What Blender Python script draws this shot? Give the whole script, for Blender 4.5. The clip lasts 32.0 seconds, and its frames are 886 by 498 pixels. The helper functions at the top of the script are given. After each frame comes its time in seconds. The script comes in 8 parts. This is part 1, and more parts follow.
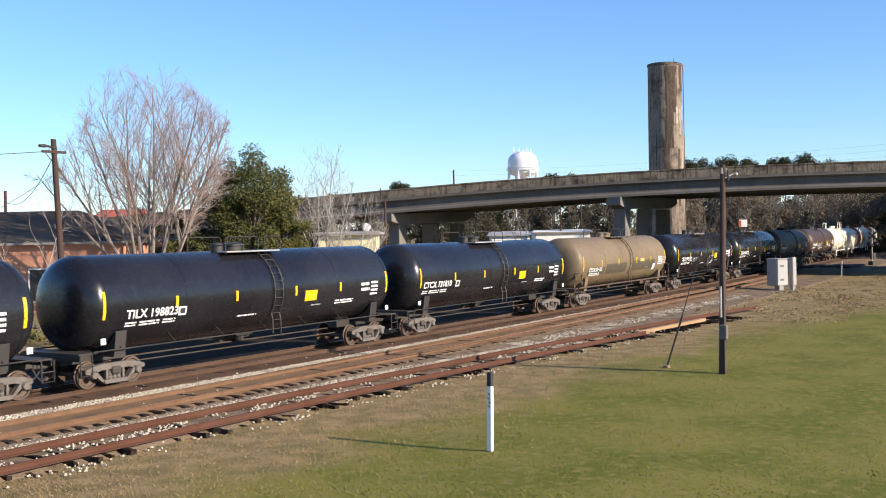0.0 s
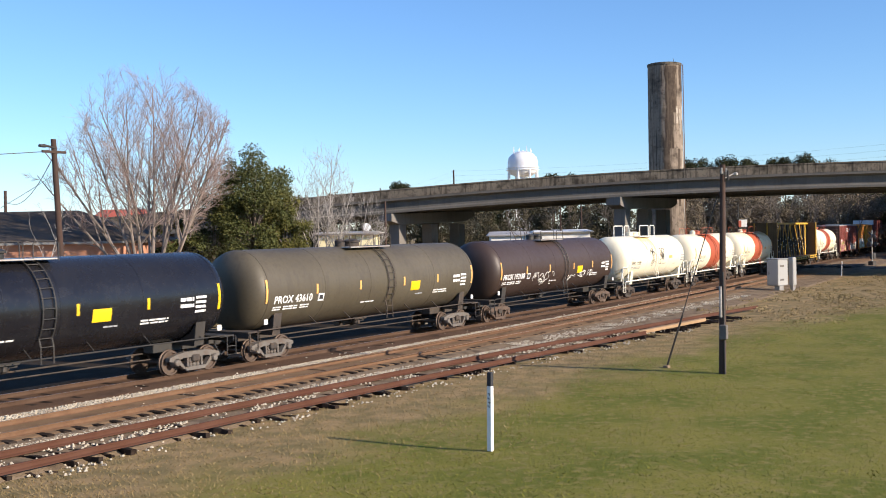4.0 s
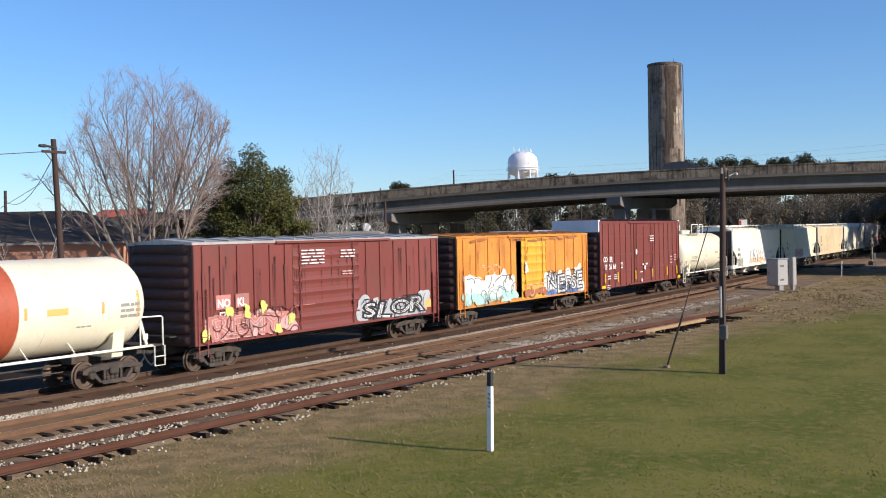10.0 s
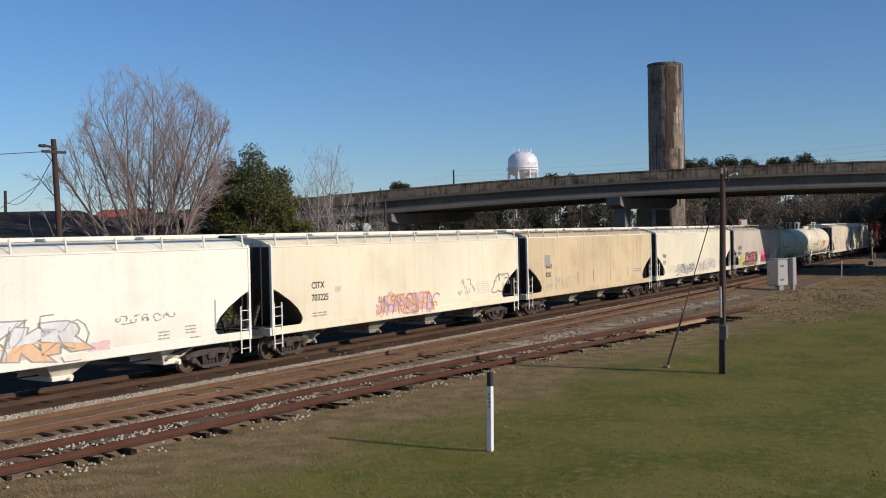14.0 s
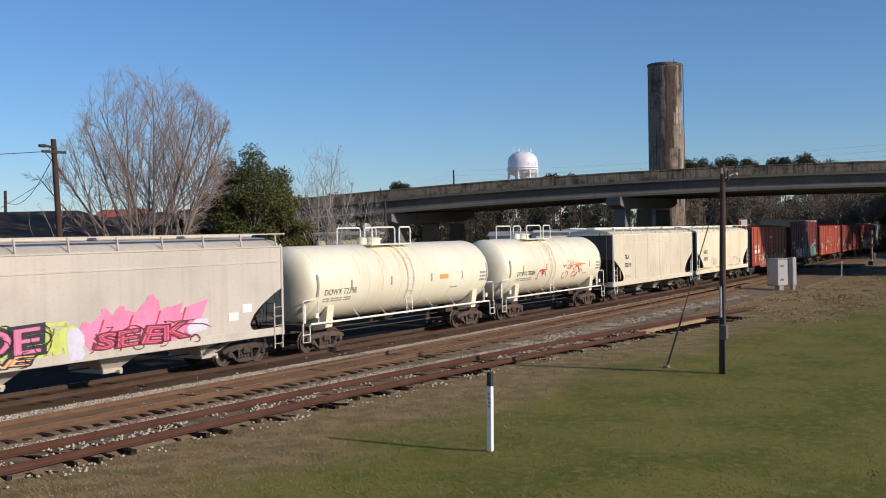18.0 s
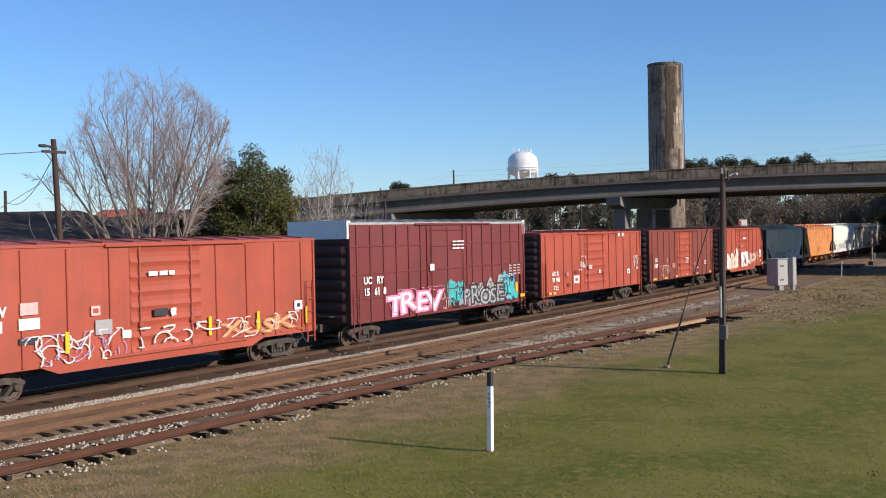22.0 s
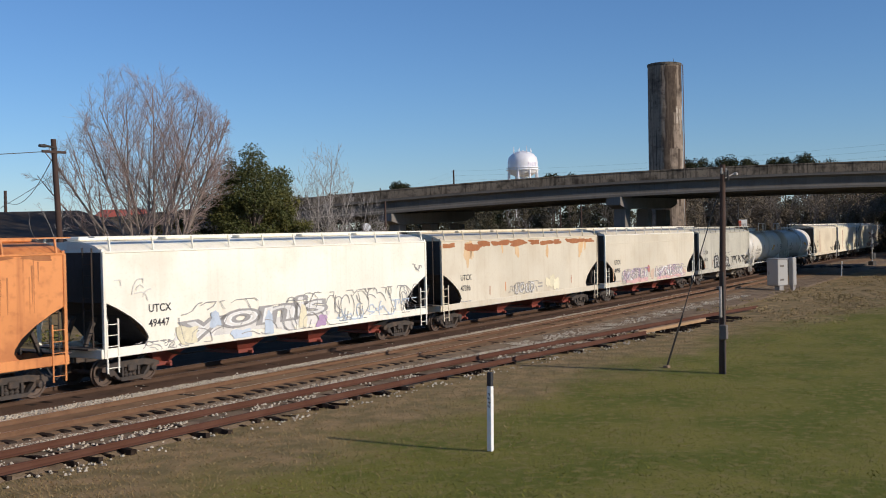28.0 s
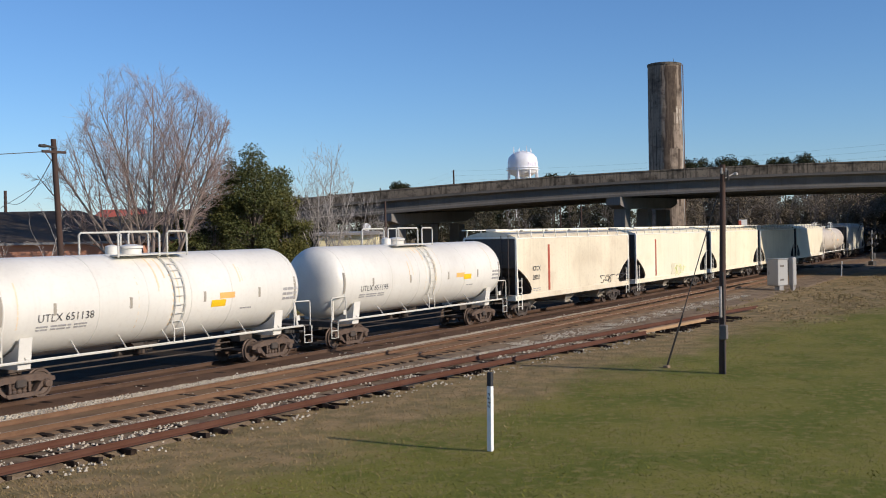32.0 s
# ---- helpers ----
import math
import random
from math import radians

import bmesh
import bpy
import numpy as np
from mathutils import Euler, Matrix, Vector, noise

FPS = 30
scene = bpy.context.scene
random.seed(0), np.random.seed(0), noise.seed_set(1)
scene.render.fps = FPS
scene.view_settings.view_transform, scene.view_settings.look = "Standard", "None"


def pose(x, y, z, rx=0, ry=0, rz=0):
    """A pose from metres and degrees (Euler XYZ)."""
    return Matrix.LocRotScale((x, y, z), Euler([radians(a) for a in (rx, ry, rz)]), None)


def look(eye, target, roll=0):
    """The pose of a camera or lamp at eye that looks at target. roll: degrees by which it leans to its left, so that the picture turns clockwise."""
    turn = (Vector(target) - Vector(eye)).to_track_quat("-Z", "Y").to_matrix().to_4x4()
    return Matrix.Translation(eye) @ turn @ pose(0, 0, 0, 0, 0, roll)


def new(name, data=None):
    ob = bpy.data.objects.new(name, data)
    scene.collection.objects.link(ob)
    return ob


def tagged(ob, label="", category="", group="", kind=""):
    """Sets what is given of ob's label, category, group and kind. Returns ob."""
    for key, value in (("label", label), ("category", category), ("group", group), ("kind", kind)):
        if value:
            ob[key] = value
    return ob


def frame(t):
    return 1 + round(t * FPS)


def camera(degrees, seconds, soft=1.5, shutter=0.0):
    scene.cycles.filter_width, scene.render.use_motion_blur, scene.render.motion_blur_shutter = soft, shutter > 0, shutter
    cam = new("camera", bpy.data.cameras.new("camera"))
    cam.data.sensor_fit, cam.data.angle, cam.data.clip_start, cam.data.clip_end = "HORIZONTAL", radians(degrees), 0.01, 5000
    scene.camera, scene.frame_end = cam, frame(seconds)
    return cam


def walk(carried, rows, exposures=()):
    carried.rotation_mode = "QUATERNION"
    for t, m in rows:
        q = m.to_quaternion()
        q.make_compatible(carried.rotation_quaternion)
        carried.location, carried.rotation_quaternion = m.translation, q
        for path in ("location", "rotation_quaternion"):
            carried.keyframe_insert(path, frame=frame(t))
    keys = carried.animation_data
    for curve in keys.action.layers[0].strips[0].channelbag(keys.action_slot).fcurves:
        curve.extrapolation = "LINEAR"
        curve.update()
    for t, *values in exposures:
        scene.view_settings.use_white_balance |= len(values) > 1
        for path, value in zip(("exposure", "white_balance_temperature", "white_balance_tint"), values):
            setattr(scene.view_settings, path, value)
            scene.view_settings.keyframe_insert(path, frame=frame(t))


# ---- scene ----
# ---- camera ----
RAIL = 0.35                       # top of rail above the grass
EYE = (0.0, 0.0, RAIL + 4.689)
cam = camera(45.09, 32.0, soft=1.0, shutter=0.06)
STAND = look(EYE, (EYE[0] + 83.574, EYE[1] + 54.891, EYE[2] - 1.556), -1.18)
walk(cam, [(0.0, STAND), (32.0, STAND)],
     exposures=[(t, e, k, 14) for t, e, k in ((0, 0.68, 6450), (3.5, 0.66, 6450), (5.5, -0.02, 6200), (7, -0.06, 6150), (8, 0.08, 6100), (9, 0.18, 6100), (12, 0.06, 6100), (13, -0.31, 6100),
                                                 (14, -0.4, 6150), (17, -0.33, 6150), (19, -0.2, 6150), (20, -0.26, 6150), (22, 0.1, 6100), (23.5, 0.27, 6050), (25, 0.15, 6100), (27.5, -0.3, 6150), (29, -0.25, 6150), (31, -0.03, 6150), (32, -0.1, 6150))])

# ---- light ----
SUN_AZ, SUN_EL = radians(-84.5), radians(22.0)   # from the x axis; height
sun_dir = Vector((math.cos(SUN_AZ) * math.cos(SUN_EL), math.sin(SUN_AZ) * math.cos(SUN_EL), math.sin(SUN_EL)))
world = bpy.data.worlds.new("sky")
scene.world = world
world.use_nodes = True
wn = world.node_tree.nodes
sky = wn.new("ShaderNodeTexSky")
sky.sky_type, sky.sun_disc = "NISHITA", False
sky.sun_elevation, sky.sun_rotation = SUN_EL, math.pi / 2 - SUN_AZ
sky.air_density, sky.dust_density, sky.ozone_density = 1.0, 0.0, 6.8
world.node_tree.links.new(sky.outputs[0], wn["Background"].inputs[0])
wn["Background"].inputs[1].default_value = 0.128
sun = new("sun", bpy.data.lights.new("sun", "SUN"))
sun.data.energy, sun.data.angle, sun.data.color = 5.0, radians(0.53), (1.0, 0.87, 0.68)
sun.matrix_world = look(sun_dir * 100, (0, 0, 0))


# ---- materials ----
def material(name, base, rough=0.6, metal=0.0, dirt=(0.1, 0.08, 0.06), dirty=0.25, scale=0.6, fine=9.0, streak=0.0,
             rust=0.0, bump=0.02, tint=0.0, bump_scale=30.0, spec=0.5):
    """A worn surface: base colour, blotches of dirt, vertical streaks, rust patches and a fine relief."""
    m = bpy.data.materials.new(name)
    m.use_nodes = True
    nt, n = m.node_tree, m.node_tree.nodes
    bsdf = n["Principled BSDF"]
    link = nt.links.new
    coord, info = n.new("ShaderNodeTexCoord"), n.new("ShaderNodeObjectInfo")
    shift = n.new("ShaderNodeVectorMath")
    shift.operation = "MULTIPLY_ADD"
    link(info.outputs["Random"], shift.inputs[0])
    shift.inputs[1].default_value = (37.0, 23.0, 0.0)
    link(coord.outputs["Object"], shift.inputs[2])

    def noise_tex(sc, detail=4, stretch=None):
        t = n.new("ShaderNodeTexNoise")
        t.inputs["Scale"].default_value, t.inputs["Detail"].default_value = sc, detail
        v = shift.outputs[0]
        if stretch:
            mp = n.new("ShaderNodeMapping")
            mp.inputs["Scale"].default_value = stretch
            link(v, mp.inputs["Vector"])
            v = mp.outputs[0]
        link(v, t.inputs["Vector"])
        return t.outputs["Fac"]

    def ramp(fac, a, b):
        r = n.new("ShaderNodeMapRange")
        r.interpolation_type = "SMOOTHSTEP"
        link(fac, r.inputs[0])
        r.inputs[1].default_value, r.inputs[2].default_value = a, b
        return r.outputs[0]

    def mix(fac, a, b, amount):
        k = n.new("ShaderNodeMath")
        k.operation = "MULTIPLY"
        link(fac, k.inputs[0])
        k.inputs[1].default_value = amount
        x = n.new("ShaderNodeMix")
        x.data_type = "RGBA"
        link(k.outputs[0], x.inputs[0])
        for sock, c in ((x.inputs[6], a), (x.inputs[7], b)):
            if isinstance(c, tuple):
                sock.default_value = (*c, 1)
            else:
                link(c, sock)
        return x.outputs[2]

    col = base
    light = tuple(min(1.0, c * 1.18 + 0.01) for c in base)
    col = mix(ramp(noise_tex(scale * 0.35, 2), 0.35, 0.65), col, light, 0.6)
    if tint:
        dark = tuple(c * (1 - tint) for c in base)
        x = n.new("ShaderNodeMix")
        x.data_type = "RGBA"
        link(info.outputs["Random"], x.inputs[0])
        link(col, x.inputs[6])
        x.inputs[7].default_value = (*dark, 1)
        col = x.outputs[2]
    col = mix(ramp(noise_tex(scale), 0.45, 0.75), col, dirt, dirty)
    col = mix(ramp(noise_tex(fine, 6), 0.5, 0.75), col, dirt, dirty * 0.7)
    if streak:
        col = mix(ramp(noise_tex(1.0, 5, (5.0, 5.0, 0.18)), 0.48, 0.72), col, dirt, streak)
    if rust:
        col = mix(ramp(noise_tex(1.3, 8), 0.72 - 0.3 * rust, 0.78 - 0.25 * rust), col, (0.16, 0.055, 0.02), 0.85)
    link(col, bsdf.inputs["Base Color"])
    rr = n.new("ShaderNodeMapRange")
    link(noise_tex(fine * 0.5, 4), rr.inputs[0])
    rr.inputs[3].default_value, rr.inputs[4].default_value = max(0.02, rough - 0.12), min(1, rough + 0.14)
    link(rr.outputs[0], bsdf.inputs["Roughness"])
    bsdf.inputs["Metallic"].default_value = metal
    bsdf.inputs["Specular IOR Level"].default_value = spec
    if bump:
        b = n.new("ShaderNodeBump")
        b.inputs["Strength"].default_value, b.inputs["Distance"].default_value = 0.6, bump
        link(noise_tex(bump_scale, 5), b.inputs["Height"])
        link(b.outputs[0], bsdf.inputs["Normal"])
    return m


GREY = (0.12, 0.1, 0.085)
M = {}


def mat(name, *args, **kw):
    if name not in M:
        M[name] = material(name, *args, **kw)
    return M[name]


black_paint = mat("black_paint", (0.010, 0.010, 0.013), 0.24, dirt=(0.03, 0.026, 0.022), dirty=0.2, streak=0.12, bump=0.003)
brown_black = mat("brown_black_paint", (0.045, 0.027, 0.021), 0.5, dirt=(0.06, 0.04, 0.03), dirty=0.4, streak=0.3, bump=0.003)
tan_paint = mat("tan_paint", (0.18, 0.132, 0.075), 0.55, dirt=(0.1, 0.07, 0.04), dirty=0.35, streak=0.4, bump=0.003)
olive_paint = mat("olive_paint", (0.085, 0.07, 0.045), 0.55, dirt=(0.05, 0.04, 0.03), dirty=0.4, streak=0.4, bump=0.003)
white_paint = mat("white_paint", (0.86, 0.825, 0.71), 0.42, dirt=(0.55, 0.44, 0.3), dirty=0.25, streak=0.12, bump=0.003)
ivory_paint = mat("ivory_paint", (0.82, 0.76, 0.58), 0.42, dirt=(0.6, 0.46, 0.28), dirty=0.25, streak=0.12, bump=0.003)
cream_paint = mat("cream_paint", (0.84, 0.76, 0.56), 0.45, dirt=(0.55, 0.42, 0.24), dirty=0.25, streak=0.16, bump=0.003)
pale_grey = mat("pale_grey_paint", (0.6, 0.58, 0.51), 0.5, dirt=(0.36, 0.33, 0.27), dirty=0.3, streak=0.25, bump=0.003)
beige_paint = mat("beige_paint", (0.71, 0.63, 0.47), 0.5, dirt=(0.4, 0.3, 0.2), dirty=0.3, streak=0.2, bump=0.003)
sand_paint = mat("sand_paint", (0.66, 0.53, 0.33), 0.5, dirt=(0.4, 0.28, 0.15), dirty=0.35, streak=0.3, bump=0.003)
grey_paint = mat("grey_paint", (0.56, 0.5, 0.42), 0.5, dirt=(0.34, 0.28, 0.22), dirty=0.3, streak=0.18, bump=0.003)
dim_grey = mat("weathered_grey_paint", (0.5, 0.48, 0.4), 0.55, dirt=(0.2, 0.18, 0.15), dirty=0.35, streak=0.35, bump=0.003)
rusty_tan = mat("rusty_tan_paint", (0.6, 0.53, 0.43), 0.55, dirt=(0.38, 0.25, 0.15), dirty=0.4, streak=0.45, rust=0.12, bump=0.003)
orange_hop = mat("orange_hopper_paint", (0.64, 0.25, 0.075), 0.55, dirt=(0.3, 0.085, 0.026), dirty=0.6, scale=0.9, fine=4, streak=0.45, rust=0.08, bump=0.003)
band_red = mat("red_band_paint", (0.42, 0.09, 0.04), 0.5, dirt=(0.2, 0.06, 0.03), dirty=0.35, streak=0.3, bump=0.003)
maroon = mat("maroon_paint", (0.2, 0.045, 0.035), 0.5, dirt=(0.13, 0.06, 0.045), dirty=0.4, streak=0.35, bump=0.003)
deep_maroon = mat("deep_maroon_paint", (0.17, 0.03, 0.028), 0.5, dirt=(0.1, 0.04, 0.03), dirty=0.35, streak=0.3, bump=0.003)
box_red = mat("box_red_paint", (0.38, 0.073, 0.038), 0.5, dirt=(0.25, 0.07, 0.042), dirty=0.4, scale=1.0, streak=0.35, bump=0.003)
box_brown = mat("box_brown_red_paint", (0.21, 0.045, 0.03), 0.5, dirt=(0.16, 0.06, 0.04), dirty=0.35, streak=0.35, bump=0.003)
box_orange = mat("box_orange_paint", (0.66, 0.27, 0.04), 0.5, dirt=(0.35, 0.12, 0.04), dirty=0.5, streak=0.45, rust=0.06, bump=0.003)
door_yellow = mat("door_yellow_paint", (0.72, 0.38, 0.03), 0.5, dirt=(0.35, 0.16, 0.04), dirty=0.4, streak=0.3, bump=0.003)
beam_yellow = mat("beam_yellow_paint", (0.62, 0.36, 0.035), 0.5, dirt=(0.3, 0.18, 0.05), dirty=0.4, streak=0.3, bump=0.003)
deck_rust = mat("deck_rust", (0.13, 0.08, 0.048), 0.85, dirt=(0.07, 0.045, 0.03), dirty=0.6, scale=1.5, bump=0.005, spec=0.15)
bulkhead_brown = mat("bulkhead_brown", (0.15, 0.1, 0.055), 0.8, dirt=(0.06, 0.045, 0.035), dirty=0.5, scale=1.5, streak=0.4, bump=0.005)
running_gear = mat("running_gear", (0.045, 0.036, 0.03), 0.8, dirt=(0.12, 0.08, 0.055), dirty=0.6, scale=3, bump=0.01)
side_steel = mat("side_frame_steel", (0.13, 0.115, 0.1), 0.75, dirt=(0.1, 0.06, 0.04), dirty=0.6, scale=3, bump=0.01)
brown_gear = mat("brown_side_frame", (0.1, 0.065, 0.045), 0.8, dirt=(0.05, 0.035, 0.03), dirty=0.6, scale=3, bump=0.01)
wheel_steel = mat("wheel_steel", (0.12, 0.085, 0.065), 0.6, metal=0.5, dirt=(0.08, 0.05, 0.035), dirty=0.6, scale=4, bump=0.004)
tread_steel = mat("wheel_tread", (0.5, 0.48, 0.46), 0.3, metal=0.9, dirty=0.2)
galvanised = mat("galvanised_roof", (0.46, 0.44, 0.41), 0.55, metal=0.2, dirt=(0.25, 0.18, 0.13), dirty=0.6, streak=0.2)
yellow_mark = mat("yellow_mark", (0.8, 0.5, 0.0), 0.5, dirty=0.15)
orange_mark = mat("orange_mark", (0.8, 0.42, 0.12), 0.5, dirty=0.2)
white_mark = mat("white_mark", (0.8, 0.8, 0.78), 0.6, dirty=0.15)
dark_mark = mat("dark_mark", (0.03, 0.03, 0.035), 0.6, dirty=0.15)
lumber_strap = mat("strap_buckle_white", (0.7, 0.72, 0.72), 0.5, dirty=0.2)
dark_steel = mat("dark_steel", (0.03, 0.028, 0.026), 0.6, dirt=(0.08, 0.06, 0.045), dirty=0.5, bump=0.005)
rust_stain = mat("rust_stain", (0.5, 0.22, 0.09), 0.8, dirt=(0.72, 0.56, 0.36), dirty=0.8, fine=5, streak=0.4)
spill_stain = mat("spill_stain", (0.82, 0.62, 0.34), 0.6, dirt=(0.7, 0.42, 0.18), dirty=0.5, fine=6, streak=0.5)
rust_spots = mat("rust_spots", (0.3, 0.11, 0.04), 0.85, dirt=(0.45, 0.2, 0.08), dirty=0.7, fine=6, streak=0.4)
dark_streak = mat("dark_streak", (0.3, 0.27, 0.22), 0.7, dirt=(0.5, 0.45, 0.36), dirty=0.5, fine=6)
worn_cream = mat("worn_cream_paint", (0.63, 0.575, 0.455), 0.5, dirt=(0.5, 0.4, 0.27), dirty=0.35, streak=0.25, bump=0.003)
bay_grey = mat("bay_grey_paint", (0.3, 0.27, 0.22), 0.7, dirt=(0.14, 0.11, 0.08), dirty=0.6, scale=2, streak=0.4, bump=0.003)
grey_white = mat("grey_white_paint", (0.68, 0.655, 0.59), 0.42, dirt=(0.5, 0.46, 0.4), dirty=0.25, streak=0.15, bump=0.003)
rust_run = mat("rust_run", (0.7, 0.53, 0.33), 0.7, dirt=(0.8, 0.7, 0.52), dirty=0.8, fine=4, streak=0.5)
pale_rust = mat("pale_rust", (0.62, 0.4, 0.2), 0.7, dirt=(0.72, 0.58, 0.38), dirty=0.7, fine=5, streak=0.6)
PAINTS = {}
for nm, rgb in (("white", (0.78, 0.78, 0.76)), ("silver", (0.42, 0.44, 0.46)), ("black", (0.02, 0.02, 0.025)), ("pink", (0.78, 0.16, 0.36)),
                ("hot_pink", (0.8, 0.25, 0.42)), ("teal", (0.03, 0.42, 0.4)), ("mint", (0.42, 0.68, 0.62)), ("orange", (0.75, 0.28, 0.08)),
                ("peach", (0.78, 0.5, 0.3)), ("lime", (0.6, 0.66, 0.15)), ("blue", (0.1, 0.2, 0.5)), ("pale_blue", (0.5, 0.58, 0.68)),
                ("lilac", (0.45, 0.3, 0.48)), ("red", (0.55, 0.06, 0.07)), ("rose", (0.7, 0.45, 0.42)), ("dim", (0.34, 0.33, 0.32)),
                ("yellow", (0.75, 0.6, 0.2)), ("sky", (0.2, 0.4, 0.62)), ("ghost", (0.62, 0.6, 0.55)), ("rust_spray", (0.42, 0.14, 0.06)), ("dusty_rose", (0.5, 0.2, 0.17)),
                ("blush", (0.62, 0.38, 0.36)), ("maroon_spray", (0.12, 0.03, 0.025)), ("pale_mint", (0.62, 0.76, 0.72)), ("pale_ghost", (0.72, 0.7, 0.66)), ("faded_rose", (0.72, 0.5, 0.46)),
                ("faded_yellow", (0.76, 0.7, 0.5)), ("fawn", (0.6, 0.45, 0.34)), ("dark_red", (0.2, 0.02, 0.04)), ("lilac_white", (0.7, 0.66, 0.76)), ("silver_grey", (0.46, 0.46, 0.43))):
    PAINTS[nm] = mat("spray_" + nm, rgb, 0.6, dirty=0.25, streak=0.12, fine=5)


# ---- mesh building ----
class Shape:
    """Collects vertices and faces of one part."""

    def __init__(self):
        self.v, self.f = [], []

    def add(self, verts, faces):
        k = len(self.v)
        self.v.extend(tuple(p) for p in verts)
        self.f.extend(tuple(i + k for i in f) for f in faces)
        return self

    def box(self, x, y, z, sx, sy, sz, c=0.0):
        """A box by centre and size, with its long edges bevelled by c."""
        hx, hy, hz = sx / 2, sy / 2, sz / 2
        if c <= 0:
            vs = [(x + a * hx, y + b * hy, z + d * hz) for a in (-1, 1) for b in (-1, 1) for d in (-1, 1)]
            return self.add(vs, [(0, 1, 3, 2), (4, 6, 7, 5), (0, 4, 5, 1), (2, 3, 7, 6), (0, 2, 6, 4), (1, 5, 7, 3)])
        c = min(c, hx * 0.9, hy * 0.9, hz * 0.9)
        rings = []
        for zz, e in ((-hz, c), (-hz + c, 0), (hz - c, 0), (hz, c)):
            a, b, k = hx - e, hy - e, c * 0.7
            rings.append([(x + p, y + q, z + zz) for p, q in ((-a + k, -b), (a - k, -b), (a, -b + k), (a, b - k), (a - k, b), (-a + k, b), (-a, b - k), (-a, -b + k))])
        vs = [p for r in rings for p in r]
        fs = [tuple(range(7, -1, -1)), tuple(range(24, 32))]
        for r in range(3):
            fs += [(r * 8 + i, r * 8 + (i + 1) % 8, r * 8 + 8 + (i + 1) % 8, r * 8 + 8 + i) for i in range(8)]
        return self.add(vs, fs)

    def rod(self, p, q, r, n=6, r2=None):
        p, q = Vector(p), Vector(q)
        d = (q - p).normalized()
        a = d.orthogonal().normalized()
        b = d.cross(a)
        r2 = r if r2 is None else r2
        vs = []
        for c, rr in ((p, r), (q, r2)):
            vs += [c + rr * (math.cos(2 * math.pi * i / n) * a + math.sin(2 * math.pi * i / n) * b) for i in range(n)]
        fs = [(i, (i + 1) % n, n + (i + 1) % n, n + i) for i in range(n)] + [tuple(range(n - 1, -1, -1)), tuple(range(n, 2 * n))]
        return self.add(vs, fs)

    def path(self, pts, r, n=6):
        """A continuous tube along a bent line."""
        pts = [Vector(p) for p in pts]
        rings, a = [], None
        for i, p in enumerate(pts):
            d = (pts[min(i + 1, len(pts) - 1)] - pts[max(i - 1, 0)]).normalized()
            a = d.orthogonal().normalized() if a is None else (a - d * a.dot(d)).normalized()
            b = d.cross(a)
            rings.append([p + r * (math.cos(2 * math.pi * k / n) * a + math.sin(2 * math.pi * k / n) * b) for k in range(n)])
        return self.loft(rings)

    def beam(self, p, q, w, h):
        """A flat bar from p to q: w across the y axis, h across the other way."""
        p, q = Vector(p), Vector(q)
        d = (q - p).normalized()
        side = Vector((0, 1, 0)) if abs(d.y) < 0.9 else Vector((1, 0, 0))
        up = d.cross(side).normalized()
        side = up.cross(d)
        vs = [c + a * side * w / 2 + b * up * h / 2 for c in (p, q) for a, b in ((-1, -1), (1, -1), (1, 1), (-1, 1))]
        return self.add(vs, [(3, 2, 1, 0), (4, 5, 6, 7), (0, 1, 5, 4), (1, 2, 6, 5), (2, 3, 7, 6), (3, 0, 4, 7)])

    def prism(self, outline, y0, y1):
        """Extrudes an outline given in x, z (anticlockwise seen from -y) from y0 to y1."""
        n = len(outline)
        vs = [(x, y0, z) for x, z in outline] + [(x, y1, z) for x, z in outline]
        return self.add(vs, [tuple(range(n)), tuple(range(2 * n - 1, n - 1, -1))] + [(i, n + i, n + (i + 1) % n, (i + 1) % n) for i in range(n)])

    def loft(self, rings, closed=True, caps=True):
        n = len(rings[0])
        vs = [p for r in rings for p in r]
        fs = []
        for k in range(len(rings) - 1):
            for i in range(n if closed else n - 1):
                j = (i + 1) % n
                fs.append((k * n + i, k * n + j, (k + 1) * n + j, (k + 1) * n + i))
        if caps:
            fs += [tuple(range(n - 1, -1, -1)), tuple(range((len(rings) - 1) * n, len(rings) * n))]
        return self.add(vs, fs)

    def lathe_x(self, profile, zc, n=40, yc=0.0):
        """Turns a profile of (x, radius) about a lengthwise axis at height zc."""
        return self.loft([[(x, yc + r * math.cos(2 * math.pi * i / n), zc + r * math.sin(2 * math.pi * i / n)) for i in range(n)] for x, r in profile])

    def lathe_z(self, profile, x=0.0, y=0.0, n=24):
        return self.loft([[(x + r * math.cos(2 * math.pi * i / n), y + r * math.sin(2 * math.pi * i / n), z) for i in range(n)] for z, r in profile])

    def lathe_y(self, profile, x=0.0, z=0.0, n=24):
        return self.loft([[(x + r * math.sin(2 * math.pi * i / n), y, z + r * math.cos(2 * math.pi * i / n)) for i in range(n)] for y, r in profile])

    def mesh(self, name, material=None, smooth=False):
        me = bpy.data.meshes.new(name)
        me.from_pydata(self.v, [], self.f)
        if smooth:
            me.polygons.foreach_set("use_smooth", [True] * len(me.polygons))
            me.set_sharp_from_angle(angle=radians(38))
        if material:
            me.materials.append(material)
        return me


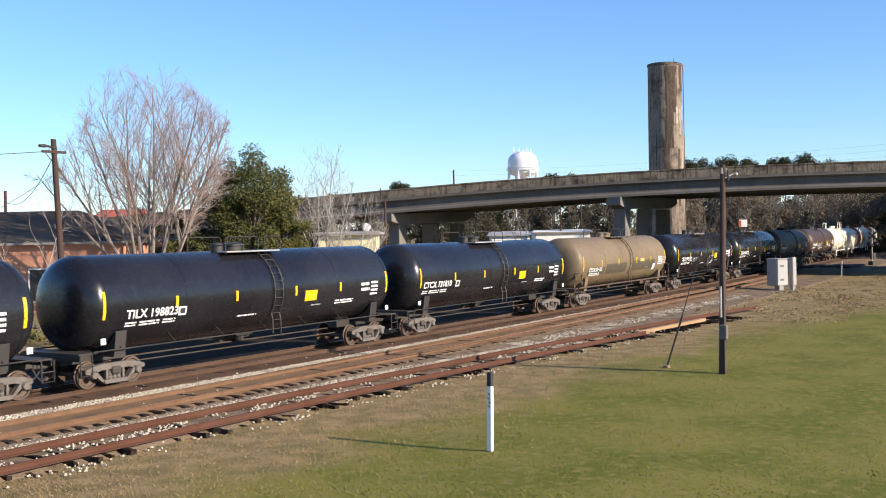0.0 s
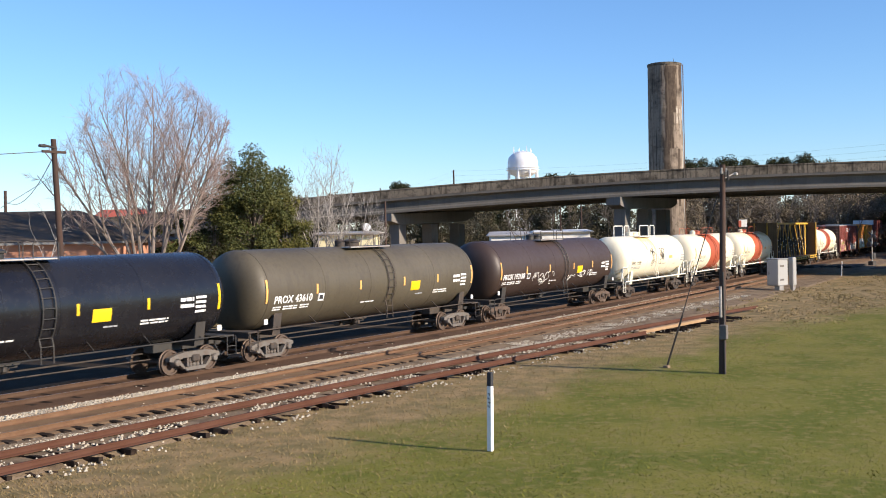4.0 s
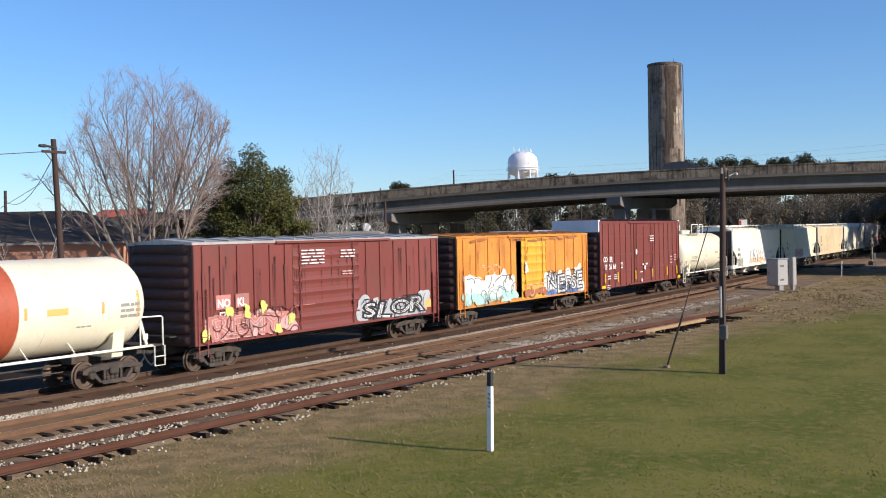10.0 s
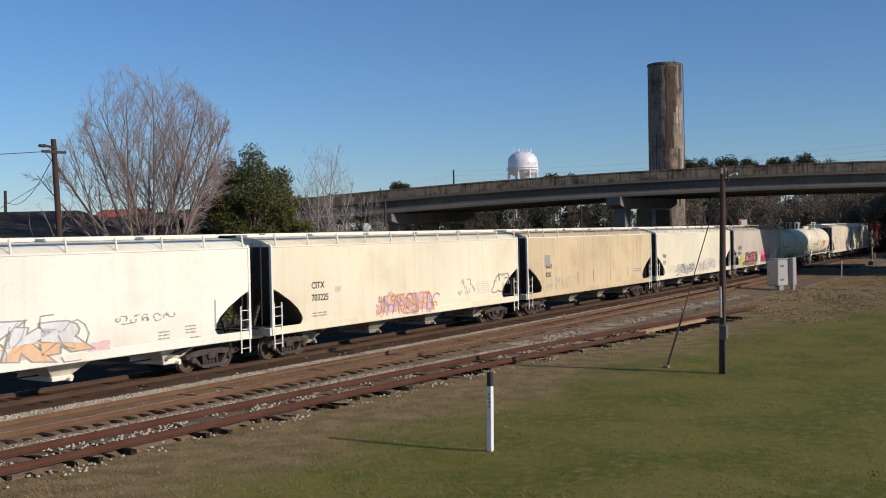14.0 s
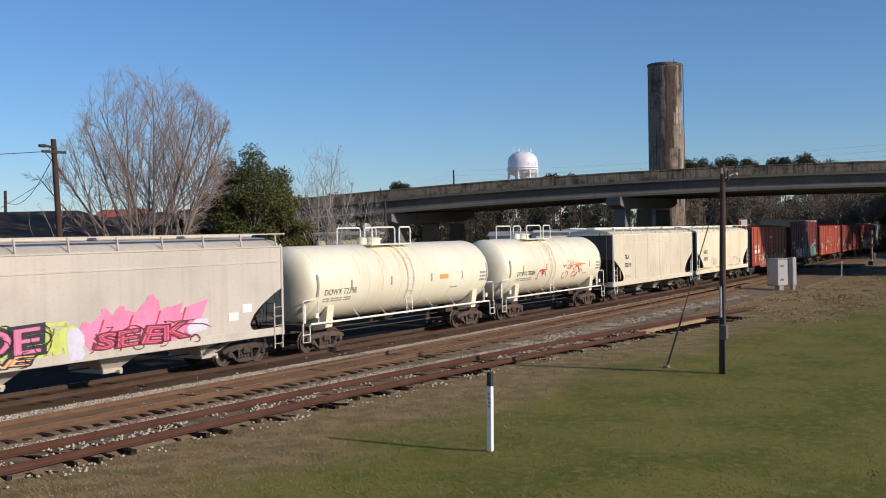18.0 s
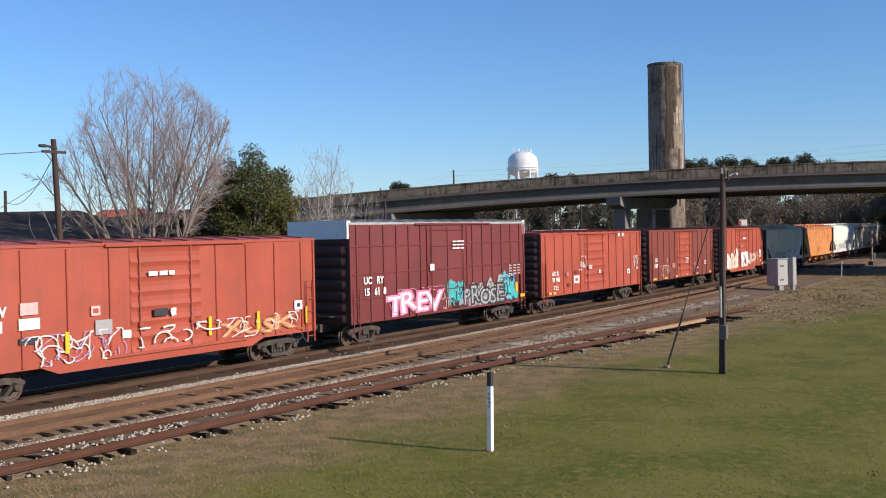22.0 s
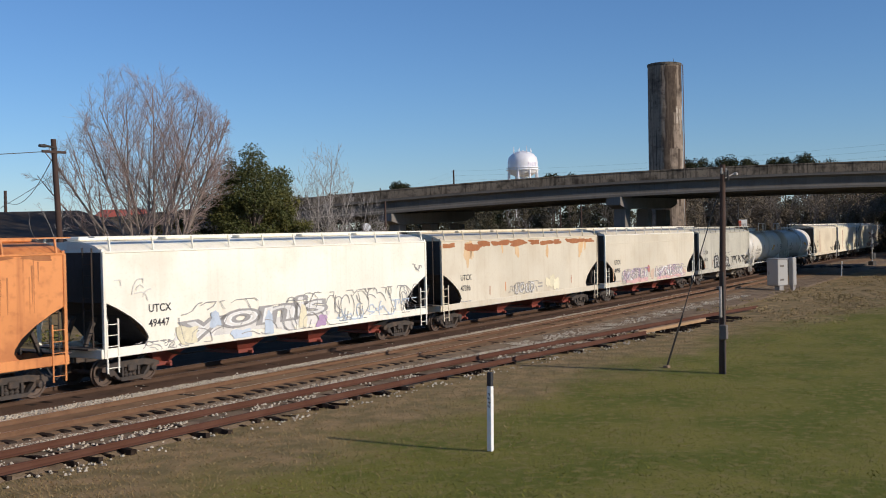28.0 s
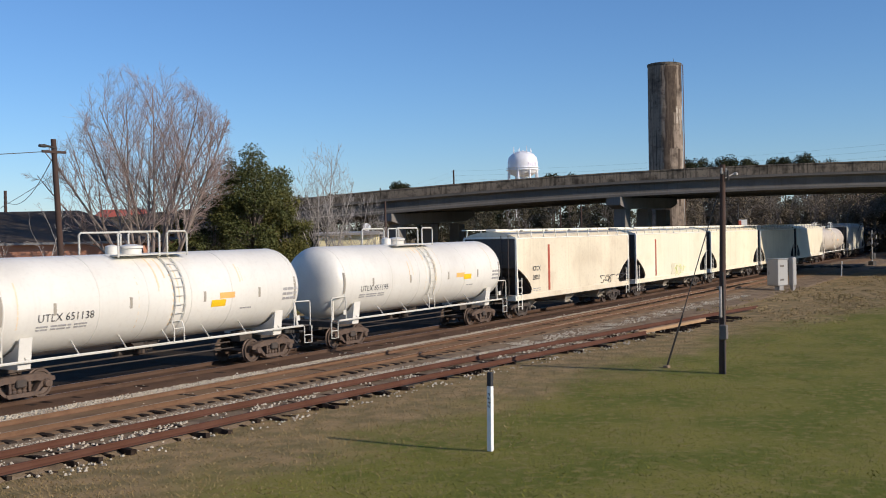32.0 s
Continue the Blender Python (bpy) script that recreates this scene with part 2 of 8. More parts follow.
def part(name, shape, material, parent=None, label="", smooth=False, at=None):
    """Links a shape, or a mesh that others share, as one object under its thing or part."""
    me = shape if isinstance(shape, bpy.types.Mesh) else shape.mesh(name, material, smooth)
    ob = new(name, me)
    ob.parent = parent
    if at is not None:
        ob.matrix_basis = at
    return tagged(ob, label)


def thing(name, label, category, at=None, group="", kind=""):
    ob = new(name)
    ob.empty_display_size = 0.5
    if at is not None:
        ob.matrix_basis = at
    return tagged(ob, label, category, group, kind)


TEXT = {}


def letters(body, size, bold=0.0, spread=1.0):
    """A flat mesh of a word in the built-in font, its baseline's left end at the origin."""
    key = (body, size, bold, spread)
    if key not in TEXT:
        cu = bpy.data.curves.new("word", "FONT")
        cu.body, cu.size, cu.offset, cu.space_character, cu.resolution_u = body, size, bold, spread, 3
        tmp = bpy.data.objects.new("word", cu)
        TEXT[key] = bpy.data.meshes.new_from_object(tmp)
        bpy.data.objects.remove(tmp)
        bpy.data.curves.remove(cu)
    return TEXT[key].copy()


# ---- the railway's line ----
BEND, EASE, SIDE = 1344.0, 100.0, 26.814   # radius of the curve, where it becomes straight, distance of the car sides


def on_line(s, off=0.0, z=0.0):
    """Place on the line s metres along it and off metres beyond the car sides' line, and the heading there (radians)."""
    a = min(s, EASE)
    th = a / BEND
    x, y = BEND * math.sin(th), SIDE + BEND * (1 - math.cos(th))
    b = s - a
    x, y = x + b * math.cos(th), y + b * math.sin(th)
    return Vector((x - off * math.sin(th), y + off * math.cos(th), z)), th


def line_pose(s, off=0.0, z=0.0):
    p, th = on_line(s, off, z)
    return pose(p.x, p.y, p.z, 0, 0, math.degrees(th))
# ---- ground ----
def ground_material():
    m = bpy.data.materials.new("grass_ground")
    m.use_nodes = True
    nt, n = m.node_tree, m.node_tree.nodes
    link, bsdf = nt.links.new, n["Principled BSDF"]
    coord = n.new("ShaderNodeTexCoord")

    def nz(sc, detail=5, stretch=(1, 1, 1)):
        mp, t = n.new("ShaderNodeMapping"), n.new("ShaderNodeTexNoise")
        mp.inputs["Scale"].default_value = stretch
        link(coord.outputs["Object"], mp.inputs[0])
        link(mp.outputs[0], t.inputs["Vector"])
        t.inputs["Scale"].default_value, t.inputs["Detail"].default_value = sc, detail
        return t.outputs["Fac"]

    def rng(v, a, b):
        r = n.new("ShaderNodeMapRange")
        r.interpolation_type = "SMOOTHSTEP"
        link(v, r.inputs[0])
        r.inputs[1].default_value, r.inputs[2].default_value = a, b
        return r.outputs[0]

    def mix(f, a, b):
        x = n.new("ShaderNodeMix")
        x.data_type = "RGBA"
        link(f, x.inputs[0])
        for s, c in ((x.inputs[6], a), (x.inputs[7], b)):
            if isinstance(c, tuple):
                s.default_value = (*c, 1)
            else:
                link(c, s)
        return x.outputs[2]

    green = mix(rng(nz(0.35, 4), 0.35, 0.65), (0.125, 0.137, 0.02), (0.215, 0.19, 0.04))
    green = mix(rng(nz(3.0, 6), 0.45, 0.7), green, (0.23, 0.19, 0.06))
    green = mix(rng(nz(25, 4), 0.5, 0.75), green, (0.12, 0.13, 0.022))
    dry = mix(rng(nz(1.2, 6), 0.35, 0.65), (0.34, 0.235, 0.115), (0.2, 0.155, 0.07))
    # dry verge beside the tracks, with a ragged edge
    sep = n.new("ShaderNodeSeparateXYZ")
    link(coord.outputs["Object"], sep.inputs[0])
    add = n.new("ShaderNodeMath")
    add.operation = "MULTIPLY_ADD"
    link(nz(0.4, 5), add.inputs[0])
    add.inputs[1].default_value = 7.0
    far = n.new("ShaderNodeMath")
    far.operation = "MULTIPLY_ADD"
    link(rng(sep.outputs[0], 48, 78), far.inputs[0])
    far.inputs[1].default_value = 5.0
    link(sep.outputs[1], far.inputs[2])
    link(far.outputs[0], add.inputs[2])
    col = mix(rng(add.outputs[0], 17.3, 21.6), green, dry)
    link(col, bsdf.inputs["Base Color"])
    bsdf.inputs["Roughness"].default_value = 0.95
    bsdf.inputs["Specular IOR Level"].default_value = 0.15
    b = n.new("ShaderNodeBump")
    b.inputs["Strength"].default_value, b.inputs["Distance"].default_value = 0.6, 0.02
    link(nz(14, 6), b.inputs["Height"])
    link(b.outputs[0], bsdf.inputs["Normal"])
    return m


def height(x, y):
    """Slight swells of the grass field."""
    if y > 19 or y < -40:
        return 0.0
    k = min(1.0, (19 - y) / 5)
    return k * (0.10 * noise.noise(Vector((x * 0.12, y * 0.12, 0))) + 0.03 * noise.noise(Vector((x * 0.6, y * 0.6, 3))))


gx = sorted({-3000, -1200, -500, -200, -80, -40, *range(-20, 130, 1), 140, 160, 200, 260, 400, 700, 1300, 3500})
gy = sorted({-3000, -1200, -500, -200, -100, -60, -40, -20, *range(-10, 22, 1), 24, 30, 40, 60, 100, 160, 260, 400, 800, 1500, 3500})
g = Shape()
g.add([(x, y, height(x, y)) for x in gx for y in gy],
      [(i * len(gy) + j, (i + 1) * len(gy) + j, (i + 1) * len(gy) + j + 1, i * len(gy) + j + 1) for i in range(len(gx) - 1) for j in range(len(gy) - 1)])
ground = part("ground", g, ground_material(), smooth=True)
tagged(ground, "mown green lawn with dry brown verge", "ground", kind="structure")

gravel = mat("gravel", (0.23, 0.168, 0.108), 0.95, dirt=(0.075, 0.053, 0.036), dirty=0.8, scale=1.5, fine=22, bump=0.05, bump_scale=16, spec=0.1)
sandy_bed = mat("sandy_track_bed", (0.215, 0.137, 0.076), 0.95, dirt=(0.12, 0.078, 0.047), dirty=0.6, scale=1.0, fine=12, bump=0.03, bump_scale=14, spec=0.1)
rusty_gravel = mat("rust_stained_ballast", (0.115, 0.07, 0.045), 0.95, dirt=(0.055, 0.036, 0.026), dirty=0.6, scale=1.0, fine=18, bump=0.05, bump_scale=14, spec=0.1)
stone_light = mat("ballast_stone", (0.47, 0.42, 0.33), 0.9, dirt=(0.2, 0.14, 0.1), dirty=0.6, scale=2.0, fine=12, bump=0.0)
rail_brown = mat("rail_brown", (0.16, 0.09, 0.05), 0.75, dirt=(0.1, 0.05, 0.03), dirty=0.5, scale=2, bump=0.004, spec=0.2)
# Darker copy of rail_brown: some of the shade under the cars is in it.
rail_dark = mat("rail_dark_brown", (0.085, 0.05, 0.032), 0.8, dirt=(0.06, 0.036, 0.025), dirty=0.5, scale=2, bump=0.004, spec=0.15)
rail_rust = mat("rail_rust_red", (0.095, 0.042, 0.026), 0.8, dirt=(0.085, 0.033, 0.022), dirty=0.5, scale=2, bump=0.004, spec=0.15)
rail_top = mat("rail_polished", (0.5, 0.42, 0.36), 0.35, metal=0.8, dirty=0.3)
tie_wood = mat("tie_wood", (0.036, 0.026, 0.02), 0.95, dirt=(0.075, 0.05, 0.035), dirty=0.45, scale=2, fine=14, bump=0.02, tint=0.5, spec=0.08)


def ribbon(name, s0, s1, section, material, step=4.0, parent=None, label=""):
    """Sweeps a cross-section of (offset, height) along the line."""
    n = max(2, int((s1 - s0) / step))
    rings = []
    for i in range(n + 1):
        s = s0 + (s1 - s0) * i / n
        rings.append([tuple(on_line(s, o, z)[0]) for o, z in section])
    sh = Shape().loft(rings, closed=False, caps=False)
    sh.f = [f[::-1] for f in sh.f]
    return part(name, sh, material, parent, label)


bed = ribbon("ballast_bed", -720, 960, [(-7.1, -0.06), (-6.7, 0.07), (-5.4, 0.1), (-4.6, 0.10), (-4.2, 0.15), (-0.9, 0.16), (-0.5, 0.15), (3.6, 0.16), (4.6, 0.04), (5.4, -0.05)], gravel, 5)
tagged(bed, "grey crushed-stone ballast under the railway tracks", "ballast", kind="structure")
stain = ribbon("track_bed", -720, 960, [(-0.35, 0.15), (-0.2, 0.19), (0.3, 0.2), (2.9, 0.2), (3.3, 0.19), (3.5, 0.15)], rusty_gravel, 5)
tagged(stain, "rust-brown stained ballast under the train", "ballast", kind="structure")
stain = ribbon("track_bed", -60, 420, [(-3.95, 0.13), (-3.8, 0.18), (-3.4, 0.205), (-2.1, 0.205), (-1.8, 0.185), (-1.6, 0.13)], sandy_bed, 5)
tagged(stain, "brown stained ballast of the middle track", "ballast", kind="structure")

# Near-black colour stands in for the train's shadow on the ground behind it.
shadow_ground = mat("shadow_ground", (0.032, 0.024, 0.016), 0.95, dirt=(0.055, 0.045, 0.034), dirty=0.6, scale=1.0, fine=12, bump=0.04, bump_scale=14, spec=0.06)
yard = ribbon("cinder_ground", -120, 125, [(3.1, 0.1), (3.6, 0.172), (4.6, 0.09), (9.0, 0.05), (14.5, 0.045), (15.5, -0.03)], shadow_ground, 5)
tagged(yard, "ground behind the main track, darkened as by the train's shadow", "ground", kind="structure")

RAIL_SECTION = [(-0.075, -0.17), (0.075, -0.17), (0.075, -0.15), (0.012, -0.125), (0.012, -0.045), (0.037, -0.035), (0.037, -0.006), (0.028, 0.0),
                (-0.028, 0.0), (-0.037, -0.006), (-0.037, -0.035), (-0.012, -0.045), (-0.012, -0.125), (-0.075, -0.15)]


def rail(parent, s0, s1, off, top, material, drift=None):
    n = max(2, int((s1 - s0) / 4))
    rings = []
    for i in range(n + 1):
        s = s0 + (s1 - s0) * i / n
        o = off + (drift(s) if drift else 0)
        rings.append([tuple(on_line(s, o + a, top + b)[0]) for a, b in RAIL_SECTION])
    sh = Shape().loft(rings)
    sh.f = [f[::-1] for f in sh.f]
    return part("rail", sh, material, parent)


tie_mesh = Shape().box(0, 0, -0.09, 0.23, 2.6, 0.18, 0.015).mesh("tie", tie_wood)
def rotten_tie(name, seed):
    """A decayed tie: its edges eaten away unevenly along its length."""
    rnd = random.Random(seed)
    n, rings = 9, []
    y0, y1 = -rnd.uniform(0.8, 1.2), rnd.uniform(0.8, 1.15)
    for i in range(n + 1):
        y = y0 + (y1 - y0) * i / n
        a, b, c = rnd.uniform(0.05, 0.12), rnd.uniform(0.05, 0.12), rnd.uniform(-0.06, 0.0)
        rings.append([(-a, y, -0.16), (b, y, -0.16), (b * rnd.uniform(0.7, 1.0), y, c), (-a * rnd.uniform(0.7, 1.0), y, c * rnd.uniform(0.4, 1.0))])
    return Shape().loft(rings).mesh(name, tie_wood)


OLD_TIES = [rotten_tie("rotten_tie", 40 + k) for k in range(8)]


def railway(label, s0, s1, centre, top, material, tie_from, tie_to, drift=None, head=True, near_end=None, sink=0.012):
    tr = thing("railway_track", label, "railway track", kind="structure")
    for o in (-0.755, 0.755):
        rail(tr, s0, near_end if near_end and o < 0 else s1, centre + o, top, material, drift)
    if head:
        for o in (-0.755, 0.755):
            n = int((s1 - s0) / 4)
            rings = [[tuple(on_line(s0 + (s1 - s0) * i / n, centre + o + a, top + 0.001)[0]) for a in (-0.02, 0.02)] for i in range(n + 1)]
            sh = Shape().loft(rings, closed=False, caps=False)
            sh.f = [f[::-1] for f in sh.f]
            part("running_surface", sh, rail_top, tr)
    rnd = random.Random(int(centre * 10))
    s = tie_from
    while s < tie_to:
        o = centre + (drift(s) if drift else 0) + rnd.uniform(-0.06, 0.06) * (1 + 14 * sink)
        p, th = on_line(s, o, top - 0.15 + rnd.uniform(-0.02, 0.012) - (rnd.random() ** 2) * sink)
        part("tie", OLD_TIES[int(s * 7.3) % 8] if sink > 0.1 else tie_mesh, None, tr, at=pose(p.x, p.y, p.z, 0, 0, math.degrees(th) + rnd.uniform(-1.5, 1.5) * (1 + 14 * sink)))
        s += 0.53 + rnd.uniform(-0.03, 0.03) * (1 + 6 * sink)
    return tr


siding_drift = lambda s: -0.00164 * max(0.0, s - 15) ** 2
middle_drift = lambda s: 0.012 * max(0.0, s - 22)
railway("main line railway track with brown steel rails", -720, 960, 1.58, RAIL, rail_dark, 12, 110)
railway("middle railway track with brown rails on ballast", -60, 100, -2.75, RAIL, rail_brown, 12, 90, middle_drift)
railway("disused siding with rust-red rails and rotten ties", 0, 63, -6.0, RAIL - 0.05, rail_rust, 12, 58, siding_drift, head=False, near_end=46.0, sink=0.24)


def stones(name, label, strips, material, seed):
    """Loose ballast: many small broken stones lying in strips along the line."""
    rnd = random.Random(seed)
    vs, fs = [], []
    for s0, s1, o0, o1, z, per, drift in strips:
        for _ in range(int((s1 - s0) * abs(o1 - o0) * per)):
            q = rnd.random() ** 1.4
            s = s0 + (s1 - s0) * q
            p, th = on_line(s, rnd.uniform(o0, o1) + (drift(s) if drift else 0), z)
            if per < 60 and noise.noise(Vector((p.x * 0.9, p.y * 1.3, 4.0))) < rnd.uniform(-0.25, 0.25):
                continue
            r = rnd.uniform(0.018, 0.046)
            k = len(vs)
            a = rnd.uniform(0, 6.28)
            for i in range(4):
                b = a + i * 1.57 + rnd.uniform(-0.4, 0.4)
                vs.append((p.x + r * 1.2 * math.cos(b), p.y + r * 1.2 * math.sin(b), p.z - 0.01))
            for i in range(4):
                b = a + 0.5 + i * 1.57 + rnd.uniform(-0.4, 0.4)
                vs.append((p.x + r * 0.7 * math.cos(b), p.y + r * 0.7 * math.sin(b), p.z + r * rnd.uniform(0.5, 1.1)))
            fs += [(k + 4, k + 5, k + 6, k + 7)] + [(k + i, k + (i + 1) % 4, k + 4 + (i + 1) % 4, k + 4 + i) for i in range(4)]
    sh = Shape()
    sh.v, sh.f = vs, fs
    return tagged(part(name, sh, material), label, "ballast", kind="stuff")


stones("ballast_stones", "loose pale grey ballast stones between the tracks",
       [(11, 60, -1.55, -0.42, 0.168, 270, None), (60, 95, -1.2, -0.4, 0.165, 80, None), (11, 40, -4.75, -4.0, 0.115, 230, siding_drift), (40, 75, -5.6, -3.6, 0.12, 55, None),
        (11, 48, -6.75, -5.25, 0.12, 42, siding_drift), (11, 50, -7.7, -6.75, 0.03, 18, siding_drift), (11, 60, -3.4, -2.1, 0.185, 5, None), (11, 70, -0.3, 0.6, 0.19, 2, None)], stone_light, 3)


def grass(name, label, count, x0, x1, y0, y1, colours, hgt, seed, keep):
    """Blades of mown grass, thinning out with distance."""
    rnd = random.Random(seed)
    vs, fs = [], []
    for _ in range(count):
        x = x0 + (x1 - x0) * rnd.random() ** 1.5
        y = rnd.uniform(y0, y1)
        if not keep(x, y, rnd):
            continue
        z = height(x, y)
        h, a, w = hgt * rnd.uniform(0.5, 1.3), rnd.uniform(0, 6.28), 0.008 + 0.012 * rnd.random()
        dx, dy = math.cos(a), math.sin(a)
        lx, ly = rnd.gauss(0, 1.3) * h, rnd.gauss(0, 1.3) * h
        k = len(vs)
        vs += [(x - dx * w, y - dy * w, z - 0.01), (x + dx * w, y + dy * w, z - 0.01), (x + lx, y + ly, z + h)]
        fs.append((k, k + 1, k + 2))
    sh = Shape()
    sh.v, sh.f = vs, fs
    return tagged(part(name, sh, blade_material(name, *colours)), label, "grass", kind="stuff")


def blade_material(name, a, b):
    m = bpy.data.materials.new(name)
    m.use_nodes = True
    nt, n = m.node_tree, m.node_tree.nodes
    geo, ramp = n.new("ShaderNodeNewGeometry"), n.new("ShaderNodeMix")
    ramp.data_type = "RGBA"
    ramp.inputs[6].default_value, ramp.inputs[7].default_value = (*a, 1), (*b, 1)
    nt.links.new(geo.outputs["Random Per Island"], ramp.inputs[0])
    nt.links.new(ramp.outputs[2], n["Principled BSDF"].inputs["Base Color"])
    n["Principled BSDF"].inputs["Roughness"].default_value = 0.8
    n["Principled BSDF"].inputs["Specular IOR Level"].default_value = 0.2
    return m


def verge(x, y):
    """How dry the lawn is: 0 in the green, 1 beside the tracks."""
    q = y + 5.0 * (noise.noise(Vector((x * 0.25, y * 0.25, 7))) * 0.5 + 0.5) - (0.02 * max(0, x - 40))
    return min(1.0, max(0.0, (q - 15.3) / 3.2))


grass("lawn_grass", "short green winter lawn", 110000, 14, 75, -4, 18.9, ((0.14, 0.155, 0.022), (0.2, 0.188, 0.038)), 0.03, 5, lambda x, y, r: r.random() > verge(x, y) and y < 0.75 * x + 4)
grass("dry_grass", "dry straw-brown grass beside the tracks", 60000, 12, 75, 10, 20.2, ((0.3, 0.215, 0.1), (0.21, 0.16, 0.07)), 0.045, 6, lambda x, y, r: r.random() < 0.08 + 0.9 * verge(x, y) and on_line(x, -6.9 + siding_drift(min(x, 62)))[0].y > y)
# ---- surroundings ----
asphalt = mat("asphalt", (0.05, 0.045, 0.04), 0.9, dirt=(0.085, 0.075, 0.062), dirty=0.5, bump=0.01, spec=0.12)
concrete = mat("concrete", (0.3, 0.29, 0.27), 0.85, dirt=(0.14, 0.12, 0.1), dirty=0.4, streak=0.3, bump=0.01)
pier_concrete = mat("pier_concrete", (0.17, 0.155, 0.14), 0.9, dirt=(0.1, 0.09, 0.08), dirty=0.4, streak=0.3, bump=0.01)
girder_concrete = mat("girder_concrete", (0.125, 0.117, 0.108), 0.9, dirt=(0.08, 0.072, 0.064), dirty=0.5, streak=0.35, bump=0.006, spec=0.15)
stained_concrete = mat("stained_concrete", (0.17, 0.142, 0.11), 0.9, dirt=(0.035, 0.03, 0.025), dirty=0.95, scale=1.1, fine=5, streak=0.85, bump=0.02, spec=0.12)
silo_concrete = mat("silo_concrete", (0.27, 0.215, 0.165), 0.9, dirt=(0.05, 0.038, 0.03), dirty=0.9, scale=0.45, fine=2.5, streak=0.9, bump=0.02, spec=0.12)
shade_stain = mat("silo_stain_shade", (0.07, 0.052, 0.04), 0.95, dirt=(0.16, 0.125, 0.095), dirty=0.6, scale=0.8, fine=3, streak=0.8, bump=0.02, spec=0.08)
silo_pale = mat("silo_scaled_patch", (0.42, 0.36, 0.29), 0.9, dirt=(0.2, 0.16, 0.12), dirty=0.8, scale=1.5, fine=4, streak=0.5, bump=0.02)
pole_wood = mat("pole_wood", (0.062, 0.034, 0.024), 0.9, dirt=(0.05, 0.035, 0.028), dirty=0.5, streak=0.5, fine=12, bump=0.015)
bark = mat("bark", (0.24, 0.195, 0.165), 0.95, dirt=(0.12, 0.09, 0.075), dirty=0.5, scale=2, bump=0.02)
twig_bark = mat("twig_bark", (0.3, 0.225, 0.195), 0.95, dirt=(0.24, 0.155, 0.125), dirty=0.4, scale=2, bump=0.0)
leaf_dark = mat("leaf_dark", (0.068, 0.078, 0.022), 0.75, dirt=(0.15, 0.132, 0.034), dirty=0.6, scale=0.8, fine=2, bump=0.0, spec=0.25)
leaf_olive = mat("leaf_olive", (0.1, 0.1, 0.026), 0.8, dirt=(0.17, 0.14, 0.035), dirty=0.6, scale=0.8, fine=2, bump=0.0, spec=0.2)
leaf_pine = mat("leaf_pine", (0.042, 0.046, 0.022), 0.9, dirt=(0.062, 0.055, 0.03), dirty=0.6, scale=0.2, fine=1, bump=0.0, spec=0.1)
leaf_belt = mat("leaf_belt", (0.095, 0.082, 0.054), 0.9, dirt=(0.06, 0.06, 0.03), dirty=0.6, scale=0.2, fine=1, bump=0.0, spec=0.1)
leaf_bush = mat("leaf_bush", (0.05, 0.055, 0.025), 0.9, dirt=(0.08, 0.07, 0.03), dirty=0.5, scale=1, fine=3, bump=0.0, spec=0.1)
leaf_brown = mat("winter_brush", (0.19, 0.155, 0.11), 0.95, dirt=(0.115, 0.1, 0.062), dirty=0.7, scale=0.15, fine=0.8, bump=0.0, spec=0.05)
leaf_dry = mat("dry_weed", (0.27, 0.205, 0.105), 0.95, dirt=(0.17, 0.145, 0.065), dirty=0.6, scale=0.5, fine=2, bump=0.0, spec=0.05)
grey_bark = mat("grey_bark", (0.15, 0.13, 0.11), 0.95, dirt=(0.09, 0.075, 0.06), dirty=0.5, scale=1, bump=0.0, spec=0.1)
pale_bark = mat("pale_bark", (0.34, 0.31, 0.28), 0.95, dirt=(0.2, 0.17, 0.14), dirty=0.5, scale=1, bump=0.0, spec=0.1)
brick_wall = mat("brick_wall", (0.5, 0.24, 0.15), 0.85, dirt=(0.34, 0.15, 0.09), dirty=0.4, bump=0.01)
shingle = mat("roof_shingle", (0.1, 0.08, 0.064), 0.95, dirt=(0.06, 0.047, 0.038), dirty=0.5, fine=14, bump=0.02, spec=0.06)
red_roof = mat("red_metal_roof", (0.45, 0.1, 0.055), 0.5, dirty=0.2)
cream_wall = mat("cream_wall", (0.8, 0.72, 0.45), 0.8, dirty=0.15, bump=0.004)
white_wall = mat("white_wall", (0.75, 0.74, 0.7), 0.7, dirty=0.2)
tank_white = mat("tower_white", (0.8, 0.8, 0.82), 0.4, dirty=0.08, scale=0.1, bump=0.0)
cabinet_grey = mat("cabinet_aluminium", (0.34, 0.335, 0.32), 0.6, metal=0.0, dirt=(0.3, 0.27, 0.24), dirty=0.25)
wire_dark = mat("wire_dark", (0.03, 0.03, 0.035), 0.6, bump=0.0)
window_dark = mat("window_dark", (0.03, 0.035, 0.04), 0.15, dirty=0.1, bump=0.0)
plank_wood = mat("weathered_plank", (0.36, 0.23, 0.12), 0.85, dirt=(0.2, 0.12, 0.06), dirty=0.4, bump=0.01)

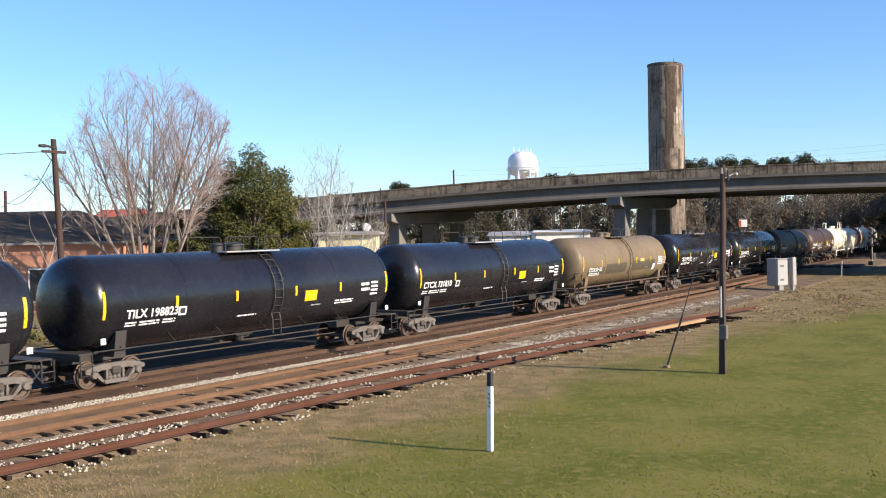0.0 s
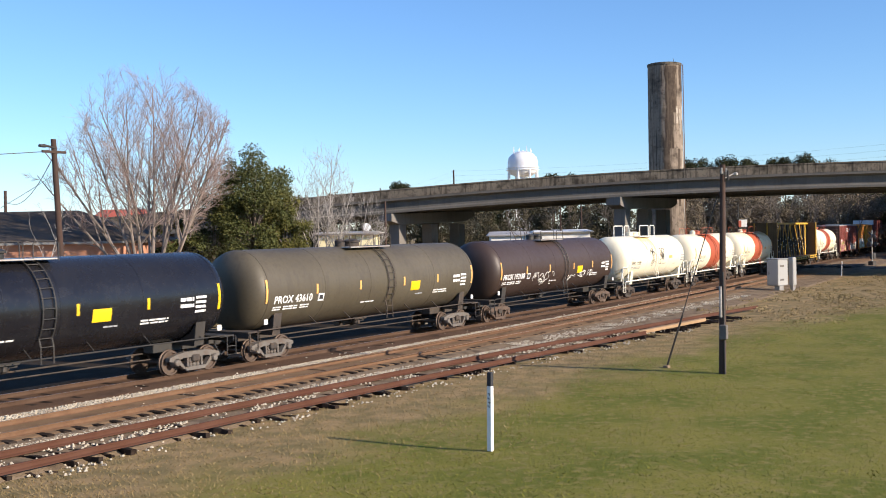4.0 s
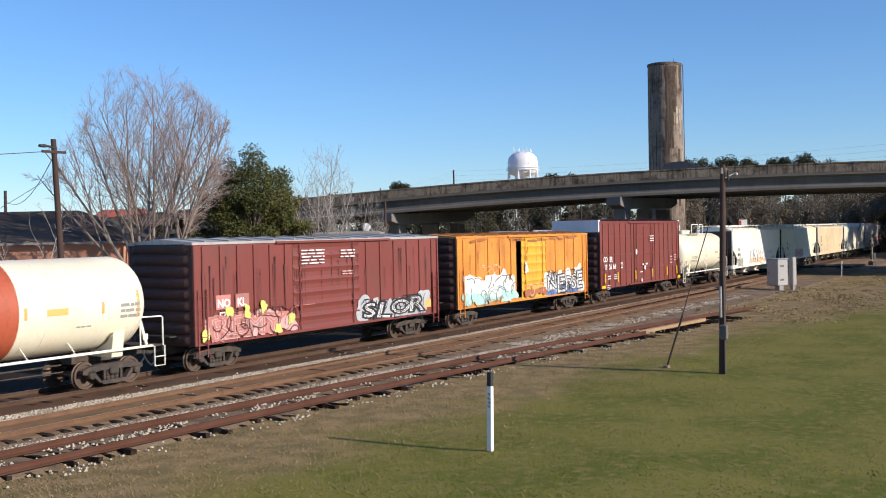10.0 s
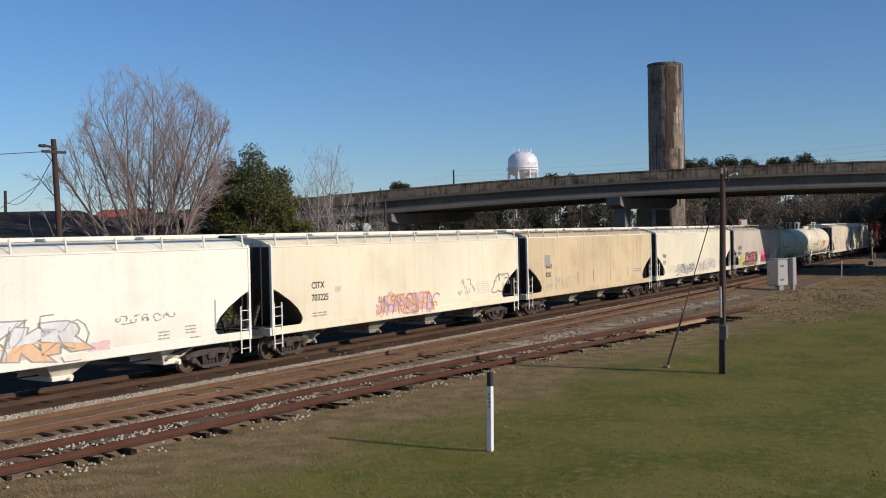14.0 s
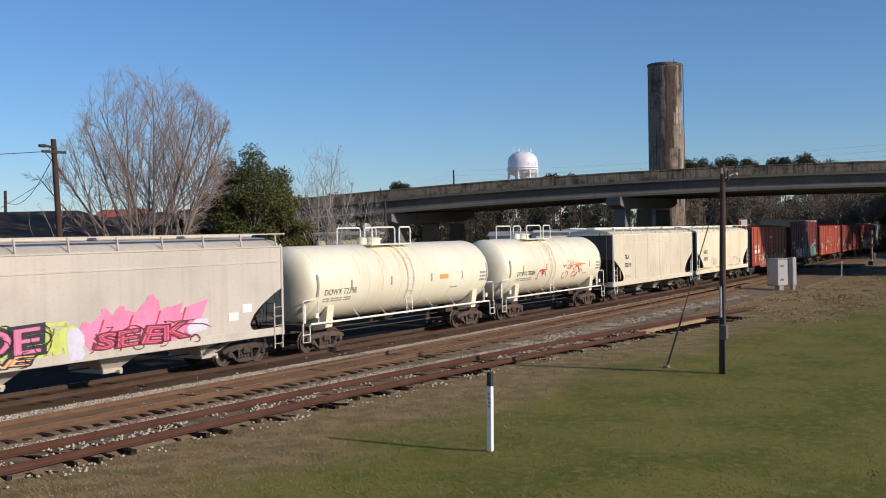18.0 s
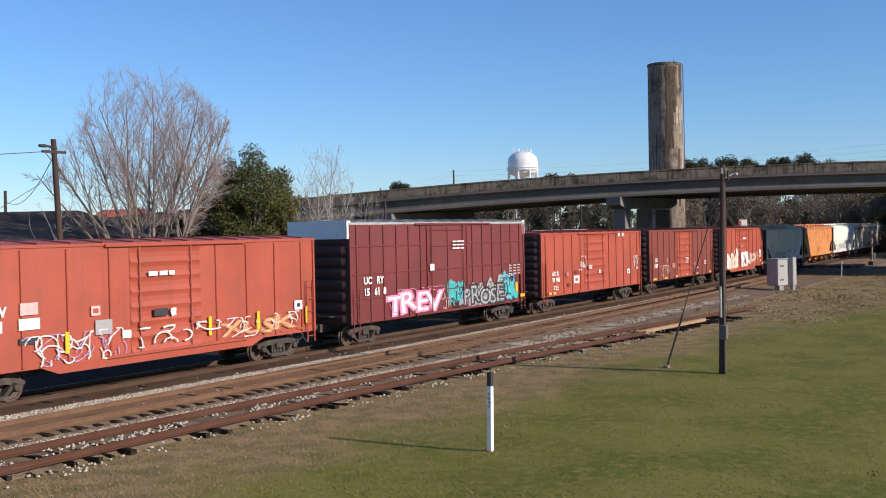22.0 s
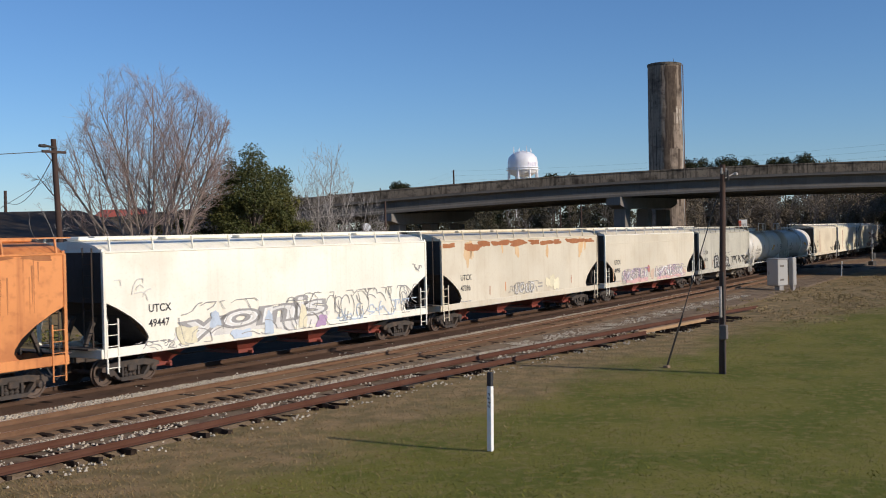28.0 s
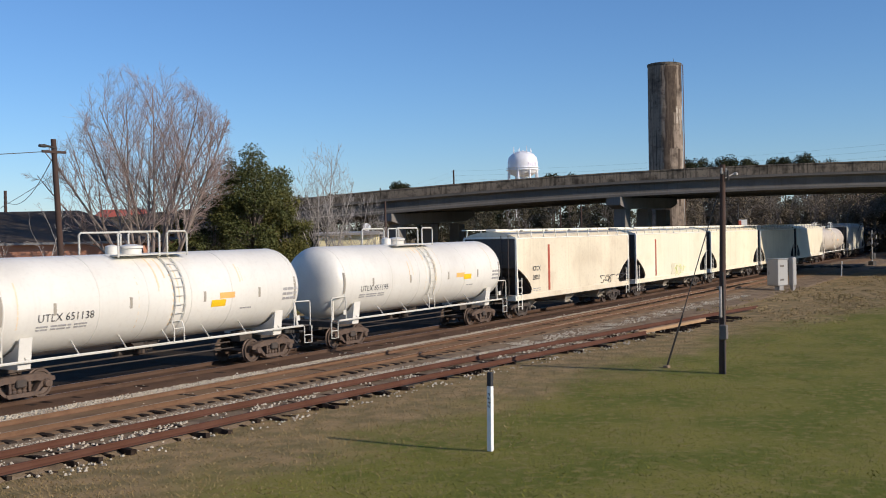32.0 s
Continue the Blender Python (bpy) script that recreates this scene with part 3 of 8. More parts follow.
road = part("road", Shape().add([(259, -300, 0.02), (267, -300, 0.02), (146.5, -5, 0.02), (131.5, 27, 0.03), (131.5, 400, 0.03), (124.5, 400, 0.03), (124.5, 27, 0.03), (139.5, -5, 0.02)],
                               [(0, 1, 2, 7), (7, 2, 3, 6), (4, 5, 6, 3)]), asphalt)
tagged(road, "worn grey asphalt road under the overpass", "road", kind="structure")
deck = Shape()
for o in (-4.6, -2.75, -0.6, 1.58, 3.6):
    p, th = on_line(128, o)
    w = 1.35 if o in (-2.75, 1.58) else 1.6
    deck.box(p.x, p.y, 0.24, 8, w, 0.2, 0.02)
crossing = part("crossing_panel", deck, asphalt)
tagged(crossing, "dark grade crossing panels between the rails", "road crossing", kind="structure")


# the overpass: girders, deck and parapet, crossing the line at a slant
ACROSS, ALONG = Vector((0.927, 0.375, 0)), Vector((-0.375, 0.927, 0))
B0, B1 = 103.3, 124.4               # its near and far edge, measured across it


def bridge_height(v):
    """Underside of the girders, v metres along the overpass: a crest with even grades on both sides."""
    c = min(30.0, max(-66.0, v))
    return 8.18 - 0.0253 * c - 0.000706 * c * c - (v - c) * (0.0253 + 0.001412 * c)


def span(n, v, z=0.0):
    q = ACROSS * n + ALONG * v
    return Vector((q.x, q.y, z))


overpass = thing("overpass", "long grey concrete road overpass with stained parapets", "bridge", pose(0, 0, 0), kind="structure")
PIERS = [-124.0, -92.0, -62.0, -31.0, 3.9, 26.4, 48.5, 70.5, 92.5]
vs_ = sorted({-170.0, -150.0, -108.0, -76.0, -46.0, -38.0, -24.0, -18.0, -11.0, -4.0, 10.0, 16.0, 21.0, 32.0, 40.0, 60.0, 80.0, 110.0, 128.0, *PIERS})


def sweep(name, section, material, lo=-170.0, hi=128.0):
    rings = [[tuple(span(n, v, bridge_height(v) + z)) for n, z in section] for v in vs_ if lo <= v <= hi]
    sh = Shape().loft(rings)
    sh.f = [f[::-1] for f in sh.f]
    return part(name, sh, material, overpass)


for n in (B0 + 0.45, B0 + 5.4, B0 + 10.4, B1 - 5.4, B1 - 0.45):
    sweep("girder", [(n - 0.34, 0), (n + 0.34, 0), (n + 0.34, 0.2), (n + 0.12, 0.36), (n + 0.12, 1.04), (n + 0.4, 1.22), (n - 0.4, 1.22), (n - 0.12, 1.04), (n - 0.12, 0.36), (n - 0.34, 0.2)], girder_concrete)
sweep("deck", [(B0 - 0.22, 1.22), (B1 + 0.22, 1.22), (B1 + 0.22, 1.45), (B0 - 0.22, 1.45)], girder_concrete)
sweep("road_surface", [(B0 + 0.4, 1.452), (B1 - 0.4, 1.452), (B1 - 0.4, 1.5), (B0 + 0.4, 1.5)], asphalt)
for n in (B0 - 0.03, B1 + 0.03):
    sweep("parapet", [(n - 0.22, 1.45), (n + 0.22, 1.45), (n + 0.18, 2.2), (n + 0.24, 2.23), (n + 0.24, 2.35), (n - 0.24, 2.35), (n - 0.24, 2.23), (n - 0.18, 2.2)], stained_concrete)


def pier(v):
    top = bridge_height(v) - 0.01
    far = bridge_height(v - 5.6) - 0.01
    a, b = span(B0 + 0.1, v), span(B1 - 4.6, v - 5.6)
    d = (b - a).normalized()
    w = Vector((-d.y, d.x, 0)) * 0.72
    ring = lambda q, t, low: [tuple(q - w + Vector((0, 0, low))), tuple(q + w + Vector((0, 0, low))), tuple(q + w + Vector((0, 0, t))), tuple(q - w + Vector((0, 0, t)))]
    at = lambda k: a.lerp(b, k)
    part("pier_cap", Shape().loft([ring(at(0), top, top - 0.75), ring(at(0.1), top, top - 1.1), ring(at(0.88), far, far - 1.1), ring(at(1), far, far - 0.6)]), pier_concrete, overpass)
    turn = math.degrees(math.atan2(d.y, d.x))
    for k in (0.13, 0.5, 0.84):
        q = at(k)
        h = min(top, far) - 1.05
        part("column", Shape().box(0, 0, h / 2 - 0.1, 1.35, 1.2, h + 0.2, 0.07), pier_concrete, overpass, at=pose(q.x, q.y, 0, 0, 0, turn))


for v in PIERS:
    pier(v)
# concrete silo
silo = thing("silo", "tall stained cylindrical concrete silo behind the overpass", "silo", pose(143.0, 56.1, 0))
prof = [(0, 2.46)] + [(1.3 * i, 2.44 - 0.006 * i) for i in range(1, 22)] + [(27.75, 2.3)]
part("shell", Shape().lathe_z(prof, n=48), silo_concrete, silo, smooth=True)
part("cap", Shape().lathe_z([(27.65, 2.36), (27.8, 2.4), (28.0, 2.38), (28.05, 2.2), (28.08, 0.2)], n=48), stained_concrete, silo, smooth=True)
for z in range(4, 27, 6):
    part("hoop", Shape().lathe_z([(z - 0.03, 2.42 - 0.0046 * z), (z - 0.02, 2.45 - 0.0046 * z), (z + 0.03, 2.45 - 0.0046 * z), (z + 0.04, 2.42 - 0.0046 * z)], n=48), silo_concrete, silo)
rnd = random.Random(77)


def scaled_patch(a0, w, z0, h, material, label):
    """A ragged patch of bare concrete, or of stain and painted shade, on the silo's curved side."""
    n, rows = 10, []
    for i in range(n + 1):
        z = z0 + h * i / n
        rr = 2.455 - 0.0046 * z
        a, b = a0 - w * rnd.uniform(0.35, 0.6), a0 + w * rnd.uniform(0.35, 0.6)
        rows.append([(rr * math.cos(a + (b - a) * k / 5), rr * math.sin(a + (b - a) * k / 5), z) for k in range(6)])
    part("stain", Shape().loft(rows, closed=False, caps=False), material, silo, label)


for a, w, z, h in ((-1.55, 0.18, 10.0, 6.5), (-1.25, 0.2, 3.0, 8.0), (-1.75, 0.12, 18.0, 3.5), (-1.1, 0.16, 12.5, 9.0), (-2.0, 0.16, 19.5, 2.4), (-1.5, 0.22, 20.0, 2.0), (-0.9, 0.2, 4.0, 12.0)):
    scaled_patch(a, w, z, h, silo_pale, "pale scaled concrete")
# Dark streaks put the silo's shaded side into its colour, along with stains.
for a, w, z, h in ((-2.5, 0.5, 16.0, 11.5), (-2.2, 0.35, 21.0, 6.5), (-1.5, 0.5, 24.0, 3.6), (-2.7, 0.4, 4.0, 13.0), (-1.9, 0.2, 8.0, 8.0), (-1.0, 0.3, 22.5, 5.0)):
    scaled_patch(a, w, z, h, shade_stain, "dark streak of stain and painted shade on the concrete")
ld = Shape()
ld.rod((0.6, -2.56, 0.5), (0.6, -2.45, 27.8), 0.04).rod((1.0, -2.44, 0.5), (1.0, -2.34, 27.8), 0.04)
for i in range(67):
    ld.rod((0.6, -2.56, 0.8 + i * 0.4), (1.0, -2.44, 0.8 + i * 0.4), 0.02, 4)
part("ladder", ld, rail_brown, silo, "rusty ladder")
part("chute_pipe", Shape().rod((1.75, -1.95, 0.0), (1.62, -1.85, 18.5), 0.14, 10), concrete, silo)
part("lightning_rod", Shape().rod((0.4, -1.2, 28.0), (0.4, -1.2, 28.7), 0.04, 5), dark_steel, silo)

# water tower
tower = thing("water_tower", "white water tower with antennas far behind the overpass", "water tower", pose(456.3, 252.3, 0))
R = 7.35
prof = [(31.0, 1.2), (31.6, 4.0), (32.6, 6.1), (33.9, 7.1), (34.8, R), (38.4, R), (40.6, 6.8), (42.2, 5.4), (43.3, 3.3), (43.8, 0.9), (44.0, 0.8)]
part("tank", Shape().lathe_z(prof, n=36), tank_white, tower, smooth=True)
part("riser", Shape().lathe_z([(0, 1.3), (31.4, 1.3)], n=16), tank_white, tower, smooth=True)
part("balcony", Shape().lathe_z([(34.4, R), (34.4, R + 0.7), (34.7, R + 0.7), (34.7, R)], n=36), tank_white, tower)
part("balcony_rail", Shape().lathe_z([(35.6, R + 0.6), (35.6, R + 0.7), (35.7, R + 0.7), (35.7, R + 0.6)], n=36), tank_white, tower)
for i in range(8):
    a = math.pi / 4 * i + 0.2
    part("leg", Shape().rod((R * math.cos(a) * 1.15, R * math.sin(a) * 1.15, 0), (R * math.cos(a) * 0.98, R * math.sin(a) * 0.98, 34.8), 0.5, 8), tank_white, tower)
    part("antenna", Shape().rod((4.5 * math.cos(a), 4.5 * math.sin(a), 41.8), (4.5 * math.cos(a), 4.5 * math.sin(a), 44.2 + (i % 3) * 0.9), 0.16, 5), tank_white, tower)
for i in range(5):
    a = math.radians(-128 + 9 * i)
    part("faded_emblem", Shape().box(0, 0, 0, 0.7, 0.06, 2.2 - 0.5 * (i % 2)), PAINTS["lilac_white"], tower, "faded mauve emblem stroke", at=pose((R + 0.02) * math.cos(a), (R + 0.02) * math.sin(a), 37.0, 0, 0, math.degrees(a) + 90))


# ---- poles, wires and small things beside the line ----
def utility_pole(x, y, h, lean=(0, 0), label="weathered brown wooden utility pole", r=0.17):
    p = thing("utility_pole", label, "utility pole", pose(x, y, -0.1), group="utility poles")
    part("shaft", Shape().rod((0, 0, 0), (lean[0], lean[1], h + 0.1), r, 12, r * 0.72), pole_wood, p, smooth=True)
    return p


def wire(name, a, b, sag, r=0.02, parent=None, label="thin dark overhead wire", n=24):
    a, b = Vector(a), Vector(b)
    pts = [a.lerp(b, i / n) - Vector((0, 0, sag * 4 * (i / n) * (1 - i / n))) for i in range(n + 1)]
    ob = part(name, Shape().path(pts, r, 4), wire_dark, parent, label if parent is None else "")
    if parent is None:
        tagged(ob, label, "wire")
    return ob


near_pole = utility_pole(35.68, 12.09, 7.15, (0.0, -0.12), "brown wooden utility pole with meter box and guy wire", 0.125)
part("crossarm_bracket", Shape().box(0.1, -0.15, 6.95, 0.5, 0.08, 0.1, 0.01).rod((0, -0.3, 6.7), (0, -0.3, 7.05), 0.04), dark_steel, near_pole)
for dx in (-0.2, 0.28):
    part("insulator", Shape().lathe_z([(6.92, 0.03), (6.98, 0.05), (7.05, 0.03), (7.1, 0.04), (7.14, 0.02)], dx, -0.15, 8), concrete, near_pole, "dull porcelain insulator")
part("meter_box", Shape().box(-0.17, -0.12, 1.55, 0.2, 0.26, 0.5, 0.03), side_steel, near_pole, "dull brown meter box")
part("conduit", Shape().rod((-0.11, -0.12, 0.1), (-0.1, -0.11, 3.6), 0.03, 8), dark_steel, near_pole)
part("riser_pipe", Shape().rod((-0.13, -0.02, 2.05), (-0.12, -0.02, 3.1), 0.05, 8), galvanised, near_pole, "bright galvanised riser pipe")
part("lamp_bracket", Shape().rod((0, -0.1, 6.75), (0.35, -0.4, 6.95), 0.02, 5).box(0.4, -0.44, 6.93, 0.16, 0.12, 0.1, 0.02), galvanised, near_pole, "small grey bracket lamp")
part("guy_wire", Shape().rod((0, 0.05, 6.3), (0.63, 2.26, 0.1), 0.018, 5), wire_dark, near_pole)
part("guy_guard", Shape().rod((0.42, 1.55, 2.05), (0.63, 2.26, 0.12), 0.035, 6), dark_steel, near_pole)
part("anchor", Shape().box(0.63, 2.26, 0.15, 0.25, 0.2, 0.12, 0.03), gravel, near_pole)

marker = thing("marker_post", "white marker post with black top in the lawn", "marker post", pose(20.98, 12.59, 0.02, 1.0, 0, 0))
part("post", Shape().box(0, 0, 0.72, 0.12, 0.12, 1.5, 0.015), white_mark, marker)
for z, k in ((1.3, 0.0), (1.2, 0.012), (1.11, -0.008), (1.02, 0.01)):
    part("marking", Shape().box(-0.0615, k, z, 0.003, 0.05, 0.022).box(-0.0615, k - 0.02, z - 0.02, 0.003, 0.014, 0.05), dark_mark, marker, "worn dark stencilled mark")
part("black_top", Shape().box(0, 0, 1.63, 0.115, 0.115, 0.32, 0.015), dark_mark, marker, "black painted top")

cabinet = thing("signal_cabinet", "grey aluminium signal relay cabinet beside the crossing", "electrical cabinet", pose(82.4, 23.5, 0, 0, 0, -26))
part("pedestal", Shape().box(-0.1, -0.25, 0.22, 0.5, 0.5, 0.5, 0.03), concrete, cabinet)
part("body", Shape().box(0, 0, 1.45, 1.1, 1.1, 2.0, 0.05), cabinet_grey, cabinet)
part("roof", Shape().box(0, 0, 2.48, 1.2, 1.2, 0.07, 0.03), cabinet_grey, cabinet)
door = part("door", Shape().box(-0.565, 0, 1.45, 0.03, 0.95, 1.8, 0.01), cabinet_grey, cabinet)
part("door_handle", Shape().box(-0.59, 0.3, 1.4, 0.03, 0.05, 0.25, 0.01), dark_steel, door)
for z in (0.9, 1.95):
    part("vent", Shape().box(-0.1, -0.56, z, 0.4, 0.02, 0.14, 0.005), side_steel, cabinet)
second = thing("signal_cabinet", "narrow grey aluminium cabinet next to the relay cabinet", "electrical cabinet", pose(83.3, 22.6, 0, 0, 0, -26))
part("pedestal", Shape().box(0, 0, 0.2, 0.3, 0.3, 0.45, 0.02), concrete, second)
part("body", Shape().box(0, 0, 1.5, 0.42, 0.42, 2.15, 0.03), cabinet_grey, second)
part("door", Shape().box(0, -0.22, 1.5, 0.34, 0.02, 1.95, 0.01), cabinet_grey, second)

post = thing("leaning_post", "leaning white roadside post near the crossing", "post", pose(106.6, 24.3, 0, 0, -18, 20))
part("board", Shape().box(0, 0, 0.75, 0.22, 0.08, 1.6, 0.02), white_mark, post)

plank = thing("plank", "weathered timber plank lying beside the siding", "plank", pose(50.3, 19.55, 0.12, 0, 0, -3))
part("board", Shape().box(0, 0, 0.06, 7.8, 0.3, 0.16, 0.02), plank_wood, plank)


def crossing_signal(x, y, turn, label):
    c = thing("crossing_signal", label, "crossing signal", pose(x, y, 0.02, 0, 0, turn))
    part("base", Shape().box(0, 0, 0.25, 0.7, 0.6, 0.6, 0.04), dark_steel, c)
    part("mast", Shape().rod((0, 0, 0.5), (0, 0, 4.2), 0.07, 10), cabinet_grey, c)
    part("gate_machine", Shape().box(0.1, -0.25, 1.15, 0.5, 0.45, 0.75, 0.05), dark_steel, c)
    for k in (-1, 1):
        part("light_disc", Shape().lathe_y([(-0.05, 0.28), (-0.03, 0.3), (0, 0.3), (0.02, 0.1)], k * 0.5, 2.6, 20), dark_mark, c)
        part("lamp_hood", Shape().lathe_y([(-0.3, 0.16), (-0.05, 0.16), (-0.04, 0.12), (-0.28, 0.14)], k * 0.5, 2.6, 14), dark_mark, c)
        part("crossbuck_blade", Shape().beam((-0.55 * k, -0.06, 3.2), (0.55 * k, -0.06, 4.0), 0.03, 0.22), side_steel, c)
    part("light_bar", Shape().rod((-0.6, 0, 2.6), (0.6, 0, 2.6), 0.04, 8), dark_steel, c)
    part("counterweight", Shape().box(0.55, -0.1, 1.2, 0.9, 0.12, 0.25, 0.03), dark_steel, c)
    return c


crossing_signal(134.0, 27.0, 60, "dark railway crossing signal mast with gate machine")

buck = thing("crossbuck_sign", "small white railway crossbuck sign behind the line", "road sign", pose(80.0, 51.8, 0, 0, 0, -57))
part("post", Shape().rod((0, 0, -0.1), (0, 0, 3.0), 0.05, 8), galvanised, buck)
for k in (-1, 1):
    part("blade", Shape().beam((-0.42 * k, -0.07 - 0.02 * k, 2.25), (0.42 * k, -0.07 - 0.02 * k, 3.05), 0.02, 0.2), white_mark, buck)

lp = utility_pole(32.0, 42.2, 9.75, (-0.3, 0.2), "tall leaning wooden utility pole with transformer arm")
part("crossarm", Shape().box(-0.35, 0.1, 9.25, 1.3, 0.1, 0.12, 0.01), pole_wood, lp)
part("lamp_arm", Shape().rod((-0.2, 0.1, 9.4), (-0.9, 0.1, 9.55), 0.05, 6).box(-0.95, 0.1, 9.5, 0.4, 0.2, 0.14, 0.04), dark_steel, lp)
utility_pole(54.9, 80.1, 9.3, (0.1, 0), "thin distant wooden utility pole")
utility_pole(76.5, 56.3, 7.9, (0, 0), "slim grey steel pole beside the overpass", 0.12)
utility_pole(152.4, 77.6, 12.0, (0, 0), "distant wooden utility pole under the overpass", 0.16)
utility_pole(158.9, 77.1, 12.0, (0, 0), "distant wooden utility pole under the overpass", 0.16)
utility_pole(252.6, 161.8, 22.5, (0, 0), "distant wooden utility pole beyond the overpass", 0.3)
wire("wire", (31.7, 42.4, 9.2), (-8, 58, 9.2), 1.0, 0.025)
wire("wire", (31.7, 42.4, 9.0), (54.9, 80.1, 8.6), 1.2, 0.02)
wire("wire", (31.8, 42.3, 8.2), (24.0, 47.0, 3.4), 0.4, 0.015)
line_poles = [(330.0, 245.0, 22.0), (252.6, 161.8, 22.2), (241.0, 30.0, 22.4)]
for dz in (0.0, 1.3, 2.6):
    for (xa, ya, za), (xb, yb, zb) in zip(line_poles, line_poles[1:]):
        wire("wire", (xa, ya, za - dz), (xb, yb, zb - dz), 1.2, 0.013)
utility_pole(330.0, 245.0, 22.5, (0, 0), "far wooden utility pole beyond the overpass", 0.3)
utility_pole(241.0, 30.0, 22.8, (0, 0), "tall far wooden utility pole beyond the line", 0.3)


# ---- trees ----
def grow(shape, rnd, p, d, length, r, level, tips, spread, up, forks):
    """One limb of bent, tapering pieces and the limbs that leave it."""
    segs = 5 if level > 2 else (4 if level > 1 else 2)
    pts, rad = [p], [r]
    for i in range(segs):
        d = (d + Vector((rnd.gauss(0, 0.13), rnd.gauss(0, 0.13), rnd.gauss(0, 0.08) + up))).normalized()
        p = p + d * length / segs
        pts.append(p)
        rad.append(max(0.006, r * (1 - 0.7 * (i + 1) / segs)))
    n = 7 if level >= 3 else (5 if level == 2 else 3)
    for a, b, ra, rb in zip(pts, pts[1:], rad, rad[1:]):
        shape.rod(a, b, ra, n, rb)
    if level == 0:
        tips.append(pts[-1])
        return
    first = 0.36 if level == len(forks) - 1 else 0.22
    for k in range(forks[level]):
        t = first + (1 - first) * (k + rnd.random()) / forks[level]
        i = min(int(t * segs), segs - 1)
        q = pts[i].lerp(pts[i + 1], t * segs - i)
        e = (pts[i + 1] - pts[i]).normalized()
        side = e.orthogonal().normalized()
        side.rotate(Matrix.Rotation(rnd.uniform(0, 2 * math.pi), 3, e))
        nd = (e + side * rnd.uniform(0.45, 1.1) * spread).normalized()
        grow(shape, rnd, q, nd, length * rnd.uniform(0.34, 0.56) * (1.2 - 0.45 * t), max(0.008, rad[i] * 0.5), level - 1, tips, spread, up, forks)


def bare_tree(x, y, h, seed, stems, label, spread=0.8, thick=0.16, forks=(0, 4, 6, 7, 9), wide=0.75, paint=None):
    """Stems that fan out from one stool; the leaning ones are shorter, so that the crown is a dome."""
    rnd = random.Random(seed)
    t = thing("bare_tree", label, "tree", pose(x, y, -0.1))
    tips = []
    trunk, crown = Shape(), Shape()
    for k in range(stems):
        a = 2.4 * k + rnd.uniform(-0.4, 0.4)
        q = ((k + 0.4) / stems) ** 0.75
        lean = wide * q
        d = Vector((math.cos(a) * lean, math.sin(a) * lean, 1)).normalized()
        b = Vector((math.cos(a) * 0.12 * q * stems ** 0.5, math.sin(a) * 0.12 * q * stems ** 0.5, 0))
        low = h * rnd.uniform(0.1, 0.16)
        trunk.rod(b, b + d * low, thick * 1.15, 8, thick)
        grow(crown, rnd, b + d * low, d, h * (0.8 - 0.2 * q) * rnd.uniform(0.88, 1.0), thick * rnd.uniform(0.75, 1), len(forks) - 1, tips, spread, 0.025, forks)
    part("trunk", trunk, bark, t, smooth=True)
    part("crown", crown, paint or twig_bark, t, "bare twiggy winter crown")
    return t


def limb(rnd, p, d, length, r, bend, n, wob):
    """Points and radii of one limb that bends upwards by degrees."""
    pts, rad = [p], [r]
    for i in range(n):
        d = (d + Vector((rnd.gauss(0, wob), rnd.gauss(0, wob), bend / n + rnd.gauss(0, wob * 0.5)))).normalized()
        p = p + d * length / n
        pts.append(p)
        rad.append(max(0.005, r * (1 - 0.8 * (i + 1) / n)))
    return pts, rad


def draw_limb(shape, pts, rad, n):
    for a, b, ra, rb in zip(pts, pts[1:], rad, rad[1:]):
        shape.rod(a, b, ra, n, rb)


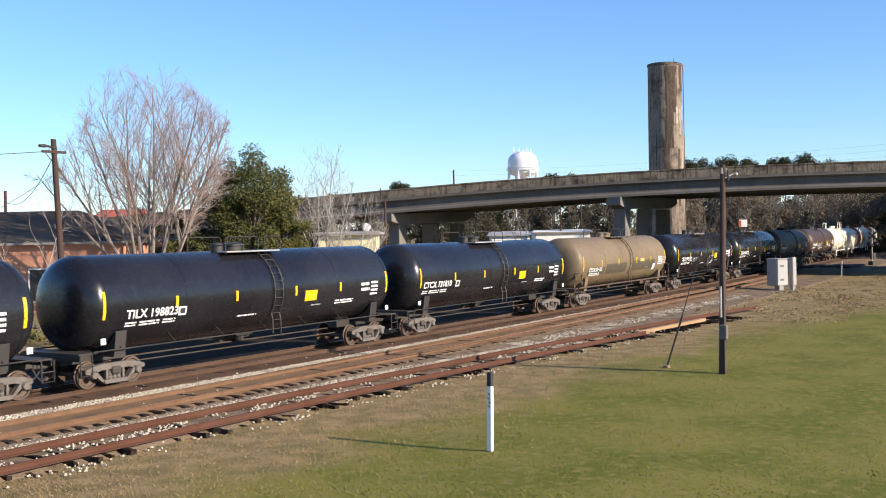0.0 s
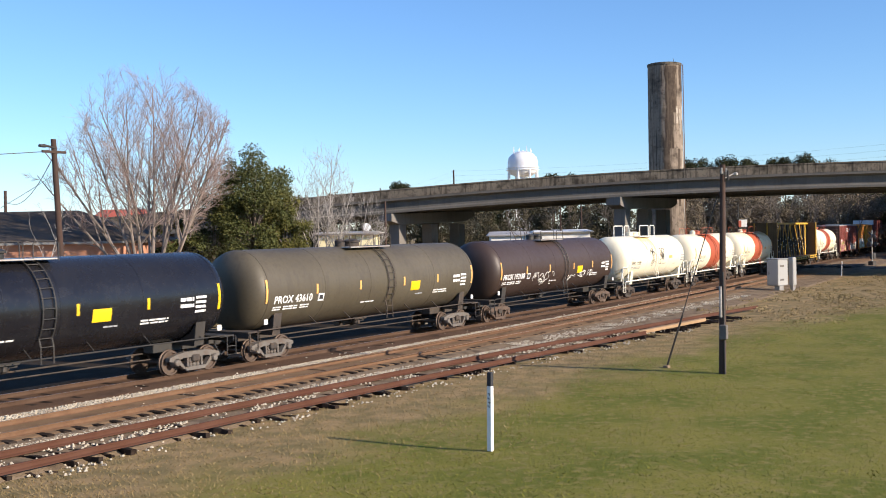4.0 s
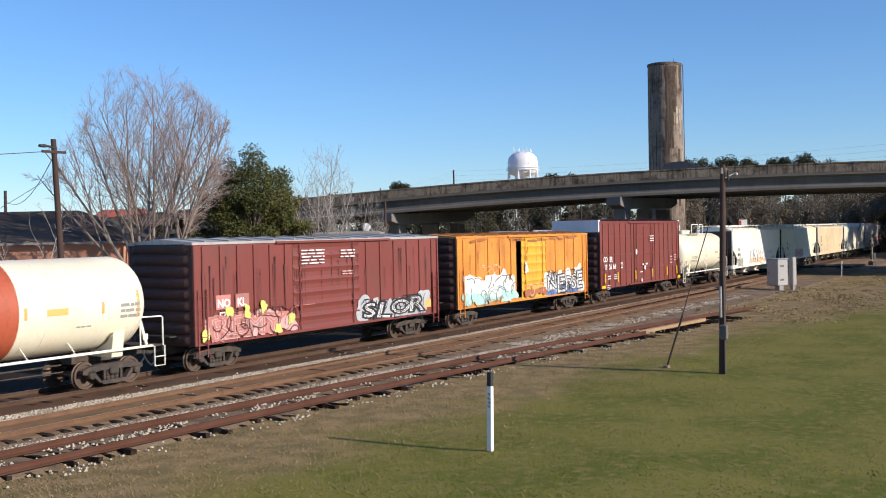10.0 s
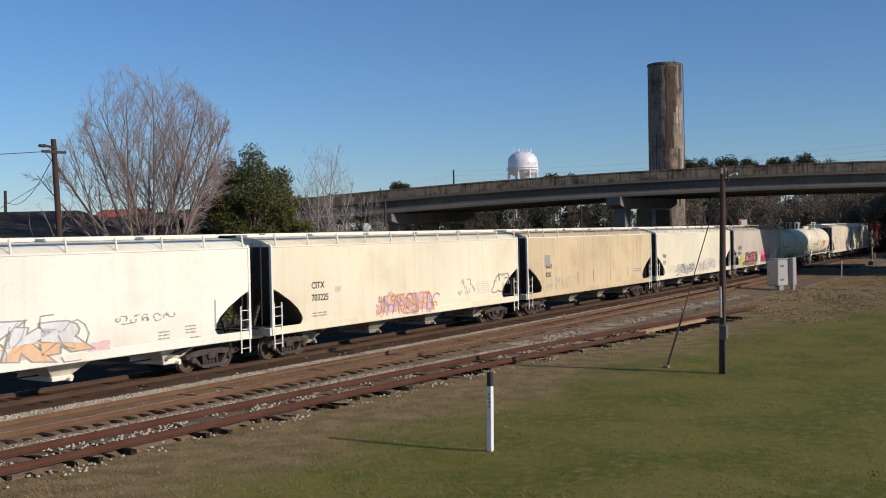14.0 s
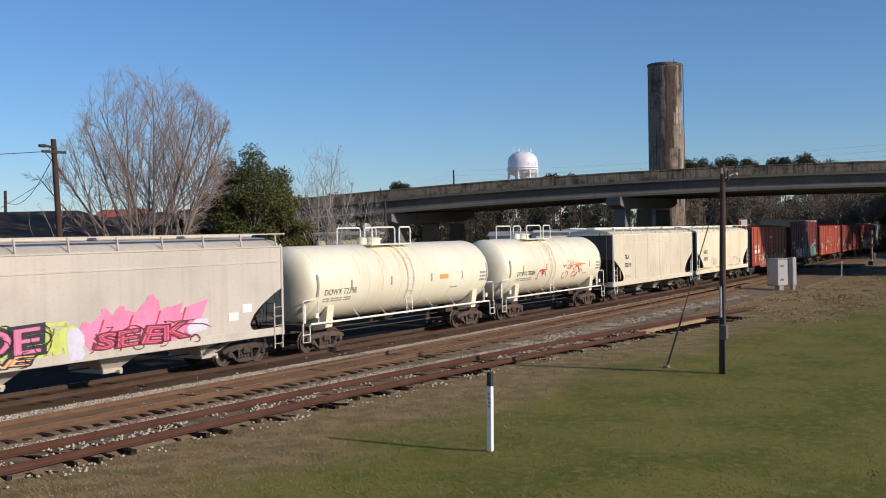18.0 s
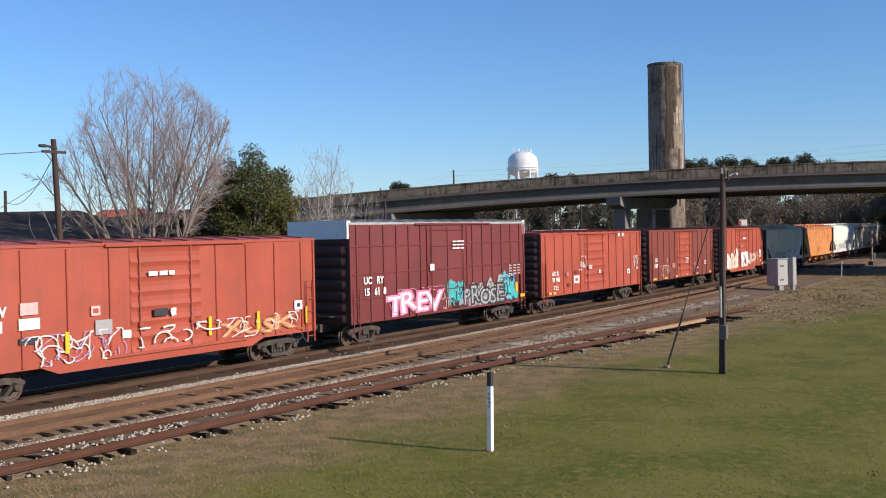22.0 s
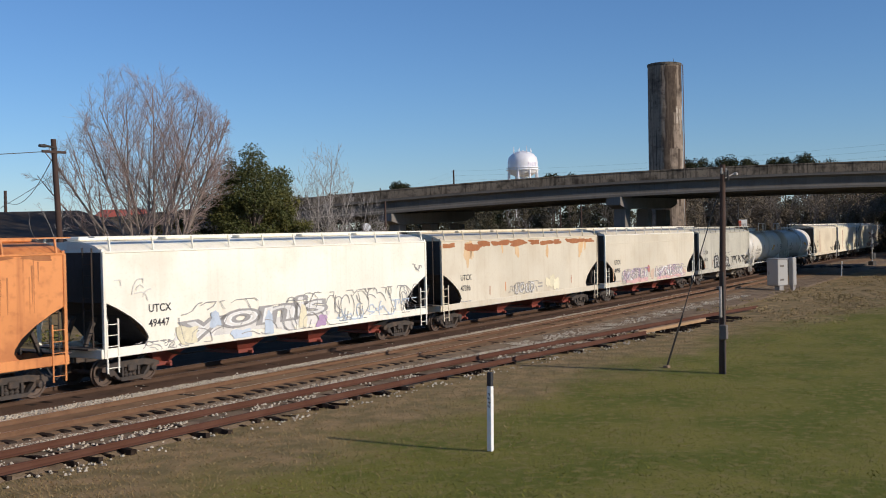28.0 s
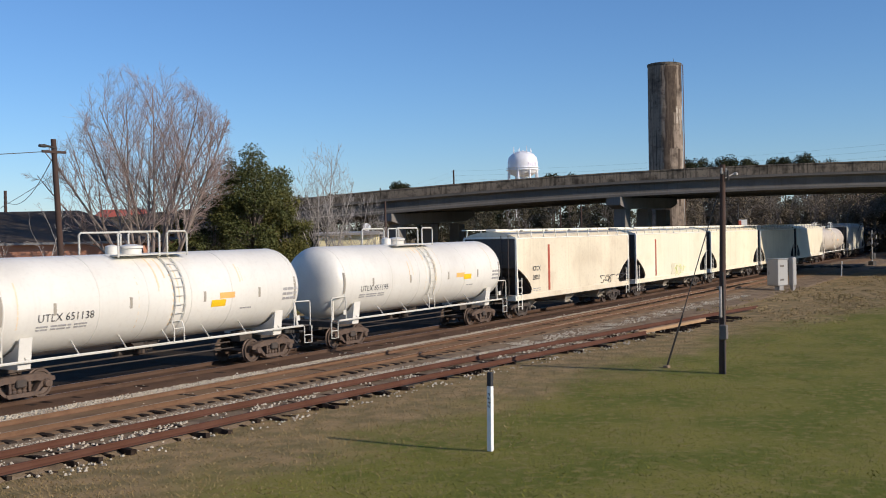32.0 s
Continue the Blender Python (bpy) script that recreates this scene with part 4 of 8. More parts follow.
def fan_tree(x, y, h, half_w, seed, stems, label, wide=0.72, thick=0.15, boughs=10, shoots=6, twigs=6, low=0.3, bark_paint=None, twig_paint=None):
    """A many-stemmed winter tree: stems fan out from the foot, boughs and shoots rise from them, fine twigs fill a domed crown."""
    rnd = random.Random(seed)
    t = thing("bare_tree", label, "tree", pose(x, y, -0.1))
    fine = Shape()
    reach = [1.0]

    def room(p):
        """How far out of the crown's dome a point lies: below 1 is inside."""
        q = (p.z - h * 0.52) / (h * 0.48)
        out = math.hypot(p.x, p.y) / half_w
        return (math.hypot(out, q) if q > 0 else out / max(0.12, 1 + 0.85 * q)) / reach[0]

    def start(pts, f):
        k = f * (len(pts) - 1)
        i = min(int(k), len(pts) - 2)
        return pts[i].lerp(pts[i + 1], k - i), (pts[i + 1] - pts[i]).normalized()

    def offshoot(pts, rad, f, angle, length, share, bend, n, wob, shape, sides):
        p, e = start(pts, f)
        side = e.orthogonal().normalized()
        side.rotate(Matrix.Rotation(rnd.uniform(0, 2 * math.pi), 3, e))
        d = (e * math.cos(angle) + side * math.sin(angle)).normalized()
        r = max(0.009, rad[min(int(f * (len(rad) - 1)), len(rad) - 1)] * share)
        for _ in range(5):
            if room(p + d * length) <= 1.0 + rnd.uniform(-0.06, 0.08):
                break
            length *= 0.74
        q, s_ = limb(rnd, p, d, length, r, bend, n, wob)
        draw_limb(shape, q, s_, sides)
        return q, s_

    for k in range(stems):
        a = 2.39996 * k + rnd.uniform(-0.3, 0.3)
        q = math.sqrt((k + 0.3) / stems)
        d = Vector((math.cos(a) * wide * q, math.sin(a) * wide * q, 1)).normalized()
        b = Vector((math.cos(a), math.sin(a), 0)) * 0.22 * q
        reach[0] = rnd.uniform(0.92, 1.07)
        length = h * (1.0 - 0.22 * q) * rnd.uniform(0.9, 1.0)
        for _ in range(8):
            if room(b + d * length) > 1.02:
                length *= 0.95
        r = thick * rnd.uniform(0.7, 1.1)
        wood_ = Shape().rod(b, b + d * h * 0.08, r * 1.3, 8, r * 1.02)
        st, sr = limb(rnd, b + d * h * 0.075, d, length * 0.92, r, 0.02, 9, 0.045)
        draw_limb(wood_, st, sr, 7)
        for i in range(boughs):
            f = low + (0.97 - low) * (i + rnd.random()) / boughs
            bo, br = offshoot(st, sr, f, rnd.uniform(0.4, 0.75), h * rnd.uniform(0.24, 0.5) * (1.25 - 0.75 * f), 0.55, 0.14, 5, 0.06, wood_, 5)
            for j in range(shoots):
                g_ = 0.2 + 0.78 * (j + rnd.random()) / shoots
                sh_, sr_ = offshoot(bo, br, g_, rnd.uniform(0.4, 0.8), h * rnd.uniform(0.08, 0.16), 0.65, 0.15, 3, 0.08, fine, 3)
                for m in range(twigs):
                    offshoot(sh_, sr_, 0.15 + 0.83 * (m + rnd.random()) / twigs, rnd.uniform(0.4, 0.9), h * rnd.uniform(0.03, 0.065), 0.75, 0.15, 2, 0.1, fine, 3)
        part("limb", wood_, bark_paint or bark, t)
    tagged(part("crown", fine, twig_paint or twig_bark, t, "fine reddish winter twigs"), kind="stuff")
    return t


fan_tree(50.1, 56.9, 17.0, 6.2, 21, 16, "large leafless tree with many upright stems", 0.62, 0.15, 10, 7, 8, 0.32)
fan_tree(65.9, 54.8, 13.2, 2.7, 8, 5, "slender leafless tree beside the cream building", 0.36, 0.09, 10, 6, 5, 0.25, pale_bark, pale_bark)
fan_tree(67.9, 53.4, 9.4, 3.2, 9, 6, "spreading leafless shrub over the cream building roof", 0.8, 0.07, 9, 6, 5, 0.25, pale_bark, pale_bark)
fan_tree(38.3, 53.0, 8.0, 2.2, 11, 4, "small leafless ornamental tree before the brick building", 0.6, 0.06, 6, 3, 2, 0.4, pale_bark, pale_bark)


def leaves(shape, rnd, centre, radius, count, size, flat=0.8):
    """A ragged clump of small leaf blades round a centre."""
    for _ in range(count):
        v = Vector((rnd.gauss(0, 1), rnd.gauss(0, 1), rnd.gauss(0, flat)))
        v = v.normalized() * radius * rnd.random() ** 0.45
        c = centre + v
        a = Vector((rnd.gauss(0, 1), rnd.gauss(0, 1), rnd.gauss(0, 0.8))).normalized()
        b = a.orthogonal().normalized()
        b.rotate(Matrix.Rotation(rnd.uniform(0, 6.28), 3, a))
        s = size * rnd.uniform(0.6, 1.3)
        k = len(shape.v)
        shape.v += [tuple(c - a * s), tuple(c + b * s * 0.45), tuple(c + a * s), tuple(c - b * s * 0.45)]
        shape.f.append((k, k + 1, k + 2, k + 3))


def leafy_tree(x, y, h, width, seed, label, material, clumps=40, per=300, size=0.12, name="evergreen_tree", low=0.12):
    """Trunk, limbs and a crown of uneven lumps of leaves with gaps between them."""
    rnd = random.Random(seed)
    t = thing(name, label, "tree", pose(x, y, -0.1))
    trunk = Shape().rod((0, 0, 0), (0.1, 0.1, h * 0.5), 0.025 * h, 8, 0.015 * h)
    crown = Shape()
    for _ in range(clumps):
        z = h * (low + (0.95 - low) * rnd.random() ** 0.8)
        f = z / h
        fall = math.sqrt(max(0.05, 1 - ((f - 0.52) / 0.5) ** 2))
        a, q = rnd.uniform(0, 6.283), rnd.random() ** 0.4
        c = Vector((math.cos(a) * q * width / 2 * fall, math.sin(a) * q * width / 2 * fall, z))
        trunk.rod((0.05, 0.05, min(z, h * 0.6) * 0.75), c, 0.006 * h, 4, 0.01)
        big = h * rnd.uniform(0.045, 0.1)
        leaves(crown, rnd, c, big, int(per * (big / (0.08 * h)) ** 2), size)
    part("trunk", trunk, bark, t)
    part("crown", crown, material, t)
    return t


leafy_tree(60.8, 57.4, 11.9, 5.9, 21, "dense dark evergreen broadleaf tree", leaf_dark, 95, 480, 0.1, low=0.2)
leafy_tree(58.5, 59.4, 8.8, 3.6, 22, "thin dark evergreen tree behind the bare tree", leaf_bush, 26, 240, 0.1)
leafy_tree(62.3, 55.4, 8.6, 3.6, 23, "olive green evergreen tree with yellowing leaves", leaf_olive, 42, 400, 0.1)
leafy_tree(57.0, 61.5, 6.6, 6.5, 24, "low dark evergreen shrubbery under the trees", leaf_dark, 45, 240, 0.12, "shrub", 0.05)


def wood(name, label, x0, y0, x1, y1, depth, h0, h1, count, seed, material, size=0.5, per=90, clumps=12, low=0.08, fat=0.13):
    """A belt of far trees: many crowns of leaf blades with trunks, of uneven height."""
    rnd = random.Random(seed)
    sh = Shape()
    a, b = Vector((x0, y0, 0)), Vector((x1, y1, 0))
    nrm = (b - a).cross(Vector((0, 0, 1))).normalized()
    for i in range(count):
        p = a.lerp(b, (i + rnd.random()) / count) + nrm * rnd.uniform(-depth, depth) / 2
        h = rnd.uniform(h0, h1)
        sh.rod(p, p + Vector((0, 0, h * 0.8)), 0.2, 4, 0.1)
        for k in range(clumps):
            f = low + (0.93 - low) * (k + rnd.random()) / clumps
            w = h * 0.14 * (1.25 - f)  # crowns narrow upwards
            c = p + Vector((rnd.gauss(0, w + 0.4), rnd.gauss(0, w + 0.4), h * f))
            leaves(sh, rnd, c, h * fat * rnd.uniform(0.75, 1.15), per, size)
    return tagged(part(name, sh, material), label, "trees", kind="stuff")


wood("far_woods", "dull belt of far winter trees behind the overpass", 165, 150, 195, 78, 20, 9, 13, 34, 31, leaf_belt, 0.2, 300)
wood("far_woods", "brown winter brush behind the crossing", 160, 66, 176, 50, 10, 8, 12, 18, 36, leaf_brown, 0.18, 320)
wood("far_woods", "winter-brown leafless brush and trees beyond the crossing", 172, 66, 206, 30, 14, 10, 14.5, 34, 32, leaf_brown, 0.18, 340)
wood("far_woods", "dark green pines standing beyond the overpass", 239, 90, 249, 60, 9, 18.4, 22.0, 24, 33, leaf_pine, 0.24, 330, 6, 0.72, 0.075)
wood("far_woods", "sunlit green trees beside the line beyond the crossing", 196, 40, 236, 12, 12, 10, 14, 26, 34, leaf_olive, 0.22, 260)
wood("far_woods", "dark evergreen belt behind the houses", 110, 126, 140, 114, 12, 6, 9, 22, 35, leaf_pine, 0.28, 160)
wood("far_woods", "distant evergreen belt along the horizon", 190, 164, 330, 60, 20, 12, 16, 44, 37, leaf_pine, 0.5, 110, 8)
leafy_tree(187.5, 133.2, 16.2, 5.4, 61, "far dark evergreen tree that shows over the overpass", leaf_pine, 60, 260, 0.22, low=0.5)
leafy_tree(231.0, 119.5, 18.8, 5.0, 62, "far evergreen treetop behind the overpass parapet", leaf_pine, 40, 220, 0.26, low=0.6)
leafy_tree(232.8, 116.0, 18.6, 4.6, 63, "far evergreen treetop behind the overpass parapet", leaf_pine, 40, 220, 0.26, low=0.6)
for k, (x, y, h) in enumerate(((146, 51.5, 11), (152, 50.0, 12), (150, 44.0, 11.5), (157, 43.0, 13), (156, 39.0, 12), (163, 40.5, 12), (166, 37.0, 13), (160, 64.0, 11), (168, 75, 12), (172, 88, 12), (150, 83, 10))):
    bare_tree(x, y, h, 70 + k, 3, "pale leafless tree among the winter brush", 0.8, 0.09, (0, 4, 5, 6), 0.4, grey_bark)
# trees south of the line, whose shade falls on the train beyond the crossing
for k in range(9):
    p, th = on_line(161.0 + 8.0 * k, -13.5 - (k % 2) * 3)
    leafy_tree(p.x, p.y, 14.5 + k % 3, 11.0, 50 + k, "tall evergreen tree shading the line", leaf_pine, 75, 260, 0.3, low=0.06)

hut = thing("signal_sign", "small red and white sign on a thin post behind the line", "sign", pose(130.0, 41.3, 0, 0, 0, -57))
part("post", Shape().rod((-0.45, 0, 0), (-0.45, 0, 8.0), 0.06, 6), dark_steel, hut)
part("sign_board", Shape().box(0.1, -0.08, 5.4, 1.0, 0.06, 0.9, 0.02), white_mark, hut)
part("red_panel", Shape().box(-0.28, -0.125, 5.35, 0.35, 0.02, 0.8), red_roof, hut)


def weeds(name, label, count, x0, x1, y0, y1, seed, tall=0.5):
    """Rough weeds and briars: tufts of blades on the waste ground."""
    rnd = random.Random(seed)
    sh = Shape()
    for _ in range(count):
        c = Vector((rnd.uniform(x0, x1), rnd.uniform(y0, y1), rnd.uniform(0.04, tall)))
        if noise.noise(Vector((c.x * 0.2, c.y * 0.2, 2))) > -0.1:
            leaves(sh, rnd, c, rnd.uniform(0.3, 0.8), 26, 0.12 if tall > 0.3 else 0.07, tall)
    return tagged(part(name, sh, leaf_olive if tall > 0.3 else leaf_dry), label, "weeds", kind="stuff")


weeds("weeds", "rough green weeds on the waste ground behind the tracks", 900, 28, 76, 44, 53, 41)

weeds("weeds", "low dry weeds on the rough ground beside the cabinets", 380, 56, 108, 13, 22.5, 42, 0.18)


def gable_building(name, label, x, y, turn, lx, ly, eave, ridge, wall_m, roof_m, hip=0.0, windows=()):
    """A building with its front towards -y: walls, hipped or gabled roof, windows in the front."""
    b = thing(name, label, "building", pose(x, y, 0, 0, 0, turn))
    t = 0.25
    part("front_wall", Shape().box(0, -ly / 2 + t / 2, eave / 2, lx, t, eave), wall_m, b)
    part("back_wall", Shape().box(0, ly / 2 - t / 2, eave / 2, lx, t, eave), wall_m, b)
    for k in (-1, 1):
        part("end_wall", Shape().box(k * (lx / 2 - t / 2), 0, eave / 2, t, ly - 2 * t, eave), wall_m, b)
    o = 0.5
    X, Y = lx / 2 + o, ly / 2 + o
    hx = lx / 2 - hip
    vs = [(-X, -Y, eave - 0.1), (X, -Y, eave - 0.1), (X, Y, eave - 0.1), (-X, Y, eave - 0.1), (-hx, 0, ridge), (hx, 0, ridge),
          (-X, -Y, eave + 0.06), (X, -Y, eave + 0.06), (X, Y, eave + 0.06), (-X, Y, eave + 0.06)]
    part("roof", Shape().add(vs, [(0, 3, 2, 1), (6, 7, 5, 4), (8, 9, 4, 5), (7, 8, 5), (9, 6, 4), (0, 1, 7, 6), (1, 2, 8, 7), (2, 3, 9, 8), (3, 0, 6, 9)]), roof_m, b)
    part("fascia", Shape().box(0, -Y - 0.015, eave - 0.02, 2 * X, 0.03, 0.16), concrete, b)
    for wx, wz, ww, wh in windows:
        w = part("window", Shape().box(wx, -ly / 2 - 0.02, wz, ww, 0.06, wh), window_dark, b)
        part("window_frame", Shape().box(wx, -ly / 2 - 0.05, wz + wh / 2 + 0.05, ww + 0.2, 0.06, 0.1).box(wx, -ly / 2 - 0.05, wz - wh / 2 - 0.05, ww + 0.2, 0.06, 0.1)
             .box(wx - ww / 2 - 0.05, -ly / 2 - 0.05, wz, 0.1, 0.06, wh).box(wx + ww / 2 + 0.05, -ly / 2 - 0.05, wz, 0.1, 0.06, wh), white_wall, w)
    return b


gable_building("brick_building", "low orange-brick building with dark shingle roof", 48.0, 76.3, -57, 30, 14, 4.85, 7.3, brick_wall, shingle, 5.5,
               [(-9, 2.2, 1.4, 1.4), (-2, 2.2, 1.4, 1.4), (4, 2.2, 1.4, 1.4), (9, 1.9, 1.2, 2.2)])
gable_building("red_roofed_building", "distant building with bright red metal roof", 95.0, 112.9, -57, 7.4, 9, 6.6, 8.95, white_wall, red_roof, 0.8)
gable_building("cream_building", "pale yellow flat-fronted building below the overpass", 76.3, 60.2, -57, 5.0, 6.0, 5.08, 5.3, cream_wall, galvanised, 0.0, [(-1.0, 2.6, 0.8, 1.2)])
gable_building("white_shed", "white shed under the far side of the overpass", 160.0, 91.4, -57, 6.6, 8, 4.3, 5.0, white_wall, galvanised)
gable_building("white_shed", "long white shed with pale roof beyond the overpass", 155.0, 79.0, -57, 8.6, 8, 4.7, 5.1, white_wall, white_wall)
dish = thing("satellite_dish", "small white satellite dish on the cream building", "satellite dish", pose(76.0, 58.0, 5.15, 0, 0, -57))
part("mast", Shape().rod((0, 0, -0.1), (0, 0, 0.35), 0.03, 6), galvanised, dish)
part("bowl", Shape().lathe_y([(-0.12, 0.36), (-0.05, 0.3), (0, 0.15), (0.02, 0.02)], 0, 0.5, 18), white_mark, dish, smooth=True)


# ---- rolling stock: x along the train, -y the side towards the lawn, z from the rail top ----
def wheelset_mesh(name, material):
    sh = Shape()
    for k in (-1, 1):
        prof = [(k * 0.68, 0.05), (k * 0.68, 0.16), (k * 0.70, 0.19), (k * 0.72, 0.34), (k * 0.68, 0.36), (k * 0.68, 0.46), (k * 0.715, 0.455),
                (k * 0.73, 0.425), (k * 0.815, 0.42), (k * 0.815, 0.355), (k * 0.775, 0.345), (k * 0.765, 0.2), (k * 0.815, 0.15), (k * 0.815, 0.05)]
        sh.lathe_y(prof[::k], 0, 0, 26)
    sh.lathe_y([(-1.0, 0.075), (1.0, 0.075)], 0, 0, 10)
    return sh.mesh(name, material, True)


def side_frame_mesh(name, material):
    """A cast truck side: arched top chord, inclined legs with openings, journal boxes and springs."""
    sh = Shape()
    y0, y1 = -0.1, 0.1
    sh.prism([(-1.2, 0.5), (-1.0, 0.46), (-0.55, 0.56), (0.55, 0.56), (1.0, 0.46), (1.2, 0.5), (1.18, 0.62), (0.9, 0.7), (0.5, 0.76), (-0.5, 0.76), (-0.9, 0.7), (-1.18, 0.62)], y0, y1)
    sh.prism([(-0.44, 0.12), (0.44, 0.12), (0.5, 0.24), (-0.5, 0.24)], y0 - 0.02, y1)
    for k in (-1, 1):
        a = [(k * 0.4, 0.14), (k * 0.56, 0.2), (k * 0.98, 0.56), (k * 0.78, 0.58)]
        sh.prism(a if k > 0 else a[::-1], y0, y1)
        sh.box(k * 0.33, 0, 0.42, 0.09, 0.16, 0.36, 0.02)
        sh.lathe_y([(-0.2, 0.04), (-0.19, 0.1), (-0.14, 0.12), (-0.08, 0.13), (0.1, 0.13)], k * 0.89, 0.43, 14)
        sh.box(k * 0.89, 0, 0.5, 0.3, 0.2, 0.12, 0.03)
    for x in (-0.17, 0.0, 0.17):
        sh.lathe_z([(0.24, 0.07), (0.3, 0.085), (0.34, 0.065), (0.4, 0.085), (0.46, 0.065), (0.52, 0.08)], x, 0, 10)
    return sh.mesh(name, material)


WHEELSET = {False: wheelset_mesh("wheelset", wheel_steel)}
SIDEFRAME = {"grey": side_frame_mesh("side_frame", side_steel), "brown": side_frame_mesh("side_frame", brown_gear), "dark": side_frame_mesh("side_frame", running_gear)}
BOLSTER = Shape().box(0, 0, 0.52, 0.36, 2.3, 0.24, 0.04).box(0, 0, 0.68, 0.5, 0.6, 0.1, 0.03).box(-0.5, 0, 0.35, 0.08, 1.3, 0.14).box(0.5, 0, 0.35, 0.08, 1.3, 0.14).mesh("truck", running_gear)
COUPLER = Shape().box(0.25, 0, 0.86, 0.9, 0.16, 0.18, 0.03).box(0.72, 0.03, 0.86, 0.26, 0.3, 0.3, 0.06).box(0.78, -0.12, 0.86, 0.12, 0.1, 0.26, 0.04).mesh("coupler", dark_steel)
WHEELS = []


def truck(car, x, frames="grey"):
    t = part("truck", BOLSTER, None, car, at=pose(x, 0, 0))
    for k in (-1, 1):
        part("side_frame", SIDEFRAME[frames], None, t, at=pose(0, k * 0.98, 0, 0, 0, 0 if k < 0 else 180))
        w = part("wheelset", WHEELSET[False], None, t)
        w.matrix_parent_inverse = pose(k * 0.89, 0, 0.42)
        WHEELS.append(w)


def couplers(car, half):
    for k in (-1, 1):
        c = part("coupler", COUPLER, None, car, at=pose(k * (half - 0.88), 0, 0, 0, 0, 0 if k > 0 else 180))
        part("air_hose", Shape().path([(0.4, -0.35, 0.8), (0.55, -0.36, 0.55), (0.75, -0.34, 0.38), (0.95, -0.3, 0.5)], 0.03, 5), dark_mark, c)


def brake_gear(car, half):
    part("brake_reservoir", Shape().lathe_x([(-0.7, 0.02), (-0.66, 0.2), (-0.1, 0.22), (0.5, 0.2), (0.54, 0.02)], 0.85, 14, 0.55), running_gear, car, smooth=True)
    part("train_pipe", Shape().rod((-half + 1.2, 0.25, 0.72), (half - 1.2, 0.25, 0.72), 0.03, 6), running_gear, car)
    part("brake_rod", Shape().rod((-half + 2.6, -0.2, 0.6), (half - 2.6, -0.2, 0.55), 0.025, 5), running_gear, car)


def wagon(name, label, category, length):
    c = thing(name, label, category, group="cars of the freight train")
    return c


def lay(car, word, x, z, size, material, y=-1.6, bold=0.0, label="", spread=1.0, slope=0.0, name="lettering"):
    me = letters(word, size, bold, spread)
    me.materials.clear()
    me.materials.append(material)
    return part(name, me, None, car, label, at=pose(x, y, z, 90, 0, 0) @ pose(0, 0, 0, 0, 0, slope))


def patch(car, x0, x1, z0, z1, material, y=-1.6, label="", name="marking"):
    return part(name, Shape().box((x0 + x1) / 2, y, (z0 + z1) / 2, x1 - x0, 0.006, z1 - z0), material, car, label)


def bars(car, x, z, rows, w, h, material, y=-1.6, seed=0):
    """Small unreadable lines of lettering."""
    rnd = random.Random(seed)
    sh = Shape()
    for r in range(rows):
        p = x
        while p < x + w:
            k = rnd.uniform(0.25, 0.5) * w
            k = min(k, x + w - p)
            sh.box(p + k / 2, y, z - r * h * 1.8, k * 0.8, 0.006, h * 0.72)
            p += k
    return tagged(part("small_lettering", sh, material, car), kind="stuff")


def blob(car, x, z, w, h, material, seed, y=-1.606, edge=0.25, label="sprayed graffiti colour", n=44):
    """A flat sprayed field with a ragged outline."""
    rnd = random.Random(seed)
    ph = [(rnd.uniform(0, 6.28), rnd.uniform(0.3, 1.0) * edge / k) for k in range(1, 7)]
    pts = []
    for i in range(n):
        a = 2 * math.pi * i / n
        r = 1 + sum(b * math.sin((k + 1) * a + p) for k, (p, b) in enumerate(ph)) + rnd.uniform(-0.06, 0.06)
        ca, sa = math.cos(a), math.sin(a)
        sq = max(abs(ca), abs(sa)) ** 0.7
        pts.append((x + w / 2 * r * ca / sq, max(1.06, z + h / 2 * r * sa / sq)))
    return part("graffiti", Shape().prism(pts, y - 0.003, y + 0.003), material, car, label)


def cloud(car, x, z, w, h, material, seed, n=9, y=-1.604):
    """Several ragged sprayed patches that run into one another."""
    rnd = random.Random(seed)
    for i in range(n):
        px = x + w * ((i + 0.5) / n - 0.5) + rnd.uniform(-0.1, 0.1) * w / n
        k = rnd.uniform(0.6, 1.15)
        blob(car, px, z + rnd.uniform(-0.12, 0.12) * h, w / n * rnd.uniform(1.0, 1.5), h * k, material, seed * 31 + i, y - 0.0006 * i, 0.45, n=30)


def tag_lines(rnd, x, z, w, h, strokes):
    """Broken hooked and slanting strokes, side by side like the letters of a tag."""
    lines = []
    for k in range(strokes):
        cx, cw = x + w * (k + 0.5) / strokes, w / strokes
        for _ in range(rnd.choice((1, 2, 2, 3))):
            px, pz = cx + rnd.uniform(-0.5, 0.5) * cw, z + h * rnd.uniform(0.0, 1.0)
            a = rnd.choice((1.35, -1.35, 1.1, 0.15, 2.2)) + rnd.gauss(0, 0.3)
            turn = rnd.choice((0.0, 0.25, -0.25, 0.6, -0.6))
            line, step = [(px, pz)], rnd.uniform(0.09, 0.2) * h + 0.04 * cw
            for _ in range(rnd.randint(4, 8)):
                px += step * math.cos(a) * min(1.6, 0.5 + cw / max(h, 0.1))
                pz = min(z + h, max(z, pz + step * math.sin(a)))
                a += turn + rnd.gauss(0, 0.15)
                line.append((px, pz))
            lines.append(line)
    return lines


